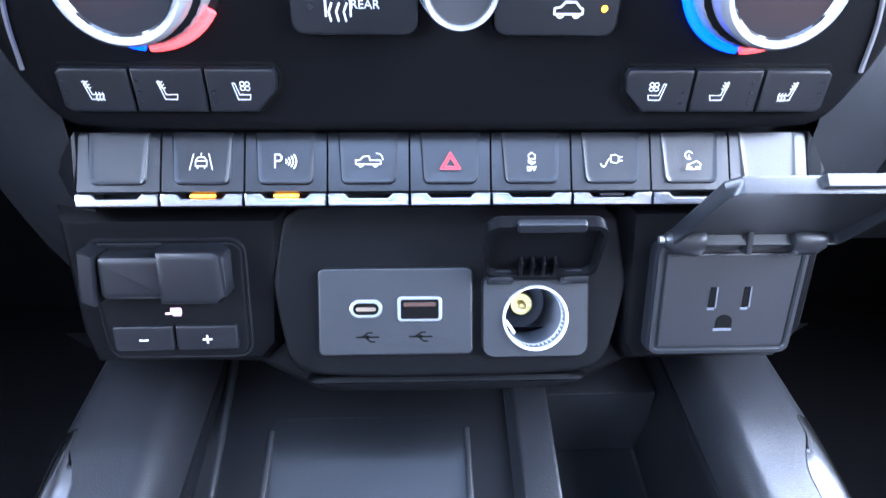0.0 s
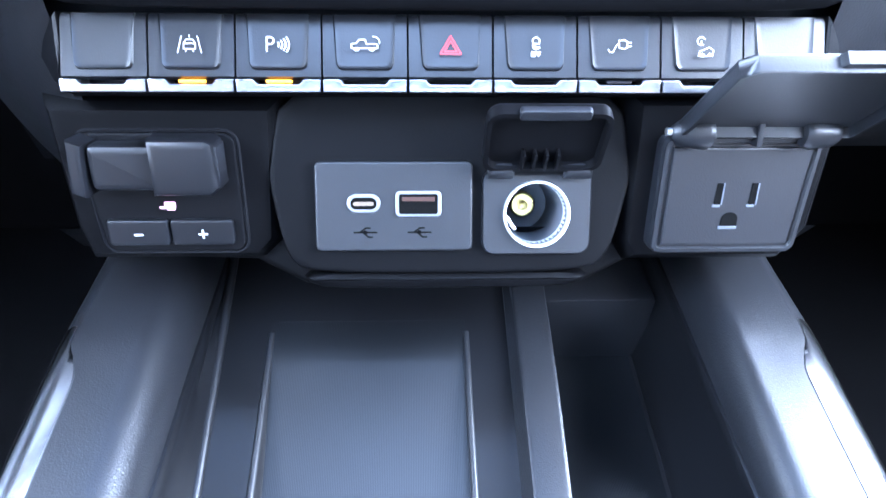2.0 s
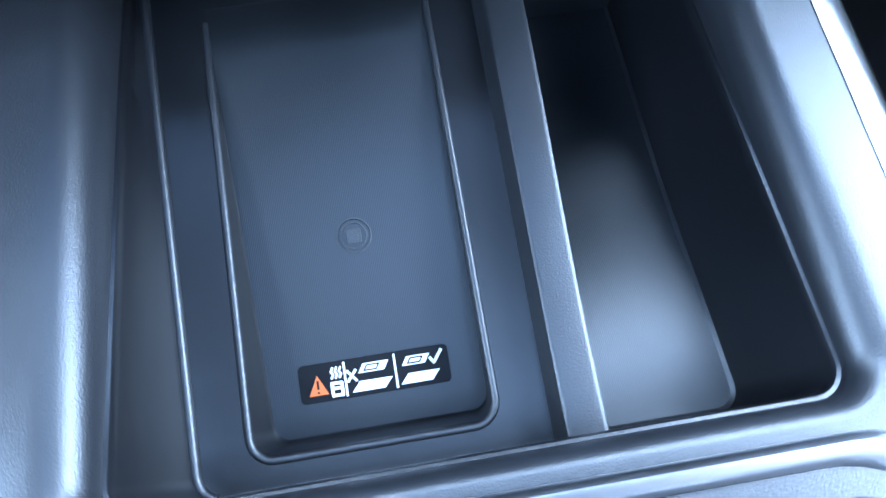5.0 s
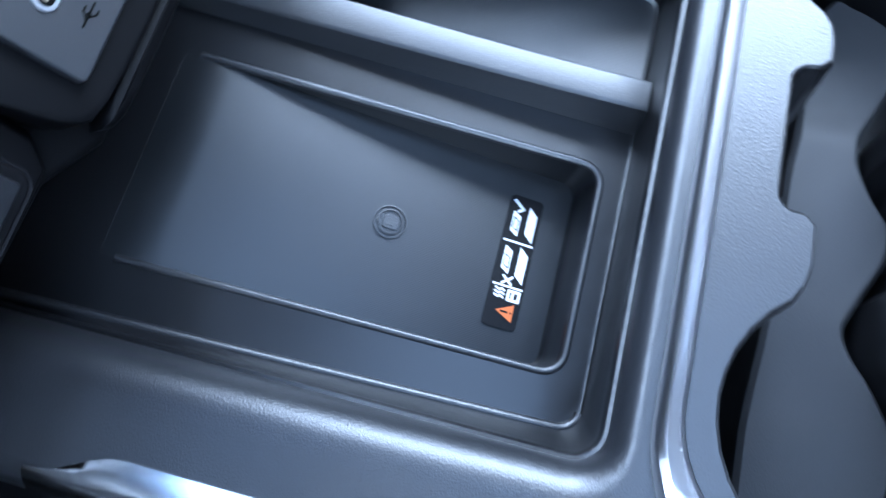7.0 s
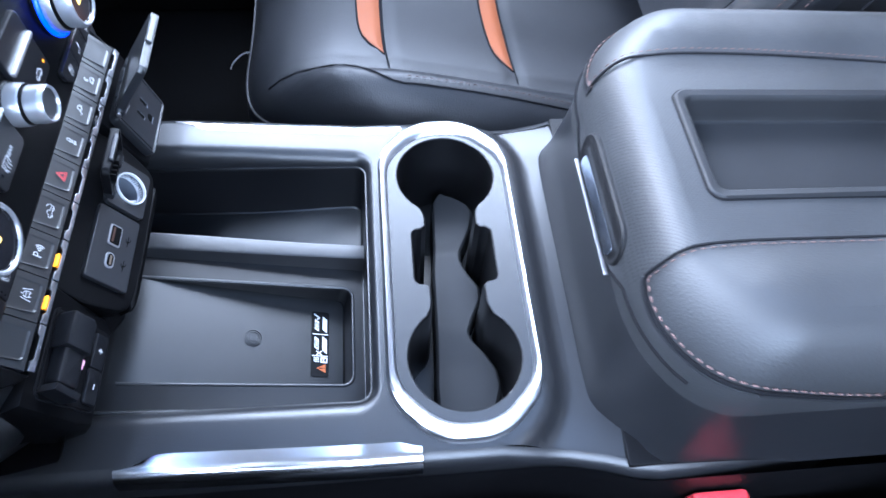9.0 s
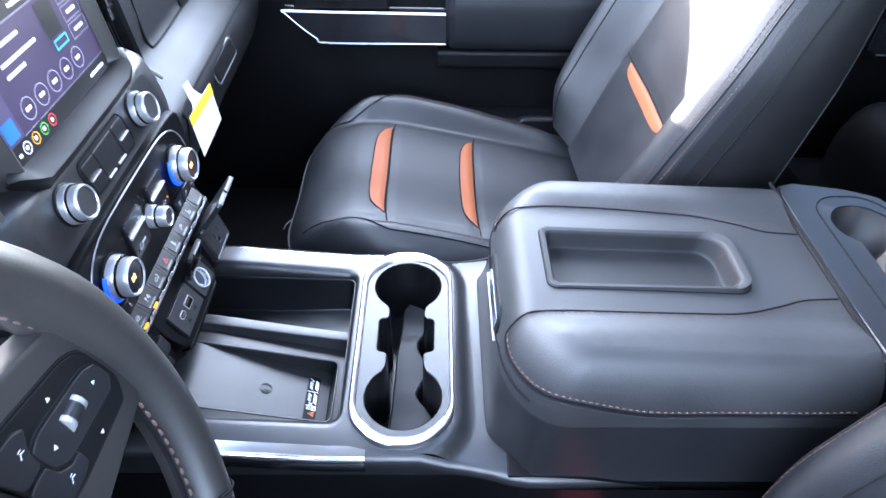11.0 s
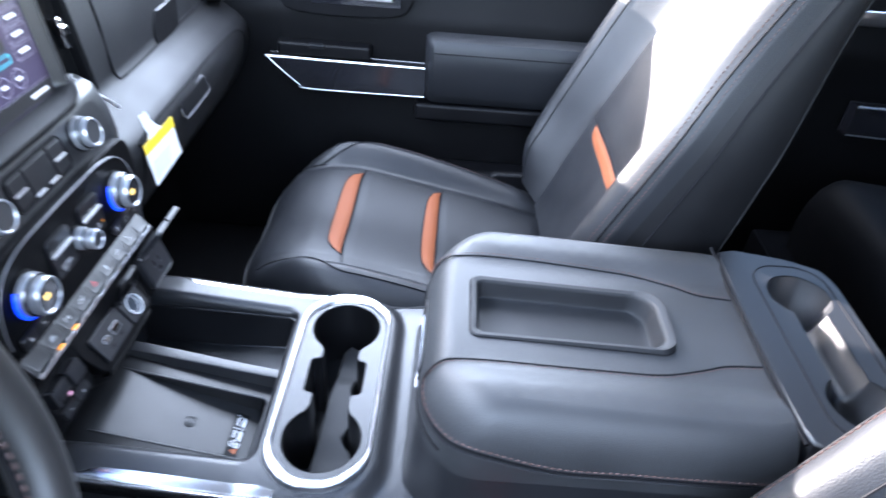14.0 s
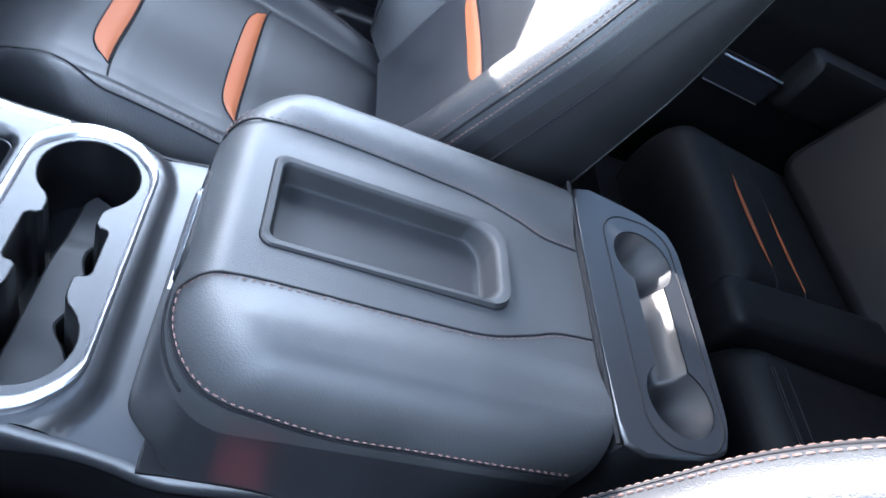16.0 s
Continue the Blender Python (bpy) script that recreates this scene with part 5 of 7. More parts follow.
icon(7, [arc(-0.0012, 0.0022, 0.0016, 30, 300, 8), [(-0.0012, 0.0006), (-0.0012, 0.0022)], [(-0.0024, -0.0036), (0.0032, -0.0036), (0.0036, -0.0014), (0.0020, -0.0002), (0.0002, -0.0010), (-0.0018, -0.0018), (-0.0024, -0.0036)], arc(-0.0008, -0.0034, 0.0008, 0, 180, 5), arc(0.0022, -0.0034, 0.0008, 0, 180, 5)], WHITE, "white hill descent symbol")

# climate panel
GREY_METAL = material("grey metal line", (0.20, 0.20, 0.21), 0.35, 0.5)
HV = frame_of((0, 0.0215, 0.5373), (1, 0, 0), (0, 0.03, 1.0))
hp = [(-0.116, -0.0016), (0.116, -0.0016), (0.1275, 0.0030), (0.1375, 0.022), (0.1440, 0.050), (0.1400, 0.088), (0.120, 0.098), (-0.120, 0.098), (-0.1400, 0.088), (-0.1440, 0.050), (-0.1375, 0.022), (-0.1275, 0.0030)]
climate = dpart("climate_panel", slab(rounded(hp, 2, 0.2), -0.030, 0.0, 0.005), CLIMATE_BLACK, "matt black climate panel", m=HV)
rimline = spline([(-0.131, 0.020, 0.0004), (-0.130, 0.040, 0.0004), (-0.122, 0.066, 0.0004), (-0.105, 0.083, 0.0004), (-0.080, 0.0915, 0.0004), (-0.040, 0.0940, 0.0004), (0.040, 0.0940, 0.0004), (0.080, 0.0915, 0.0004), (0.105, 0.083, 0.0004), (0.122, 0.066, 0.0004), (0.130, 0.040, 0.0004), (0.131, 0.020, 0.0004)], 6)
dpart("panel_edge", tube(rimline, 0.0008, 6), GREY_METAL, "thin grey edge line", climate, HV)
for s in (-1, 1):
    for i in range(3):
        x0 = 0.0542 + i * 0.0223
        x1 = x0 + 0.0218
        pts = [(x0, 0.0074), (x1, 0.0074), (x1, 0.0214), (x0, 0.0214)]
        if i == 2:
            pts = [(x0, 0.0074), (x1 - 0.002, 0.0074), (x1 - 0.0002, 0.0092), (x1, 0.0198), (x1 - 0.0016, 0.0214), (x0, 0.0214)]
        if i == 0:
            pts = [(x0 + 0.0070, 0.0074), (x1, 0.0074), (x1, 0.0214), (x0 + 0.001, 0.0214), (x0, 0.0190), (x0 + 0.0005, 0.0142)]
        pts = [(s * x, y) for x, y in pts]
        key = dpart("seat_heat_key" if i else "seat_fan_key", slab(pts if s > 0 else pts[::-1], -0.004, 0.0034, 0.0012), BUTTON, "dark seat climate key", climate, HV)
        cx = s * ((x0 + x1) / 2 - (0.0028 if i else 0.0005)) if s > 0 else s * ((x0 + x1) / 2)
        seat = [[(-0.0030, 0.0030), (-0.0022, 0.0030), (-0.0010, -0.0012), (0.0028, -0.0012), (0.0024, -0.0030), (-0.0016, -0.0030), (-0.0030, 0.0030)]]
        if i == 0:
            seat += [arc(0.0006 + dx, 0.0012 + dy, 0.0008, 0, 360, 8) for dx, dy in ((-0.0003, 0.0016), (0.0014, 0.0016), (-0.0003, 0), (0.0014, 0))]
        else:
            wave = lambda x, y, q: [(x + q, y + 0.0001), (x + 0.0006 + q, y + 0.0006), (x + 0.0012 + q, y), (x + 0.0020 + q, y + 0.0004)]
            seat += [wave(-0.0034, 0.0032 - 0.0011 * q, 0.0003 * q) for q in range(3)]
            if i == 2:
                seat += [[(x, -0.0004), (x + 0.0004, -0.0014), (x - 0.0001, -0.0022), (x + 0.0003, -0.0034)] for x in (0.0002, 0.0013, 0.0024)]
        seat = [[(-s * x * 0.9 if s > 0 else x * 0.9, y * 0.86) for x, y in ln] for ln in seat]
        dpart("symbol", moved(strokes(seat, 0.00013, 0.0037), Matrix.Translation((cx, 0.0144, 0))), WHITE, "", climate, HV)
        for q in range(3 if i else 2):
            dpart("indicator_dot", moved(lathe([(0, 0.0036), (0.0006, 0.0036)], 8), Matrix.Translation((s * (x0 + x1) / 2 + (-0.0088 if s < 0 else 0.0080), 0.0108 + 0.0034 * q, 0))), GLOSS, "", climate, HV)
    so = [(s * x, y) for x, y in ((0.0605, 0.0062), (0.1198, 0.0062), (0.1214, 0.0078), (0.1218, 0.0206), (0.1202, 0.0226), (0.0552, 0.0226), (0.0531, 0.0192), (0.0537, 0.0138))]
    dpart("key_surround", slab(so if s > 0 else so[::-1], -0.004, 0.0008, 0.0006), HOLE, "", climate, HV)


def knob(name, label, r, h, m, glow=None, parent=None):
    """A two-tier silver rotary knob with a dark face, along z of m."""
    base = dpart(name, lathe([(r * 1.10, 0.0), (r * 1.10, 0.0016), (r * 1.04, 0.0024), (r * 0.90, 0.0024), (r * 0.90, h * 0.3)], 48), PLASTIC_DARK, label, parent, m)
    n = 72
    rings = []
    for q, z in ((0.985, 0.0024), (1.0, h * 0.12), (0.99, h * 0.40), (0.955, h * 0.47)):
        rings.append([(r * (q + (0.010 if i % 2 else 0)) * math.cos(2 * math.pi * i / n), r * (q + (0.010 if i % 2 else 0)) * math.sin(2 * math.pi * i / n), z) for i in range(n)])
    dpart("knob_grip", loft(rings), SILVER, "knurled silver lower tier", base, m)
    dpart("knob_groove", lathe([(r * 0.96, h * 0.46), (r * 0.80, h * 0.48), (r * 0.78, h * 0.56)], 48), PLASTIC_DARK, "", base, m)
    dpart("knob_ring", lathe([(r * 0.80, h * 0.52), (r * 0.88, h * 0.55), (r * 0.89, h * 0.84), (r * 0.86, h * 0.95), (r * 0.82, h), (r * 0.77, h * 0.99), (r * 0.73, h * 0.94)], 48), SILVER, "bright silver upper tier", base, m)
    dpart("knob_face", lathe([(r * 0.74, h * 0.95), (r * 0.70, h * 0.91), (r * 0.30, h * 0.90), (0.0, h * 0.90)], 40), GLOSS if glow else material("grey knob face", (0.035, 0.035, 0.037), 0.35, 0.3), "dark knob face", base, m)
    if glow:
        for mat_, a0, a1 in glow:
            pts = [(r * 1.07 * math.cos(radians(a)), r * 1.07 * math.sin(radians(a)), 0.0034) for a in lin(a0, a1, 24)]
            dpart("light_arc", tube(pts, 0.0016, 8), mat_, "", base, m)
    return base


for s in (-1, 1):
    at = HV @ Matrix.Translation((s * 0.0890, 0.0500, 0.0))
    kb = knob("temperature_knob", "silver temperature knob with blue and red light ring", 0.0205, 0.021, at, [(BLUE_GLOW, 140, 264), (RED_GLOW, 268, 328 if s < 0 else 286)])
    for x0 in (-0.0052, -0.0010):
        dpart("display_bar", slab(rrect(x0, x0 + 0.0032, -0.0026, 0.0026, 0.0006, 3), 0.0188, 0.0192, 0.0001), YELLOW_GLOW, "lit yellow display", kb, at)
knob("fan_knob", "small silver fan knob", 0.0118, 0.022, HV @ Matrix.Translation((0.0005, 0.0475, 0.0)))
for x0, x1 in ((-0.0482, -0.0105), (0.0115, 0.0490)):
    o = rrect(x0, x1, 0.0312, 0.0735, 0.004, 4)
    dpart("climate_key", slab(o, -0.003, 0.0030, 0.0012), BUTTON, "dark climate key block", climate, HV)
    dpart("key_divider", box(x0 + 0.001, x1 - 0.001, 0.0560, 0.0582, 0.002, 0.0050, 0.0006), SATIN, "chrome divider", climate, HV)
dpart("defrost_symbol", moved(strokes([[(-0.0036, -0.0022), (-0.0036, 0.0028), (0.0036, 0.0028), (0.0036, -0.0022)]], 0.0003, 0.0033), Matrix.Translation((-0.0340, 0.0392, 0))), WHITE, "", climate, HV)
for q in range(3):
    part("heat_wave", moved(moved(moved(strokes([[(-0.0022 + 0.0022 * q, -0.0036), (-0.0028 + 0.0022 * q, -0.0010), (-0.0018 + 0.0022 * q, 0.0014)]], 0.0003, 0.0033), Matrix.Translation((-0.0340, 0.0392, 0))), HV), dash_inv), WHITE, climate)
dpart("rear_lettering", lettering("REAR", 0.0036, HV @ Matrix.Translation((-0.0262, 0.0402, 0.0031))), WHITE, "printed word REAR", climate)
dpart("recirculation_symbol", moved(strokes([[(-0.0042, -0.0012), (-0.0042, 0.0004), (-0.0024, 0.0008), (-0.0012, 0.0022), (0.0020, 0.0022), (0.0034, 0.0006), (0.0042, 0.0002), (0.0042, -0.0012), (-0.0042, -0.0012)], arc(-0.0024, -0.0012, 0.0010, 180, 360, 6), arc(0.0024, -0.0012, 0.0010, 180, 360, 6)], 0.0003, 0.0033), Matrix.Translation((0.0336, 0.0392, 0))), WHITE, "", climate, HV)
dpart("indicator_dot", moved(lathe([(0, 0.0034), (0.0010, 0.0034)], 10), Matrix.Translation((0.0442, 0.0396, 0))), AMBER_GLOW, "lit amber dot", climate, HV)
dpart("indicator_dot", moved(lathe([(0, 0.0034), (0.0010, 0.0034)], 10), Matrix.Translation((-0.0420, 0.0396, 0))), GLOSS, "unlit dot", climate, HV)


# ---- seats ----
def seat(name, label, cx, place, set_back=0.0):
    """A front seat: cushion, backrest, bolsters, inlays and seams."""
    ob = thing(name, label, "car seat", place, "front seats")
    inv = Matrix.Translation(-Vector(place) + Vector((0, -set_back, 0)))
    sp = lambda nm, bm, mat, lb="", par=None: part(nm, moved(bm, inv), mat, par or ob, lb, 50)
    W = 0.241

    def cush(u, v, off=0.0):
        y = -0.036 - 0.090 * abs(u) ** 5 * (1 - 0.8 * v) - 0.54 * v + 0.026 * (1 - smooth(0.0, 0.20, v))
        x = cx + u * W * (0.94 + 0.09 * smooth(0.0, 0.25, v) - 0.10 * smooth(0.72, 1.0, v))
        z = 0.352 - 0.21 * max(0.0, -0.13 - y) + 0.012 * smooth(0.1, 0.3, v)
        z += 0.034 * smooth(0.60, 0.80, abs(u)) * smooth(0.0, 0.17, v) * (1 - 0.60 * smooth(0.35, 0.95, v)) - 0.010 * (1 - smooth(0.0, 0.55, abs(u)))
        if abs(u) > 0.74:
            z -= 0.070 * (1 - math.sqrt(max(0, 1 - ((abs(u) - 0.74) / 0.26) ** 2)))
        if v < 0.17:
            z -= 0.105 * (1 - math.sqrt(max(0, 1 - ((0.17 - v) / 0.17) ** 2)))
        # sewn valleys between the panels
        for e in (0.2720, 0.5550):
            z -= 0.0035 * math.exp(-((v - e) / 0.010) ** 2) * (1 - smooth(0.55, 0.62, abs(u)))
        z -= 0.009 * math.exp(-((abs(u) - 0.62) / 0.024) ** 2) * smooth(0.06, 0.18, v)
        return Vector((x, y, z + off))

    us = sorted(set([round(-1 + 0.04 * i, 4) for i in range(51)] + [-0.99, -0.97, 0.97, 0.99, 0.985, -0.985]))
    vs = [0, 0.004, 0.012, 0.025, 0.045, 0.07, 0.1, 0.13] + lin(0.16, 1.0, 46)
    top = surf(cush, us, vs)
    border = [cush(u, 0) for u in us] + [cush(1, v) for v in vs[1:]] + [cush(u, 1) for u in us[::-1][1:]] + [cush(-1, v) for v in vs[::-1][1:-1]]
    skirt = loft([border, [Vector((p.x, p.y, p.z - 0.03)) for p in border], [Vector((cx + (p.x - cx) * 0.97, p.y * 0.99 - 0.004, min(p.z - 0.05, 0.20))) for p in border], [Vector((cx + (p.x - cx) * 0.95, p.y * 0.98 - 0.006, 0.14)) for p in border]])
    cu = sp("cushion", merge(top, skirt), LEATHER, "black leather seat cushion")
    for e, w in ((0.2680, 0.052), (0.5505, 0.046)):
        patch = []
        for k in range(21):
            u = -0.52 + 1.04 * k / 20
            f = (1 - abs(u / 0.52) ** 9) * 0.82 + 0.18 * (1 - abs(u / 0.52) ** 2)
            patch.append([cush(u, e - w * f * q, 0.0014 + 0.001 * math.sin(math.pi * q)) for q in lin(0.0, 1.0, 6)])
        sp("inlay", loft(patch, closed=False), ORANGE, "orange leather inlay", cu)
        edge = [r[0] for r in patch] + [r[-1] for r in patch[::-1]]
        sp("seam", tube([p + Vector((0, 0, -0.0004)) for p in edge], 0.0012, 5, True), SEAM, "", cu)
    for e in (0.2720, 0.5545):
        sp("seam", tube([cush(u, e, 0.0002) for u in lin(-0.62, 0.62, 24)], 0.0013, 5), SEAM, "sewn seam", cu)
    for s in (-1, 1):
        sp("seam", tube([cush(s * (0.62 + 0.05 * smooth(0.2, 0.03, v)), v, 0.0004) for v in lin(0.05, 0.97, 40)], 0.0013, 5), SEAM, "sewn seam", cu)
        ln = [cush(s * (0.83 - 0.19 * smooth(0.26, 0.10, v) - 0.19 * smooth(0.80, 0.95, v)), v, 0.0006) for v in lin(0.10, 0.95, 50)]
        sp("seam", tube(ln, 0.0011, 5), SEAM, "sewn seam", cu)
        sp("stitching", stitches([cush(s * 0.80, v, 0.0010) for v in lin(0.27, 0.78, 30)], 0.005, 0.003, 0.0006), THREAD_DARK, "brown stitching", cu)
    sp("piping", tube([cush(u, 0.010 + 0.06 * abs(u) ** 8, 0.001) for u in lin(-0.985, 0.985, 50)], 0.0022, 6), LEATHER, "piped front edge", cu)
    # backrest: s up along it, u across
    O, T, N = Vector((cx, -0.523, 0.33)), Vector((0, -0.41, 0.91)).normalized(), Vector((0, 0.91, 0.41)).normalized()

    def back(u, s, off=0.0):
        h = 0.622 * s
        w = 0.250 * (1 - 0.15 * smooth(0.26, -0.04, s) - 0.20 * smooth(0.50, 1.0, s))
        n = 0.062 * smooth(0.56, 0.86, abs(u)) * (1 - 0.45 * smooth(0.6, 1.0, s)) * smooth(-0.12, 0.12, s) - 0.004 * (1 - smooth(0, 0.5, abs(u)))
        if abs(u) > 0.82:
            n -= 0.050 * (1 - math.sqrt(max(0, 1 - ((abs(u) - 0.82) / 0.18) ** 2)))
        if s > 0.9:
            n -= 0.05 * (1 - math.sqrt(max(0, 1 - ((s - 0.9) / 0.1) ** 2)))
        for e in (0.303, 0.666):
            n -= 0.003 * math.exp(-((s - e) / 0.008) ** 2) * (1 - smooth(0.50, 0.56, abs(u)))
        n -= 0.005 * math.exp(-((abs(u) - 0.57) / 0.025) ** 2)
        return O + Vector((u * w, 0, 0)) + T * h + N * (n + off)

    ss = lin(-0.02, 0.9, 44) + [0.92, 0.94, 0.96, 0.98, 0.99, 1.0]
    front = surf(back, us, ss)

    def rear(u, s):
        th = 0.165 - 0.085 * smooth(0.05, 0.95, s)
        p = back(u, s)
        flat = O + Vector((u * 0.240 * (1 - 0.20 * smooth(0.55, 1.0, s)), 0, 0)) + T * 0.622 * s
        q = flat + N * (0.03 - th - 0.012 * (1 - u * u))
        return q

    border = lambda f: [f(-1, s) for s in ss] + [f(u, 1) for u in us[1:]] + [f(1, s) for s in ss[::-1][1:]]
    mid = lambda k: [a.lerp(b, k) + Vector((math.copysign(0.010, a.x - cx) * math.sin(math.pi * k), 0, 0)) for a, b in zip(border(back), border(rear))]
    side = loft([mid(k) for k in (0, 0.06, 0.15, 0.35, 0.6, 0.85, 0.96, 1.0)], closed=False)
    bk = sp("backrest", front, LEATHER, "black leather backrest")
    sp("side_panel", side, LEATHER_SIDE, "dark grained vinyl sides", bk)
    sp("back_panel", surf(rear, us[::3], ss), LEATHER_SIDE, "black vinyl back panel", bk)
    for s_ in (-1, 1):
        sd = lambda k, o: [back(s_, s).lerp(rear(s_, s), k) + Vector((s_ * (0.010 * math.sin(math.pi * k) + o), 0, 0)) for s in ss]
        sp("seam", tube(sd(0.16, 0.0003), 0.0016, 5), SEAM, "sewn seam", bk)
        sp("seam", tube([back(s_ * 0.965, s, 0.0006) for s in ss[2:-4]], 0.0016, 5), SEAM, "sewn seam", bk)
        sp("stitching", stitches([back(s_ * 0.945, s, 0.0006) for s in ss[2:-4]], 0.0052, 0.0016, 0.0008), THREAD_DARK, "brown stitching", bk)
        sp("stitching", stitches([back(s_ * 0.982, s, 0.0006) for s in ss[2:-4]], 0.0052, 0.0016, 0.0008), THREAD_DARK, "brown stitching", bk)
        sp("seam", tube(sd(0.985, 0.0005), 0.0014, 5), LEATHER_SIDE, "piped edge", bk)
        sp("seam", tube([back(s_ * 0.57, s, 0.0006) for s in lin(0.0, 0.95, 40)], 0.0013, 5), SEAM, "sewn seam", bk)
        sp("seam", tube([back(s_ * (0.80 - 0.03 * smooth(0, .2, s)), s, 0.0006) for s in lin(0.0, 0.95, 40)], 0.0011, 5), SEAM, "sewn seam", bk)
    for e in (0.303, 0.666):
        sp("seam", tube([back(u, e, 0.0004) for u in lin(-0.56, 0.56, 20)], 0.0012, 5), SEAM, "sewn seam", bk)
    patch = []
    for k in range(21):
        u = -0.50 + 0.92 * k / 20
        f = (1 - abs(k / 10 - 1) ** 9) * 0.82 + 0.18 * (1 - abs(k / 10 - 1) ** 2)
        patch.append([back(u, 0.2995 - 0.0333 * f * q, 0.0014) for q in lin(0, 1, 5)])
    sp("inlay", loft(patch, closed=False), ORANGE, "orange leather inlay", bk)
    sp("head_restraint", moved(slab(rrect(-0.125, 0.125, 0, 0.19, 0.05, 8), -0.05, 0.05, 0.03), frame_of(O + T * 0.672 - N * 0.025, (1, 0, 0), T)), LEATHER, "black leather head restraint", bk)
    for dx in (-0.06, 0.06):
        sp("restraint_post", tube([O + T * 0.587 + Vector((dx, 0, 0)) - N * 0.03, O + T * 0.697 + Vector((dx, 0, 0)) - N * 0.025], 0.006, 10), CHROME, "", bk)
    sp("seat_base", box(cx - 0.21, cx + 0.21, -0.53, -0.13, 0.05, 0.16, 0.01), PLASTIC_DARK, "dark plastic seat base")
    sp("recliner_cover", moved(slab(rrect(-0.07, 0.07, -0.05, 0.05, 0.02), 0, 0.02, 0.006), frame_of((cx + 0.236, -0.50, 0.27), (0, -1, 0), (0, 0, 1))), PLASTIC_DARK, "plastic recliner cover")
    for dx in (-0.17, 0.17):
        sp("seat_rail", box(cx + dx - 0.02, cx + dx + 0.02, -0.62, -0.10, 0.02, 0.055, 0.004), PLASTIC_DARK, "metal seat rail")
    return ob


seat("passenger_seat", "black leather front passenger seat with orange inlays and brown stitching", 0.437, (0.437, -0.35, 0.02))
seat("driver_seat", "black leather driver seat with brown stitching, its backrest in sunlight", -0.445, (-0.445, -0.39, 0.02), 0.045)

# ---- rear bench ----
rear_bench = thing("rear_bench", "black leather rear bench with orange inlays", "car seat", (0, -1.3, 0.02))
rinv = Matrix.Translation((0, 1.3, -0.02))
rp = lambda nm, bm, mat, lb="", par=None: part(nm, moved(bm, rinv), mat, par or rear_bench, lb, 50)


def bench(x0, x1, front):
    def f(u, v, off=0.0):
        x = x0 + (x1 - x0) * u
        y = front - 0.46 * v
        z = 0.415 - 0.05 * v
        e = min(u, 1 - u) * (x1 - x0)
        if e < 0.04:
            z -= 0.05 * (1 - math.sqrt(max(0, 1 - ((0.04 - e) / 0.04) ** 2)))
        if v < 0.16:
            z -= 0.10 * (1 - math.sqrt(max(0, 1 - ((0.16 - v) / 0.16) ** 2)))
            y -= 0.05 * (1 - v / 0.16) ** 2 * 0.4
        return Vector((x, y, z + off))
    us = [0, 0.005, 0.02, 0.05, 0.09] + lin(0.13, 0.87, 15) + [0.91, 0.95, 0.98, 0.995, 1]
    vs = [0, 0.005, 0.015, 0.03, 0.06, 0.1, 0.14] + lin(0.18, 1, 16)
    bd = [f(u, 0) for u in us] + [f(1, v) for v in vs[1:]] + [f(u, 1) for u in us[::-1][1:]] + [f(0, v) for v in vs[::-1][1:-1]]
    return f, merge(surf(f, us, vs), loft([bd, [Vector((p.x, p.y - 0.01, 0.20)) for p in bd]]))


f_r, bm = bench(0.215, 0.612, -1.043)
cu = rp("cushion", bm, REAR_SHADED_LEATHER, "black leather rear cushion")
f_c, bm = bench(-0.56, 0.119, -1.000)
cu2 = rp("cushion", bm, REAR_SHADED_LEATHER, "black leather rear cushion")
rp("middle_cushion", box(0.123, 0.212, -1.43, -1.020, 0.20, 0.424, 0.02, 4), REAR_SHADED_LEATHER, "raised black middle section")
for e, w, a, b in ((0.258, 0.026, 0.144, 0.68), (0.405, 0.020, 0.064, 0.522)):
    patch = []
    for k in range(17):
        u = a + (b - a) * k / 16
        g = math.sin(math.pi * k / 16) ** 0.5
        patch.append([f_r(u, e - w * g * q, 0.0016) for q in lin(0, 1, 4)])
    rp("inlay", loft(patch, closed=False), ORANGE, "orange leather inlay", cu)
    rp("seam", tube([f_r(u, e, 0.0006) for u in lin(0.03, 0.8, 20)], 0.0014, 5), SEAM, "sewn seam", cu)
for off in (0.0, 0.012):
    rp("seam", tube([f_c(0.93 - 0.45 * t, 0.135 + off, 0.0006) for t in lin(0, 1, 16)], 0.0012, 5), SEAM, "sewn seam", cu2)
rp("seam", tube([f_c(u, 0.20, 0.0006) for u in lin(0.05, 0.98, 20)], 0.0012, 5), SEAM, "sewn seam", cu2)
bf = frame_of((0, -1.42, 0.36), (1, 0, 0), (0, -0.28, 0.96))
for x0, x1 in ((-0.66, 0.10), (0.106, 0.61)):
    b_ = rp("backrest", moved(merge(slab(rrect(x0, x1, 0.0, 0.62, 0.05, 6), -0.10, 0.05, 0.03)), bf), REAR_SHADED_LEATHER, "black leather rear backrest")
    rp("back_inset", moved(slab(rrect(x0 + 0.08, x1 - 0.08, 0.08, 0.50, 0.05, 6), 0.04, 0.062, 0.01), bf), REAR_SHADED_LEATHER, "quilted centre panel", b_)
    rp("piping", moved(tube(at_z(rrect(x0 + 0.062, x1 - 0.062, 0.062, 0.518, 0.055, 6), 0.0495), 0.0032, 6, True), bf), LEATHER, "", b_)
    rp("seam", moved(tube(at_z(rrect(x0 + 0.075, x1 - 0.075, 0.075, 0.505, 0.05, 6), 0.051), 0.002, 6, True), bf), SEAM, "", b_)
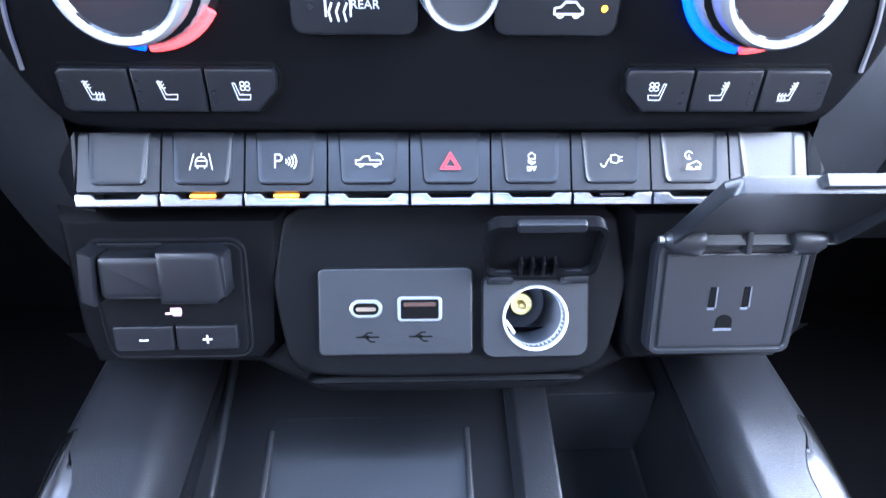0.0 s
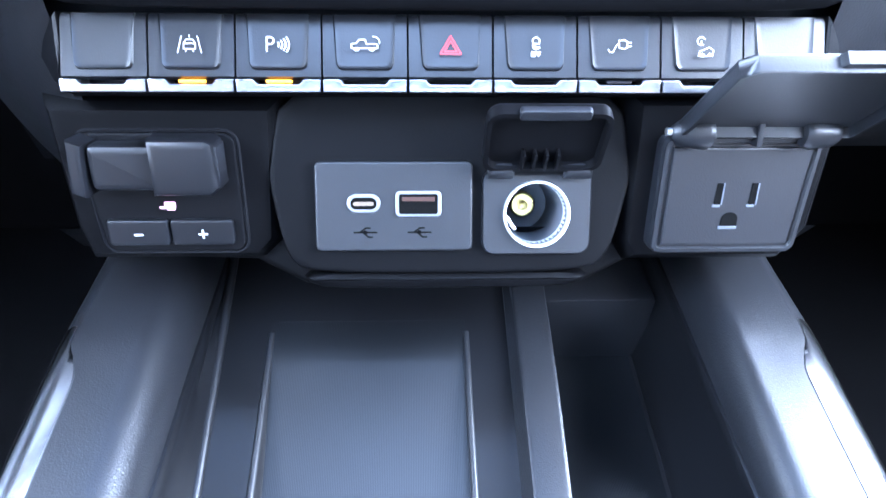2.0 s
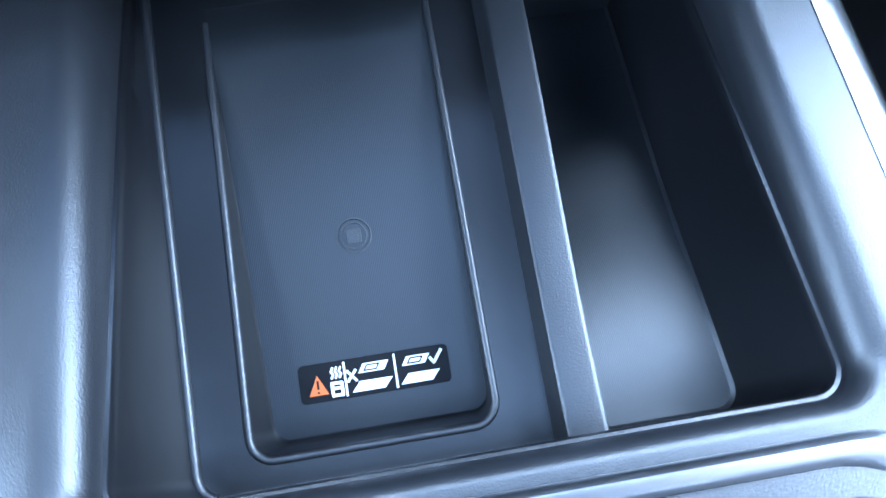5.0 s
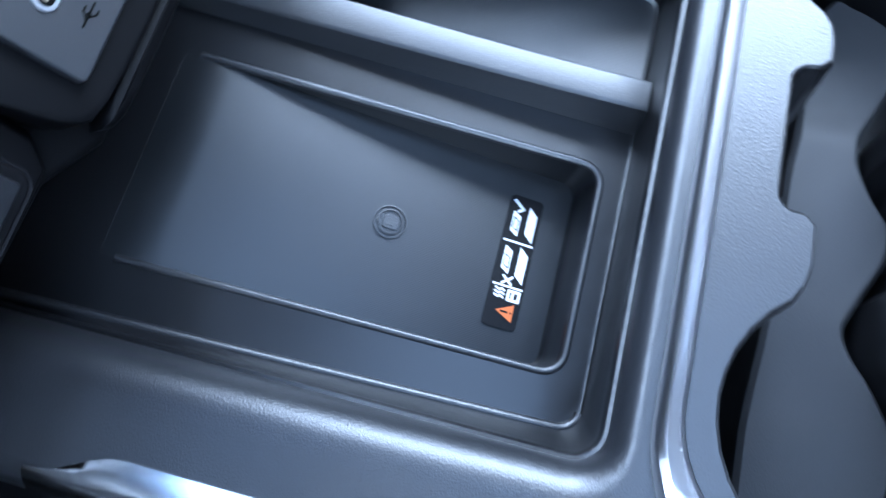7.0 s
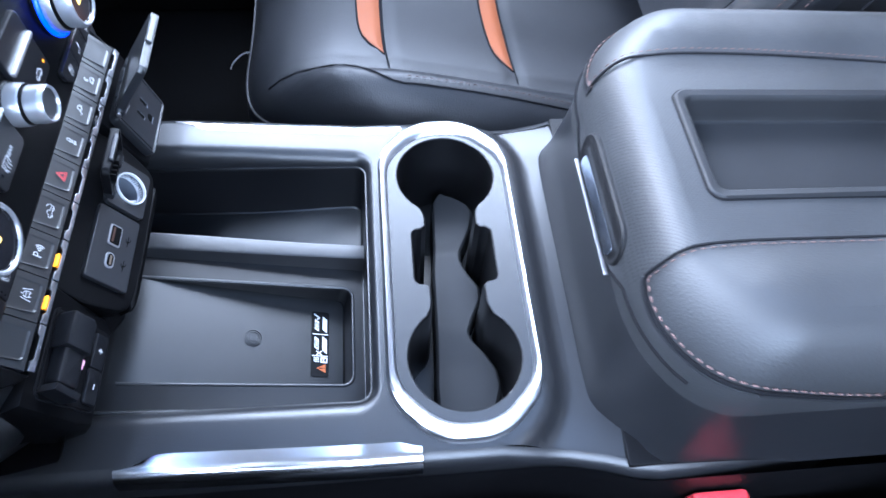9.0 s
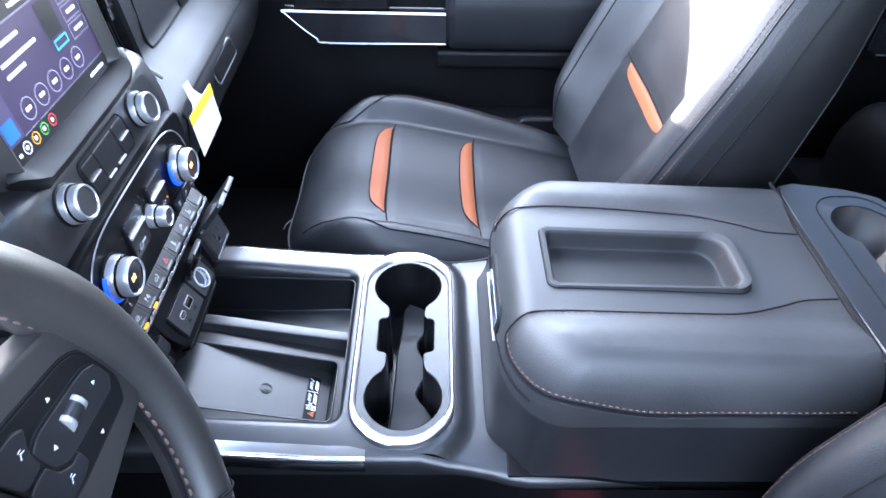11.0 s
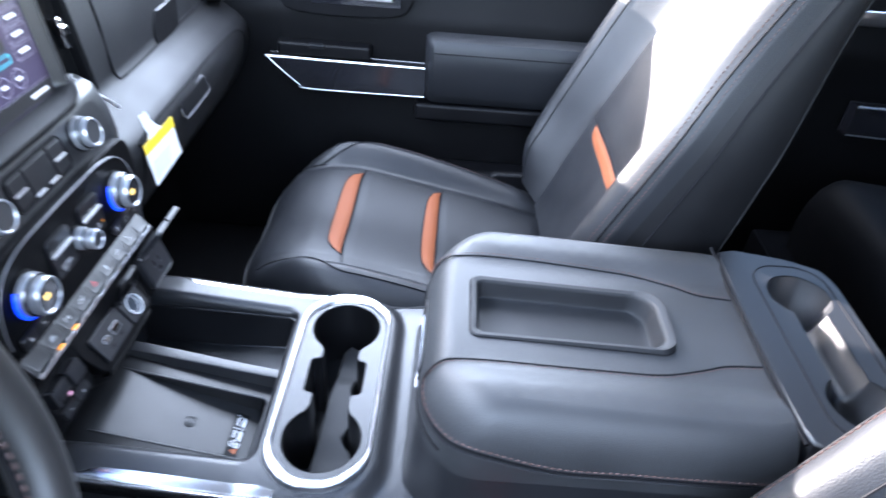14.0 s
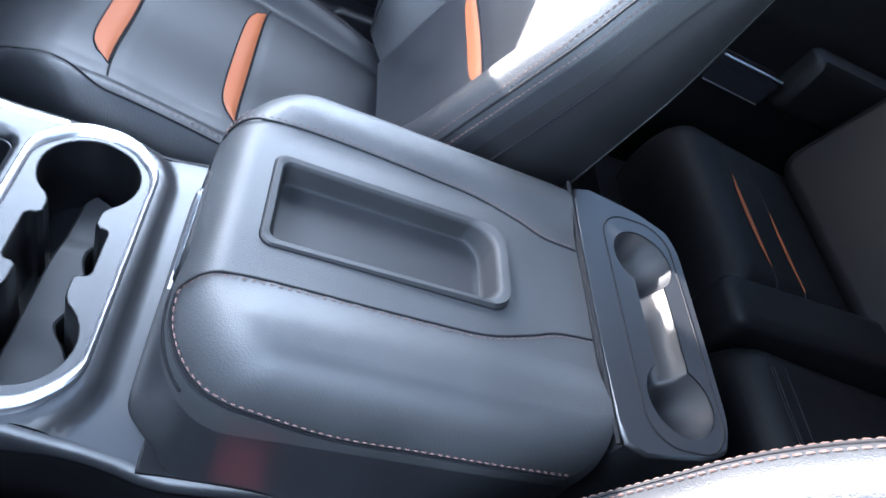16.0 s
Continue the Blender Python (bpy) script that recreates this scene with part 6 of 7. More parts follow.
buckle = solid("seat_belt_buckle", moved(merge(box(-0.012, 0.012, -0.03, 0.03, 0, 0.018, 0.004), box(-0.007, 0.007, 0.022, 0.034, 0.002, 0.016, 0.002)), Matrix.Translation((0.10, -1.37, 0.43))), RED_PRINT, "red rear seat belt buckle on the bench", "belt buckle")

rp("bench_base", box(-0.66, 0.68, -1.44, -1.02, 0.02, 0.22, 0.01), PLASTIC_DARK, "dark bench base")


# ---- upper dashboard ----
def rail(sections):
    """A skin lofted across x: sections of (x, [(y, z), ...])."""
    return loft([[(x, y, z) for y, z in prof] for x, prof in sections], closed=False)


# stack body with rounded flanks, from the climate panel up to the screen hood
stack = []
for z, y, w in ((0.500, 0.050, 0.150), (0.5373, 0.0345, 0.1450), (0.560, 0.0340, 0.1500), (0.600, 0.0340, 0.1540), (0.620, 0.0330, 0.1560), (0.632, 0.0335, 0.1580), (0.640, 0.0350, 0.1600), (0.660, 0.0400, 0.1620), (0.684, 0.0450, 0.1560), (0.692, 0.0520, 0.1500), (0.696, 0.0700, 0.1460), (0.697, 0.1000, 0.1400)):
    wing = smooth(0.59, 0.64, z)
    pts = [(-w - 0.030 - 0.034 * wing, y + 0.10 - 0.035 * wing), (-w - 0.014 - 0.018 * wing, y + 0.035), (-w, y + 0.012), (-w + 0.012, y + 0.003), (-w + 0.03, y)] + [(x, y) for x in lin(-0.11, 0.11, 7)] + [(w - 0.03, y), (w - 0.012, y + 0.003), (w, y + 0.012), (w + 0.014, y + 0.035), (w + 0.030, y + 0.10)]
    stack.append([(x, yy, z) for x, yy in pts])
dpart("console_tower", loft(stack, closed=False), PLASTIC, "matt black centre stack")
RAD = frame_of((0, 0.0385, 0.6500), (1, 0, 0), (0, 0.22, 0.976))
dpart("radio_panel", slab(rrect(-0.134, 0.134, -0.022, 0.034, 0.020, 6), -0.02, 0.0015, 0.005), PLASTIC, "matt black radio panel", m=RAD)
for s in (-1, 1):
    knob("radio_knob", "silver radio knob", 0.0172, 0.018, RAD @ Matrix.Translation((s * 0.0790, 0.0105, 0.001)))
dpart("key_block_gap", tube(at_z(rrect(-0.0480, 0.0480, -0.0095, 0.0265, 0.009, 6), 0.0018), 0.0011, 5, True), SEAM, "", m=RAD)
pad = dpart("radio_keys", slab(rrect(-0.0470, 0.0470, -0.0085, 0.0255, 0.008, 5), 0.0, 0.0030, 0.0012), PLASTIC_DARK, "block of radio keys", m=RAD)
for s in (-1, 1):
    for q in range(2):
        x0, x1 = sorted((s * 0.0215, s * 0.0440))
        dpart("radio_key", slab(rrect(x0, x1, -0.0060 + 0.0150 * q, 0.0078 + 0.0150 * q, 0.002, 4), 0.002, 0.0042, 0.0008), BUTTON, "dark radio key", pad, RAD)
    dpart("key_bar", box(*sorted((s * 0.0245, s * 0.0430)), 0.0066, 0.0082, 0.003, 0.0056, 0.0005), SATIN, "satin silver key edge", pad, RAD)
    dpart("key_bar", box(*sorted((s * 0.004, s * 0.0200)), -0.0064, -0.0046, 0.003, 0.0052, 0.0006), SATIN, "satin silver key edge", pad, RAD)
dpart("home_key", slab(rrect(-0.0195, 0.0195, -0.0060, 0.0228, 0.002, 4), 0.002, 0.0040, 0.0010), BUTTON, "dark wide key", pad, RAD)

# touch screen in its hood
SCREEN_FRAME = material("satin black screen frame", (0.020, 0.019, 0.019), 0.40, bump=0.2, grain_size=1500)
SC = frame_of((0, 0.0590, 0.7545), (1, 0, 0), (0, 0.115, 0.993))
hood = lambda w, lo, hi, r: rrect(-w, w, -lo, hi, r, 6)
dpart("screen_hood", loft([at_z(hood(0.132, 0.074, 0.084, 0.030), -0.060), at_z(hood(0.124, 0.070, 0.080, 0.030), -0.024), at_z(hood(0.111, 0.068, 0.074, 0.026), -0.006), at_z(hood(0.103, 0.066, 0.0700, 0.022), 0.0045), at_z(hood(0.0995, 0.064, 0.0670, 0.019), 0.0062), at_z(hood(0.0970, 0.062, 0.0640, 0.017), 0.0052), at_z(hood(0.0905, 0.053, 0.0560, 0.010), -0.004)]), SCREEN_FRAME, "black screen hood", m=SC)
dpart("screen_surround", slab(rrect(-0.146, 0.130, -0.095, 0.078, 0.020, 6), -0.050, -0.022, 0.006), SCREEN_FRAME, "satin black surround behind the screen hood", m=SC)
ledge = []
for x in (-0.116, -0.114, -0.108, -0.098, -0.085, -0.05, 0.0, 0.05, 0.085, 0.098, 0.108, 0.114, 0.116):
    k = 1 - smooth(0.098, 0.117, abs(x))
    rise = 0.016 * smooth(0.080, 0.116, abs(x))
    ledge.append([(x, -0.063 + rise + (y + 0.063) * (0.15 + 0.85 * k), 0.002 + (z - 0.002) * (0.1 + 0.9 * k)) for y, z in ((-0.076, -0.020), (-0.077, -0.006), (-0.075, 0.006), (-0.070, 0.0125), (-0.064, 0.0140), (-0.057, 0.008), (-0.052, -0.003))])
dpart("screen_shelf", loft(ledge, closed=False), SOFT, "padded ledge below the screen", m=SC)
SCREEN = glowing("lit screen", (0.030, 0.019, 0.046), 0.34)
SCREEN.node_tree.nodes["Principled BSDF"].inputs["Roughness"].default_value = 0.15
screen = dpart("touch_screen", slab(rrect(-0.0900, 0.0900, -0.0525, 0.0555, 0.006, 5), -0.008, -0.0035, 0.001), SCREEN, "lit touch screen with purple radio menu", m=SC)
lit = {n: glowing("screen " + n, c, e) for n, c, e in (("white", (0.85, 0.85, 0.9), 0.9), ("blue", (0.015, 0.11, 0.55), 0.75), ("black", (0.005, 0.005, 0.006), 0.0), ("grey", (0.35, 0.33, 0.42), 0.5), ("red", (0.7, 0.06, 0.06), 0.8), ("green", (0.1, 0.5, 0.1), 0.6), ("orange", (0.8, 0.35, 0.03), 0.8), ("teal", (0.03, 0.45, 0.55), 0.8), ("dim", (0.05, 0.04, 0.08), 0.6))}


def show(kind, shape, z=-0.0030):
    dpart("screen_" + {"white": "writing", "grey": "line"}.get(kind, "tile"), shape, lit[kind], "", screen, SC @ Matrix.Translation((0, 0, z)))


def flat(x0, x1, y0, y1):
    return plate([(x0, y0), (x1, y0), (x1, y1), (x0, y1)], [], 0)


show("black", flat(-0.088, 0.088, 0.0385, 0.0535), -0.0032)
show("black", flat(-0.088, 0.088, -0.0510, -0.0360), -0.0032)
show("dim", flat(-0.088, -0.066, -0.0355, 0.0380), -0.0032)
show("blue", flat(-0.086, -0.058, 0.0375, 0.0505))
show("blue", flat(-0.0865, -0.070, -0.0330, -0.0170))
show("black", flat(0.022, 0.046, 0.0040, 0.0340))
for q in range(3):
    show("grey", merge(*[flat(*b) for b in ((0.055, 0.085, 0.0335 - 0.0155 * q, 0.0340 - 0.0155 * q), (0.055, 0.085, 0.0210 - 0.0155 * q, 0.0215 - 0.0155 * q), (0.055, 0.0555, 0.0210 - 0.0155 * q, 0.0340 - 0.0155 * q), (0.0845, 0.085, 0.0210 - 0.0155 * q, 0.0340 - 0.0155 * q))]))
    show("white", flat(0.062, 0.078, 0.0262 - 0.0155 * q, 0.0288 - 0.0155 * q))
show("grey", flat(-0.066, 0.088, 0.0378, 0.0383))
show("grey", flat(-0.066, 0.088, -0.0360, -0.0356))
for x0, x1, y in ((-0.080, -0.064, 0.0430), (-0.048, -0.028, 0.0430), (-0.008, 0.014, 0.0430), (0.030, 0.052, 0.0430), (0.060, 0.080, 0.0430), (-0.045, -0.012, 0.0250), (-0.050, 0.004, 0.0120), (-0.050, -0.022, 0.0030), (-0.083, -0.072, 0.0180), (-0.083, -0.074, 0.0010), (0.052, 0.080, -0.0455), (-0.084, -0.080, -0.0455)):
    show("white", flat(x0, x1, y, y + 0.0026))
show("teal", merge(flat(0.026, 0.046, -0.0070, -0.0058), flat(0.026, 0.046, 0.0000, 0.0012), flat(0.025, 0.0262, -0.0070, 0.0012), flat(0.0458, 0.047, -0.0070, 0.0012)))
for q in range(5):
    show("grey", moved(lathe([(0.0092, 0), (0.0085, 0)], 24), Matrix.Translation((-0.046 + 0.0232 * q, -0.0225, 0))))
    show("white", flat(-0.050 + 0.0232 * q, -0.042 + 0.0232 * q, -0.0240, -0.0212))
for q, kind in enumerate(("white", "orange", "green", "red")):
    show(kind, moved(lathe([(0.0052, 0), (0.0044, 0)], 20), Matrix.Translation((-0.071 + 0.0145 * q, -0.0435, 0.0002))))
    show("white", flat(-0.0728 + 0.0145 * q, -0.0692 + 0.0145 * q, -0.0450, -0.0420))

# tall vents beside the screen
VENT_METAL = material("smoked satin metal", (0.36, 0.35, 0.34), 0.34, 1.0, vary=0.08, bump=0.05, grain_size=2500)
for s in (-1, 1):
    wide = 0.062 if s < 0 else 0.036
    c = 0.142 + wide / 2 if s < 0 else 0.152
    VF = frame_of((s * c, 0.066 if s < 0 else 0.076, 0.742), (1, 0, 0), (0, 0.115, 0.993))
    o = rrect(-wide / 2, wide / 2, -0.085, 0.070, 0.014, 6)
    vent = dpart("air_vent", loft([at_z(inset(o, -0.010), -0.03), at_z(inset(o, -0.010), 0.002), at_z(inset(o, -0.004), 0.006), at_z(o, 0.003), at_z(inset(o, 0.004), -0.030)], False, True), PLASTIC_DARK, "black vertical air vent", m=VF)
    if s < 0:
        dpart("vent_trim", loft([at_z(inset(o, -0.0105), 0.001), at_z(inset(o, -0.0095), 0.0065), at_z(inset(o, -0.0070), 0.0085), at_z(inset(o, -0.0020), 0.0060), at_z(inset(o, 0.0005), 0.0010)]), VENT_METAL, "satin silver vent surround", vent, VF)
    for q in range(4):
        dpart("vent_vane", moved(box(-0.0010, 0.0010, -0.076, 0.062, -0.022, -0.004, 0.0004), Matrix.Translation((-wide / 2 + wide * (q + 1) / 5, 0, 0)) @ Matrix.Rotation(0.25 * s, 4, "Y")), PLASTIC_DARK, "", vent, VF)
    dpart("vent_tab", merge(box(-0.0045, 0.0045, -0.020, 0.012, -0.004, 0.006, 0.002), box(-0.006, 0.006, -0.006, 0.004, 0.004, 0.009, 0.002)), CHROME, "chrome vent tab", vent, VF)

dpart("vent_lip", tube(spline([(0.137, 0.0655, 0.6940), (0.160, 0.0640, 0.6720), (0.188, 0.0625, 0.6480), (0.208, 0.0630, 0.6300)], 5), 0.0022, 8), SATIN, "satin silver lip below the narrow vent")
# passenger side: upper glove box, padded ledge, lower glove box
right_top = [(0.80, 0.815), (0.60, 0.825), (0.45, 0.830), (0.30, 0.832), (0.21, 0.826), (0.165, 0.814), (0.148, 0.798), (0.140, 0.780)]
right_low = [(0.140, 0.780), (0.134, 0.745), (0.126, 0.700), (0.121, 0.660), (0.121, 0.628), (0.116, 0.612), (0.100, 0.600), (0.075, 0.585), (0.062, 0.572), (0.057, 0.555), (0.060, 0.530), (0.068, 0.500), (0.080, 0.470), (0.100, 0.440), (0.140, 0.420), (0.30, 0.40), (0.50, 0.42)]
bow = lambda x: 0.030 * ((x - 0.18) / 0.65) ** 2
for prof, nm, lb in ((right_top, "dash_top", "soft dark dash top"), (right_low, "dash_face", "black passenger dash with two glove boxes")):
    dpart(nm, rail([(x, [(y + bow(x), z - 0.02 * smooth(0.4, 0.84, x)) for y, z in prof]) for x in lin(0.185, 0.84, 14)]), DASH_FACE if nm == "dash_face" else DASH, lb)


def face_at(x, z):
    """A place on the passenger dash face."""
    zz = z + 0.02 * smooth(0.4, 0.84, x)
    for (y0, z0), (y1, z1) in zip(right_low, right_low[1:]):
        if z1 <= zz <= z0:
            return Vector((x, y0 + (y1 - y0) * (z0 - zz) / (z0 - z1) + bow(x), z))
    return Vector((x, 0.06, z))


gl = [face_at(x, z) for x, z in ((0.322, 0.690), (0.320, 0.640), (0.324, 0.618), (0.345, 0.612), (0.44, 0.612), (0.60, 0.610), (0.70, 0.608), (0.742, 0.612), (0.752, 0.63), (0.752, 0.68), (0.742, 0.712), (0.70, 0.720), (0.55, 0.728), (0.42, 0.732), (0.345, 0.734), (0.326, 0.725), (0.322, 0.690))]
dpart("glove_box_gap", tube([p + Vector((0, -0.0006, 0)) for p in spline(gl, 5)], 0.0018, 6), SEAM, "gap round the upper glove box")
gl = [face_at(x, z) for x, z in ((0.232, 0.470), (0.228, 0.540), (0.232, 0.560), (0.250, 0.571), (0.45, 0.572), (0.60, 0.566), (0.72, 0.556), (0.765, 0.53), (0.775, 0.49), (0.775, 0.45))]
dpart("glove_box_gap", tube([p + Vector((0, -0.0006, 0)) for p in spline(gl, 5)], 0.0018, 6), SEAM, "gap round the lower glove box")
hb = frame_of(face_at(0.525, 0.634) + Vector((0, -0.001, 0)), (1, 0.04, 0), (0, 0.12, 0.99))
dpart("glove_box_button", slab(rounded([(-0.060, -0.024), (0.044, -0.024), (0.060, 0.022), (-0.038, 0.022)], 2, 0.12), -0.004, 0.0030, 0.0015), PLASTIC_DARK, "recessed upper glove box pull", m=hb)
dpart("button_gap", tube(at_z(rounded([(-0.061, -0.025), (0.045, -0.025), (0.061, 0.023), (-0.039, 0.023)], 2, 0.12), 0.0012), 0.0014, 5, True), SEAM, "", m=hb)
dpart("button_edge", tube([(-0.030, 0.0212, 0.0030), (0.054, 0.0212, 0.0030)], 0.0010, 6), GREY_METAL, "thin bright edge", m=hb)
lh = frame_of(face_at(0.43, 0.548), (1, 0.02, 0), (0, 0.3, 0.95))
dpart("glove_box_handle", slab(rrect(-0.055, 0.055, -0.012, 0.012, 0.006, 5), -0.004, 0.004, 0.0015), PLASTIC_DARK, "lower glove box handle", m=lh)
dpart("handle_edge", tube(at_z(rrect(-0.057, 0.057, -0.014, 0.014, 0.007, 5), 0.0016), 0.0010, 5, True), GREY_METAL, "thin grey edge of the handle", m=lh)
ve = frame_of((0.775, 0.135, 0.640), (1, 0.10, 0), (0, 0.15, 0.99))
endv = dpart("round_vent", lathe([(0.048, -0.02), (0.048, 0.004), (0.044, 0.008), (0.039, 0.006), (0.037, -0.02), (0.0, -0.022)], 36), PLASTIC_DARK, "dark end air vent", m=ve)
dpart("vent_trim", moved(lathe([(0.0445, 0.006), (0.0465, 0.010), (0.0435, 0.0115), (0.0405, 0.008)], 36), Matrix.Identity(4)), SATIN, "satin silver vent ring", endv, ve)
for q in range(3):
    dpart("vent_vane", box(-0.034, 0.034, -0.020 + 0.018 * q, -0.017 + 0.018 * q, -0.012, 0.002, 0.0005), PLASTIC_DARK, "", endv, ve)

# centre top and driver side
dpart("dash_top", rail([(x, [(0.80, 0.815), (0.60, 0.830), (0.40, 0.836), (0.22, 0.842), (0.15, 0.844), (0.105, 0.841), (0.085, 0.832)]) for x in lin(-0.22, 0.185, 8)]), DASH, "soft dark dash top")
dpart("cluster_hood", rail([(x, [(0.80, 0.815), (0.60, 0.835), (0.35, 0.850), (0.18, 0.868 - 0.5 * (x + 0.45) ** 2), (0.09, 0.862 - 0.5 * (x + 0.45) ** 2), (0.075, 0.848 - 0.5 * (x + 0.45) ** 2), (0.14, 0.825), (0.17, 0.74), (0.10, 0.72), (0.085, 0.66), (0.10, 0.50), (0.30, 0.42)]) for x in lin(-0.84, -0.205, 14)]), DASH, "black driver side dash with cluster hood")
dpart("stack_flank", rail([(x, [(0.10, 0.845), (0.09, 0.80), (0.095, 0.70), (0.095, 0.60), (0.10, 0.50), (0.12, 0.42)]) for x in (0.12, 0.185, 0.20)]), PLASTIC_DARK, "")
dpart("stack_flank", rail([(x, [(0.10, 0.845), (0.09, 0.80), (0.090, 0.70), (0.090, 0.60), (0.10, 0.50), (0.12, 0.42)]) for x in (-0.12, -0.185, -0.21)]), PLASTIC_DARK, "")
dpart("stack_core", box(-0.15, 0.15, 0.09, 0.55, 0.36, 0.84, 0.004), PLASTIC_DARK, "")
dpart("stack_base", rail([(x, [(0.02, 0.452), (0.03, 0.435), (0.07, 0.415), (0.12, 0.40)]) for x in lin(-0.150, 0.150, 9)]), PLASTIC_DARK, "dark underside of the stack")
for s in (-1, 1):
    rows = []
    for z in lin(0.425, 0.615, 16):
        k, m, low_ = smooth(0.41, 0.53, z), smooth(0.54, 0.61, z), 0.022 * smooth(0.47, 0.425, z)
        sides = ((0.122 + 0.006 * k, 0.0285), (0.133 + 0.012 * k, 0.033), (0.143 + 0.032 * k, 0.047), (0.151 + 0.048 * k, 0.074), (0.158 + 0.070 * k, 0.125))
        tower = ((0.132, 0.033), (0.147, 0.040), (0.160, 0.054), (0.176, 0.085), (0.196, 0.150))
        rows.append([(s * (a * (1 - m) + c * m), (b + low_) * (1 - m) + d * m, z) for (a, b), (c, d) in zip(sides, tower)])
    dpart("stack_flank", loft(rows, closed=False), PLASTIC, "curved side of the stack")

# paper tag hanging at the glove box
tag = thing("paper_tag", "white and yellow paper tag hanging from the glove box", "paper tag", (0.27, 0.06, 0.58))
tinv = Matrix.Translation((-0.27, -0.06, -0.58))
TG = frame_of((0.245, 0.0395, 0.550), (1, -0.02, 0), (0.02, 0.03, 1))


def paper_shape(pts, z=0.0):
    return loft([at_z(pts, z), at_z(pts, z + 0.0004)], True, True)


part("paper", moved(moved(paper_shape([(-0.043, 0.030), (-0.034, -0.033), (0.052, -0.027), (0.0445, 0.031)]), TG), tinv), WHITE, tag, "white printed paper")
part("yellow_band", moved(moved(paper_shape([(-0.0435, 0.0305), (-0.0415, 0.016), (0.0470, 0.0156), (0.0450, 0.0315)], 0.0007), TG), tinv), YELLOW_PRINT, tag, "yellow warning band")
part("loop", moved(moved(paper_shape([(-0.028, 0.030), (0.016, 0.030), (0.004, 0.038), (-0.010, 0.052), (-0.017, 0.0666), (-0.0345, 0.068), (-0.029, 0.050), (-0.024, 0.038)], 0.0003), TG), tinv), WHITE, tag, "white hanging loop")
for q in range(6):
    part("text_line", moved(moved(flat(-0.030, 0.026 - 0.002 * q, -0.001 - 0.0045 * q, 0.0006 - 0.0045 * q), TG @ Matrix.Translation((0, 0, 0.0008)) @ Matrix.Rotation(0.02, 4, "Z")), tinv), GREY_PRINT, tag)

# ---- steering wheel ----
WC = Vector((-0.4635, -0.096, 0.709))
WH = frame_of(WC, (1, 0, 0), (0, math.sin(radians(16.5)), math.cos(radians(16.5))))
wheel = thing("steering_wheel", "black leather steering wheel with silver accents and brown stitching", "steering wheel", tuple(WC))
winv = Matrix.Translation(-WC)
wp = lambda nm, bm, mat, lb="", par=None: part(nm, moved(moved(bm, WH), winv), mat, par or wheel, lb)
n = 96
rings = []
for i in range(n + 1):
    a = 2 * math.pi * i / n
    fat = 0.0165 + 0.0025 * math.exp(-((math.sin(a) - 0.35) / 0.25) ** 2)
    rings.append([((0.182 + fat * 0.95 * math.cos(b)) * math.cos(a), (0.182 + fat * 0.95 * math.cos(b)) * math.sin(a), fat * math.sin(b) * 1.05) for b in [2 * math.pi * j / 16 for j in range(16)]])
WHEEL_LEATHER = material("smooth wheel leather", (0.012, 0.0115, 0.0115), 0.42, bump=0.12, grain_size=900, pattern="cells")
rim_ob = wp("rim", loft(rings), WHEEL_LEATHER, "black leather rim")
wp("stitching", stitches([Vector(((0.1655) * math.cos(a), 0.1655 * math.sin(a), 0.004)) for a in lin(0.25, 2 * math.pi + 0.05, 160)], 0.005, 0.0022, 0.0011), THREAD_DARK, "brown cross stitching", rim_ob)
wp("seam", tube([Vector((0.1660 * math.cos(a), 0.1660 * math.sin(a), 0.000)) for a in lin(0.25, 2 * math.pi + 0.05, 120)], 0.0016, 5), SEAM, "", rim_ob)
for a in (radians(-32), radians(212)):
    wp("seam", tube([((0.182 + 0.0176 * math.cos(b)) * math.cos(a), (0.182 + 0.0176 * math.cos(b)) * math.sin(a), 0.0182 * math.sin(b)) for b in [2 * math.pi * j / 20 for j in range(20)]], 0.0008, 5, True), SEAM, "", rim_ob)
hub_o = rounded([(0.072, 0.066), (0.056, 0.080), (-0.056, 0.080), (-0.072, 0.066), (-0.086, 0.0), (-0.082, -0.060), (-0.055, -0.085), (0.055, -0.085), (0.082, -0.060), (0.086, 0.0)], 2)
hub = wp("hub", moved(slab(hub_o, -0.05, 0.026, 0.012), Matrix.Translation((0.0, 0.0, 0))), WHEEL_LEATHER, "black padded hub")
wp("hub_ring", moved(slab(rounded([(0.078, 0.070), (0.062, 0.086), (-0.062, 0.086), (-0.078, 0.070), (-0.094, 0.0), (-0.090, -0.064), (-0.060, -0.092), (0.060, -0.092), (0.090, -0.064), (0.094, 0.0)], 2), -0.05, 0.014, 0.005), Matrix.Identity(4)), PLASTIC_DARK, "black hub surround")
em = rrect(-0.044, 0.044, -0.018, 0.022, 0.012, 6)
wp("emblem", moved(loft([at_z(em, 0.026), at_z(inset(em, 0.001), 0.030), at_z(inset(em, 0.006), 0.030), at_z(inset(em, 0.007), 0.026)]), Matrix.Translation((0.022, 0.020, 0))), SATIN, "plain satin silver emblem frame", hub)
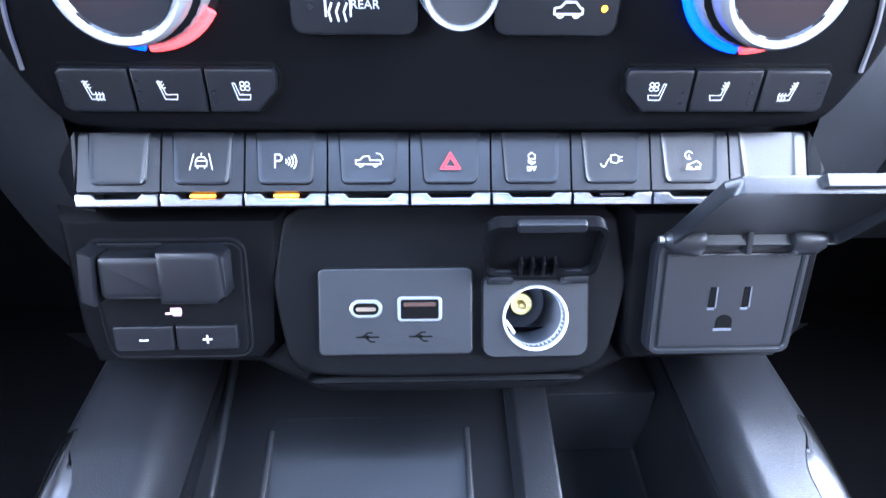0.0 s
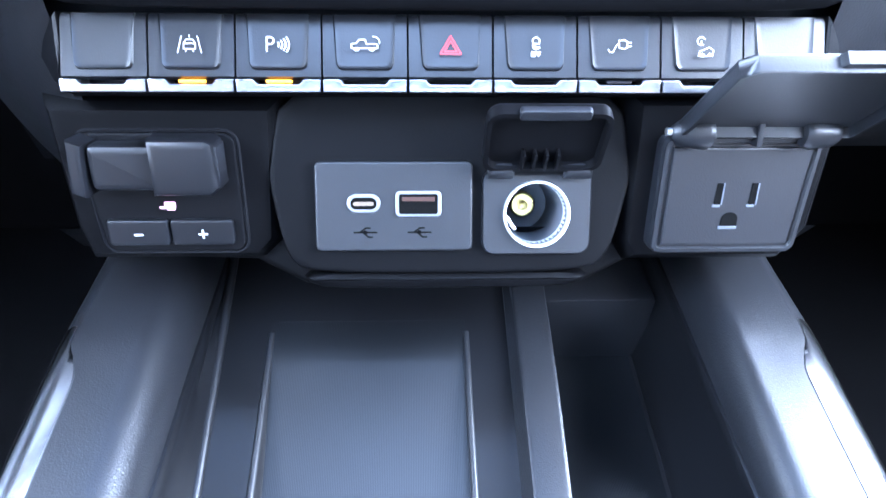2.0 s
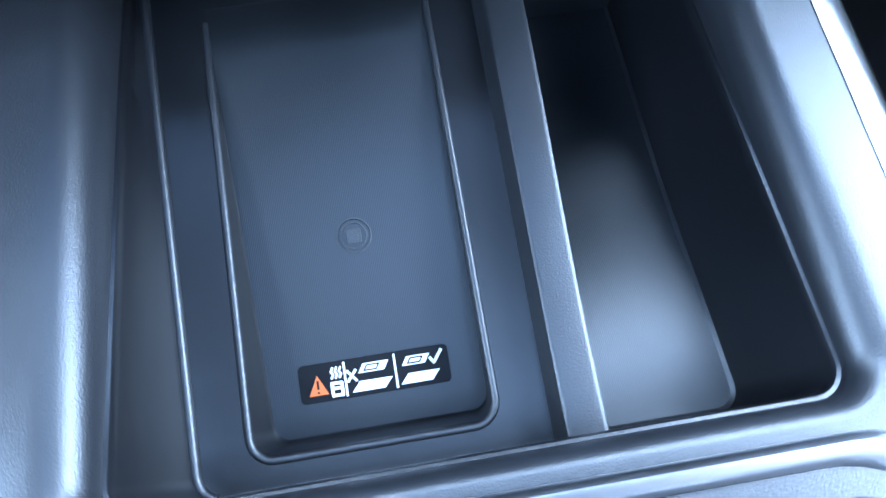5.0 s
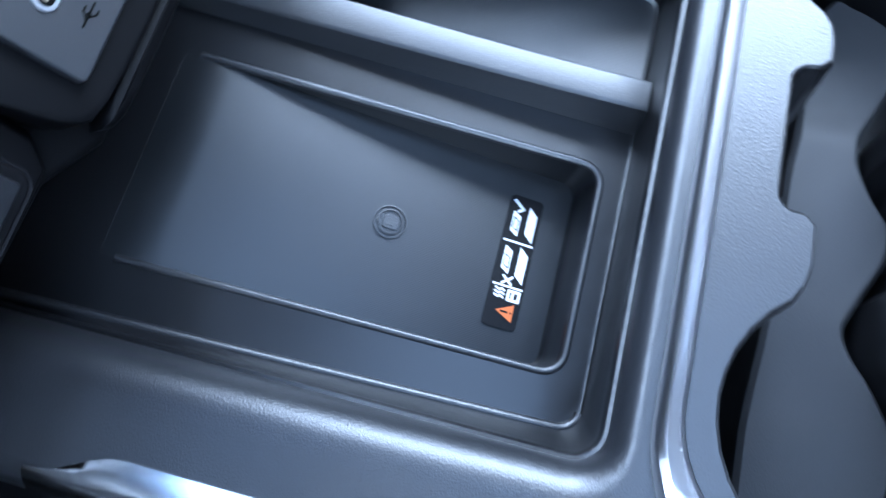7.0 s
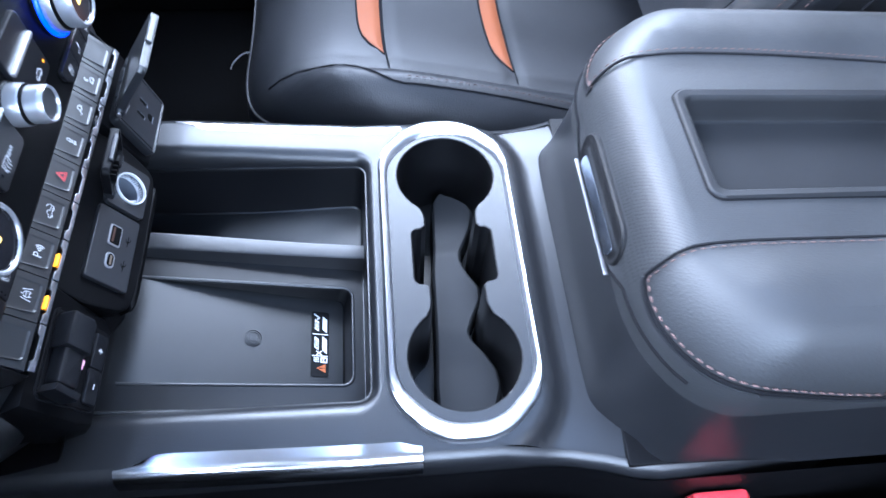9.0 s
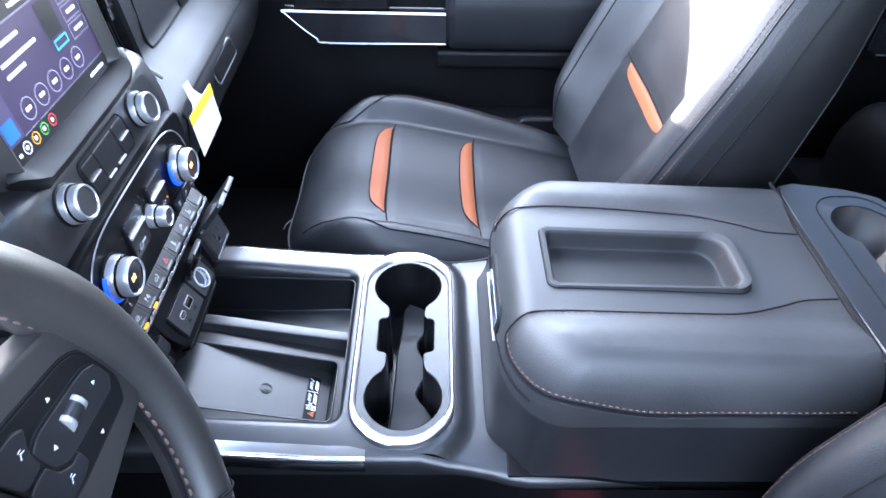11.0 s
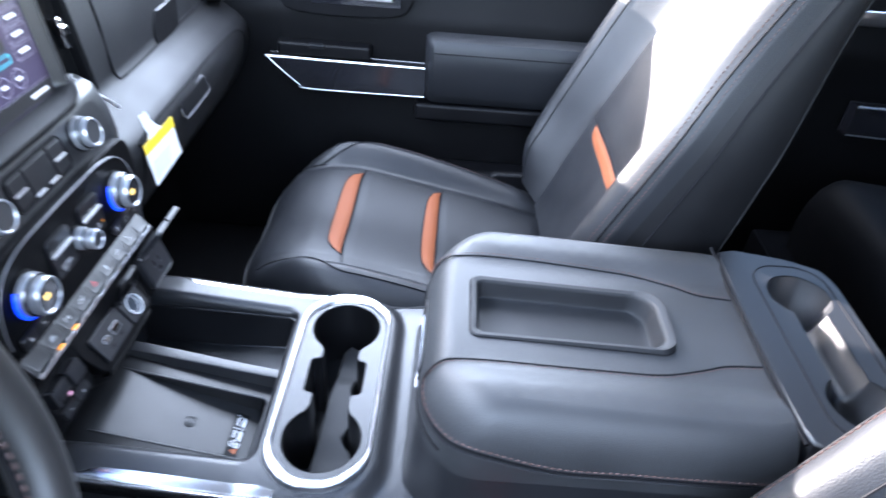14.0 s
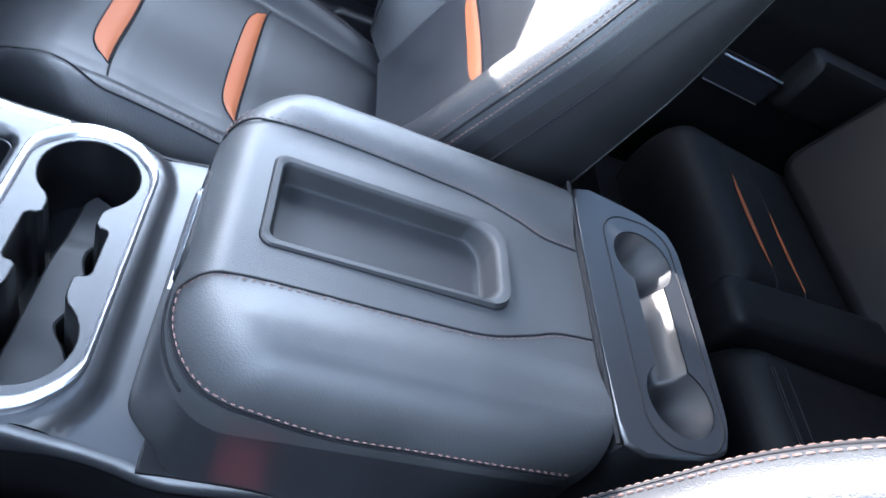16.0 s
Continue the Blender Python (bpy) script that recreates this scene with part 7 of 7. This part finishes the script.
for s in (-1, 1):
    sp_o = rounded([(s * 0.070, 0.078), (s * 0.125, 0.066), (s * 0.172, 0.054), (s * 0.184, 0.032), (s * 0.184, -0.004), (s * 0.165, -0.014), (s * 0.135, -0.018), (s * 0.090, -0.024), (s * 0.070, -0.024)], 2)
    spoke = wp("spoke", slab(sp_o, -0.016, 0.007, 0.004), WHEEL_LEATHER, "black wheel spoke")
    side = lambda pts: rounded([(s * x, y) for x, y in pts], 3, 0.13)
    pad_o = side([(0.082, 0.058), (0.1165, 0.0510), (0.1480, 0.0445), (0.1580, 0.0385), (0.1635, 0.0110), (0.1570, 0.0000), (0.1450, 0.0002), (0.0945, 0.0010)])
    pad_ = wp("key_pad", slab(pad_o, 0.003, 0.0086, 0.0012), PLASTIC_DARK, "black wheel key pad", spoke)
    wp("pad_gap", tube(at_z(inset(pad_o, -0.0006), 0.0072), 0.0007, 5, True), SEAM, "", pad_)
    rocker = side([(0.1035, 0.0360), (0.1120, 0.0385), (0.1495, 0.0335), (0.1575, 0.0290), (0.1600, 0.0170), (0.1540, 0.0120), (0.1480, 0.0125), (0.1120, 0.0155), (0.1050, 0.0210)])
    rk = wp("rocker", slab(rocker, 0.006, 0.0104, 0.0012), BUTTON, "black rocker key", spoke)
    wp("pad_gap", tube(at_z(inset(rocker, -0.0006), 0.0088), 0.0006, 5, True), SEAM, "", rk)
    for k1 in ([(0.0840, 0.0525), (0.1040, 0.0500), (0.1105, 0.0460), (0.1040, 0.0380), (0.1030, 0.0285), (0.0885, 0.0290)], [(0.0885, 0.0278), (0.1030, 0.0273), (0.1050, 0.0190), (0.1110, 0.0145), (0.1185, 0.0145), (0.1180, 0.0060), (0.1120, 0.0040), (0.0915, 0.0045)]):
        wp("voice_key", slab(side(k1), 0.006, 0.0106, 0.0014), BUTTON, "black wheel key", spoke)
    TW = Matrix.Translation((s * 0.1300, 0.0268, 0.0082))
    wp("thumb_wheel", moved(tube([(-0.0042, 0, 0), (0.0042, 0, 0)], 0.0056, 16), TW), BUTTON, "ribbed thumb wheel", spoke)
    for dx in (-0.0055, 0.0055):
        wp("wheel_trim", moved(tube([(dx - 0.0013, 0, 0), (dx + 0.0013, 0, 0)], 0.0057, 16), TW), SILVER, "silver wheel end", spoke)
    for tx, ty, rot in ((0.1266, 0.0425, 1.57), (0.1489, 0.0245, 0.0), (0.1120, 0.0270, 3.14), (0.1329, 0.0065, -1.57)):
        tri_ = B()
        tri_.faces.new([tri_.verts.new((0.0016 * math.cos(rot + k * 2.094), 0.0016 * math.sin(rot + k * 2.094), 0.0107)) for k in range(3)])
        wp("arrow_mark", moved(tri_, Matrix.Translation((s * tx, ty, 0))), GREY_PRINT, "", spoke)
    for tx, ty in ((0.1005, 0.0410), (0.1060, 0.0112)):
        wp("key_mark", moved(strokes([[(-0.0018, -0.0012), (0.0, 0.0006), (0.0018, 0.0)], [(-0.0006, 0.0018), (0.0012, 0.0018)]], 0.0003, 0.0109), Matrix.Translation((s * tx, ty, 0))), GREY_PRINT, "", spoke)
wp("column", moved(lathe([(0.055, -0.05), (0.060, -0.10), (0.075, -0.26), (0.0, -0.26)], 24), Matrix.Identity(4)), PLASTIC_DARK, "black steering column cover")
wp("lower_spoke", slab([(-0.028, -0.060), (-0.020, -0.172), (0.020, -0.172), (0.028, -0.060)], -0.014, 0.006, 0.005), SATIN, "satin silver lower spoke")


# ---- doors ----
def door(name, s, y0, y1, front):
    """A door trim panel on side s, between y0 (rear) and y1 (front)."""
    d = thing(name, ("black front door panel with chrome edged pull and padded armrest" if front else "black rear door panel with chrome edged pull"), "car door", (s * 0.84, (y0 + y1) / 2, 0.1), kind="structure")
    inv = Matrix.Translation((-s * 0.84, -(y0 + y1) / 2, -0.1))
    dp = lambda nm, bm, mat, lb="", par=None: part(nm, moved(bm, inv), mat, par or d, lb)
    top_z = 0.785 if front else 0.732
    prof = [(0.880, top_z), (0.850, top_z - 0.003), (0.836, top_z - 0.019), (0.830, 0.698), (0.824, 0.66), (0.818, 0.62), (0.806, 0.585), (0.800, 0.56), (0.806, 0.50), (0.812, 0.42), (0.800, 0.36), (0.800, 0.16), (0.815, 0.03)]
    dp("panel", loft([[(s * x, y, z) for x, z in prof] for y in lin(y0, y1, 12)] , closed=False), DOOR_TRIM, "grained black door panel")
    dp("shell", box(*sorted((s * 0.86, s * 0.92)), y0, y1, 0.0, top_z - 0.010, 0.005), PLASTIC_DARK, "")
    a0, a1 = (-0.285, y0 + 0.05) if front else (-1.365, y0 + 0.02)
    arm = [at_z(rrect(*sorted((a0, a1)), 0, 0.14, 0.02, 5), 0)]
    # padded armrest, built along y
    ring = lambda y, k: [(s * (0.812 - xx * k), y, 0.485 + (zz - 0.485) * (0.75 + 0.25 * k)) for xx, zz in ((0.0, 0.556), (0.030, 0.556), (0.050, 0.550), (0.060, 0.535), (0.062, 0.50), (0.058, 0.44), (0.045, 0.418), (0.0, 0.412))]
    ys = lin(a0, a1, 14)
    rows = [ring(a0 + 0.002 * (1 if front else 1), 0.55), ring(a0 - 0.006, 0.85), ring(a0 - 0.016, 1.0)] + [ring(y, 1.0) for y in ys[2:]]
    ar = dp("armrest", loft(rows, True, True), LEATHER if front else SOFT, "padded black door armrest")
    dp("seam", tube([(s * (0.812 - 0.0605), y, 0.528) for y in lin(a0 - 0.016, a1, 10)], 0.0012, 5), SEAM, "sewn seam", ar)
    if front:
        p0, p1 = 0.040, -0.283
        body = [(p0, 0.490), (p1, 0.487), (p1, 0.426), (-0.046, 0.425), (-0.020, 0.436), (0.010, 0.462)]
        top, bot = [(p0 + 0.004, 0.4915), (p1, 0.4885)], [(p0, 0.489), (0.012, 0.462), (-0.020, 0.436), (-0.046, 0.4265), (p1, 0.4265)]
    else:
        p0, p1 = -1.183, -1.345
        body = [(p0, 0.475), (p1, 0.470), (p1 + 0.01, 0.406), (p0, 0.412)]
        top, bot = [(p0, 0.4765), (p1, 0.4715)], [(p0, 0.4135), (p1 + 0.01, 0.4065)]
    PF = Matrix(((0, 0, -s, s * 0.800), (1, 0, 0, 0), (0, 1, 0, 0), (0, 0, 0, 1)))
    pull = dp("door_pull", moved(slab(body[::-1] if s > 0 else body, 0.0, 0.030, 0.002), PF), GLOSS, "gloss black door pull")
    dp("chrome_line", tube([(s * 0.7690, y, z) for y, z in top], 0.0024, 8), SATIN, "chrome upper edge", pull)
    dp("chrome_line", tube([(s * 0.7690, p.x, p.y) for p in spline([(a, b, 0) for a, b in bot], 5)], 0.0009, 8), SATIN, "chrome lower edge", pull)
    if front:
        dp("switch_bank", box(*sorted((s * 0.775, s * 0.812)), -0.17, 0.02, 0.492, 0.520, 0.006, 3), PLASTIC_DARK, "black window switch bank")
        dp("window_switch", box(*sorted((s * 0.768, s * 0.780)), -0.075, -0.045, 0.512, 0.522, 0.002), BUTTON, "window switch")
        hr = rounded([(-0.008, 0.574), (0.014, 0.60), (0.012, 0.72), (-0.262, 0.72), (-0.256, 0.604), (-0.225, 0.574)], 2)[::-1]
        cup = dp("handle_surround", moved(slab(hr[::-1] if s > 0 else hr, -0.025, 0.010, 0.004), PF), PLASTIC_DARK, "black door handle surround")
        dp("handle_recess", moved(slab([(-0.052, 0.598), (-0.230, 0.598), (-0.230, 0.70), (-0.052, 0.70)][::1 if s < 0 else -1], 0.004, 0.0115, 0.002), PF), GLOSS, "", cup)
        dp("door_handle", moved(slab([(-0.075, 0.612), (-0.215, 0.612), (-0.212, 0.672), (-0.080, 0.672)][::1 if s < 0 else -1], 0.010, 0.026, 0.005), PF), SATIN, "satin silver inner door handle", cup)
        dp("map_pocket", box(*sorted((s * 0.735, s * 0.805)), y0 + 0.25, -0.10, 0.08, 0.27, 0.02, 3), PLASTIC_DARK, "black door pocket")
        dp("armrest_shelf", box(*sorted((s * 0.765, s * 0.812)), y0 + 0.04, a0 + 0.02, 0.375, 0.412, 0.008, 3), PLASTIC_DARK, "")
    else:
        dp("door_handle", moved(slab([(-1.10, 0.634), (-1.20, 0.634), (-1.195, 0.665), (-1.105, 0.665)][::1 if s < 0 else -1], 0.0, 0.026, 0.005), PF), CHROME, "chrome inner door handle")
    return d


door("door_1", 1, -0.79, 0.30, True)
door("door_2", -1, -0.79, 0.30, True)
door("door_3", 1, -1.72, -0.81, False)
door("door_4", -1, -1.72, -0.81, False)

# seat belt buckle beside the driver seat
bk = thing("belt_buckle", "red topped seat belt buckle beside the console", "belt buckle", (-0.195, -0.42, 0.30))
part("stalk", moved(box(-0.010, 0.010, -0.012, 0.012, -0.20, 0.02, 0.004), Matrix.Identity(4)), PLASTIC_DARK, bk, "black buckle stalk")
part("release_button", box(-0.014, 0.014, -0.022, 0.022, 0.02, 0.045, 0.004), RED_PRINT, bk, "red release button")

solid("cable", tube(spline([(0.654, 0.088, 0.024), (0.658, 0.080, 0.036), (0.668, 0.062, 0.046), (0.673, 0.046, 0.042), (0.676, 0.036, 0.022)], 6), 0.0011, 8), WHITE, "thin white cable end on the dark footwell carpet", "cable")
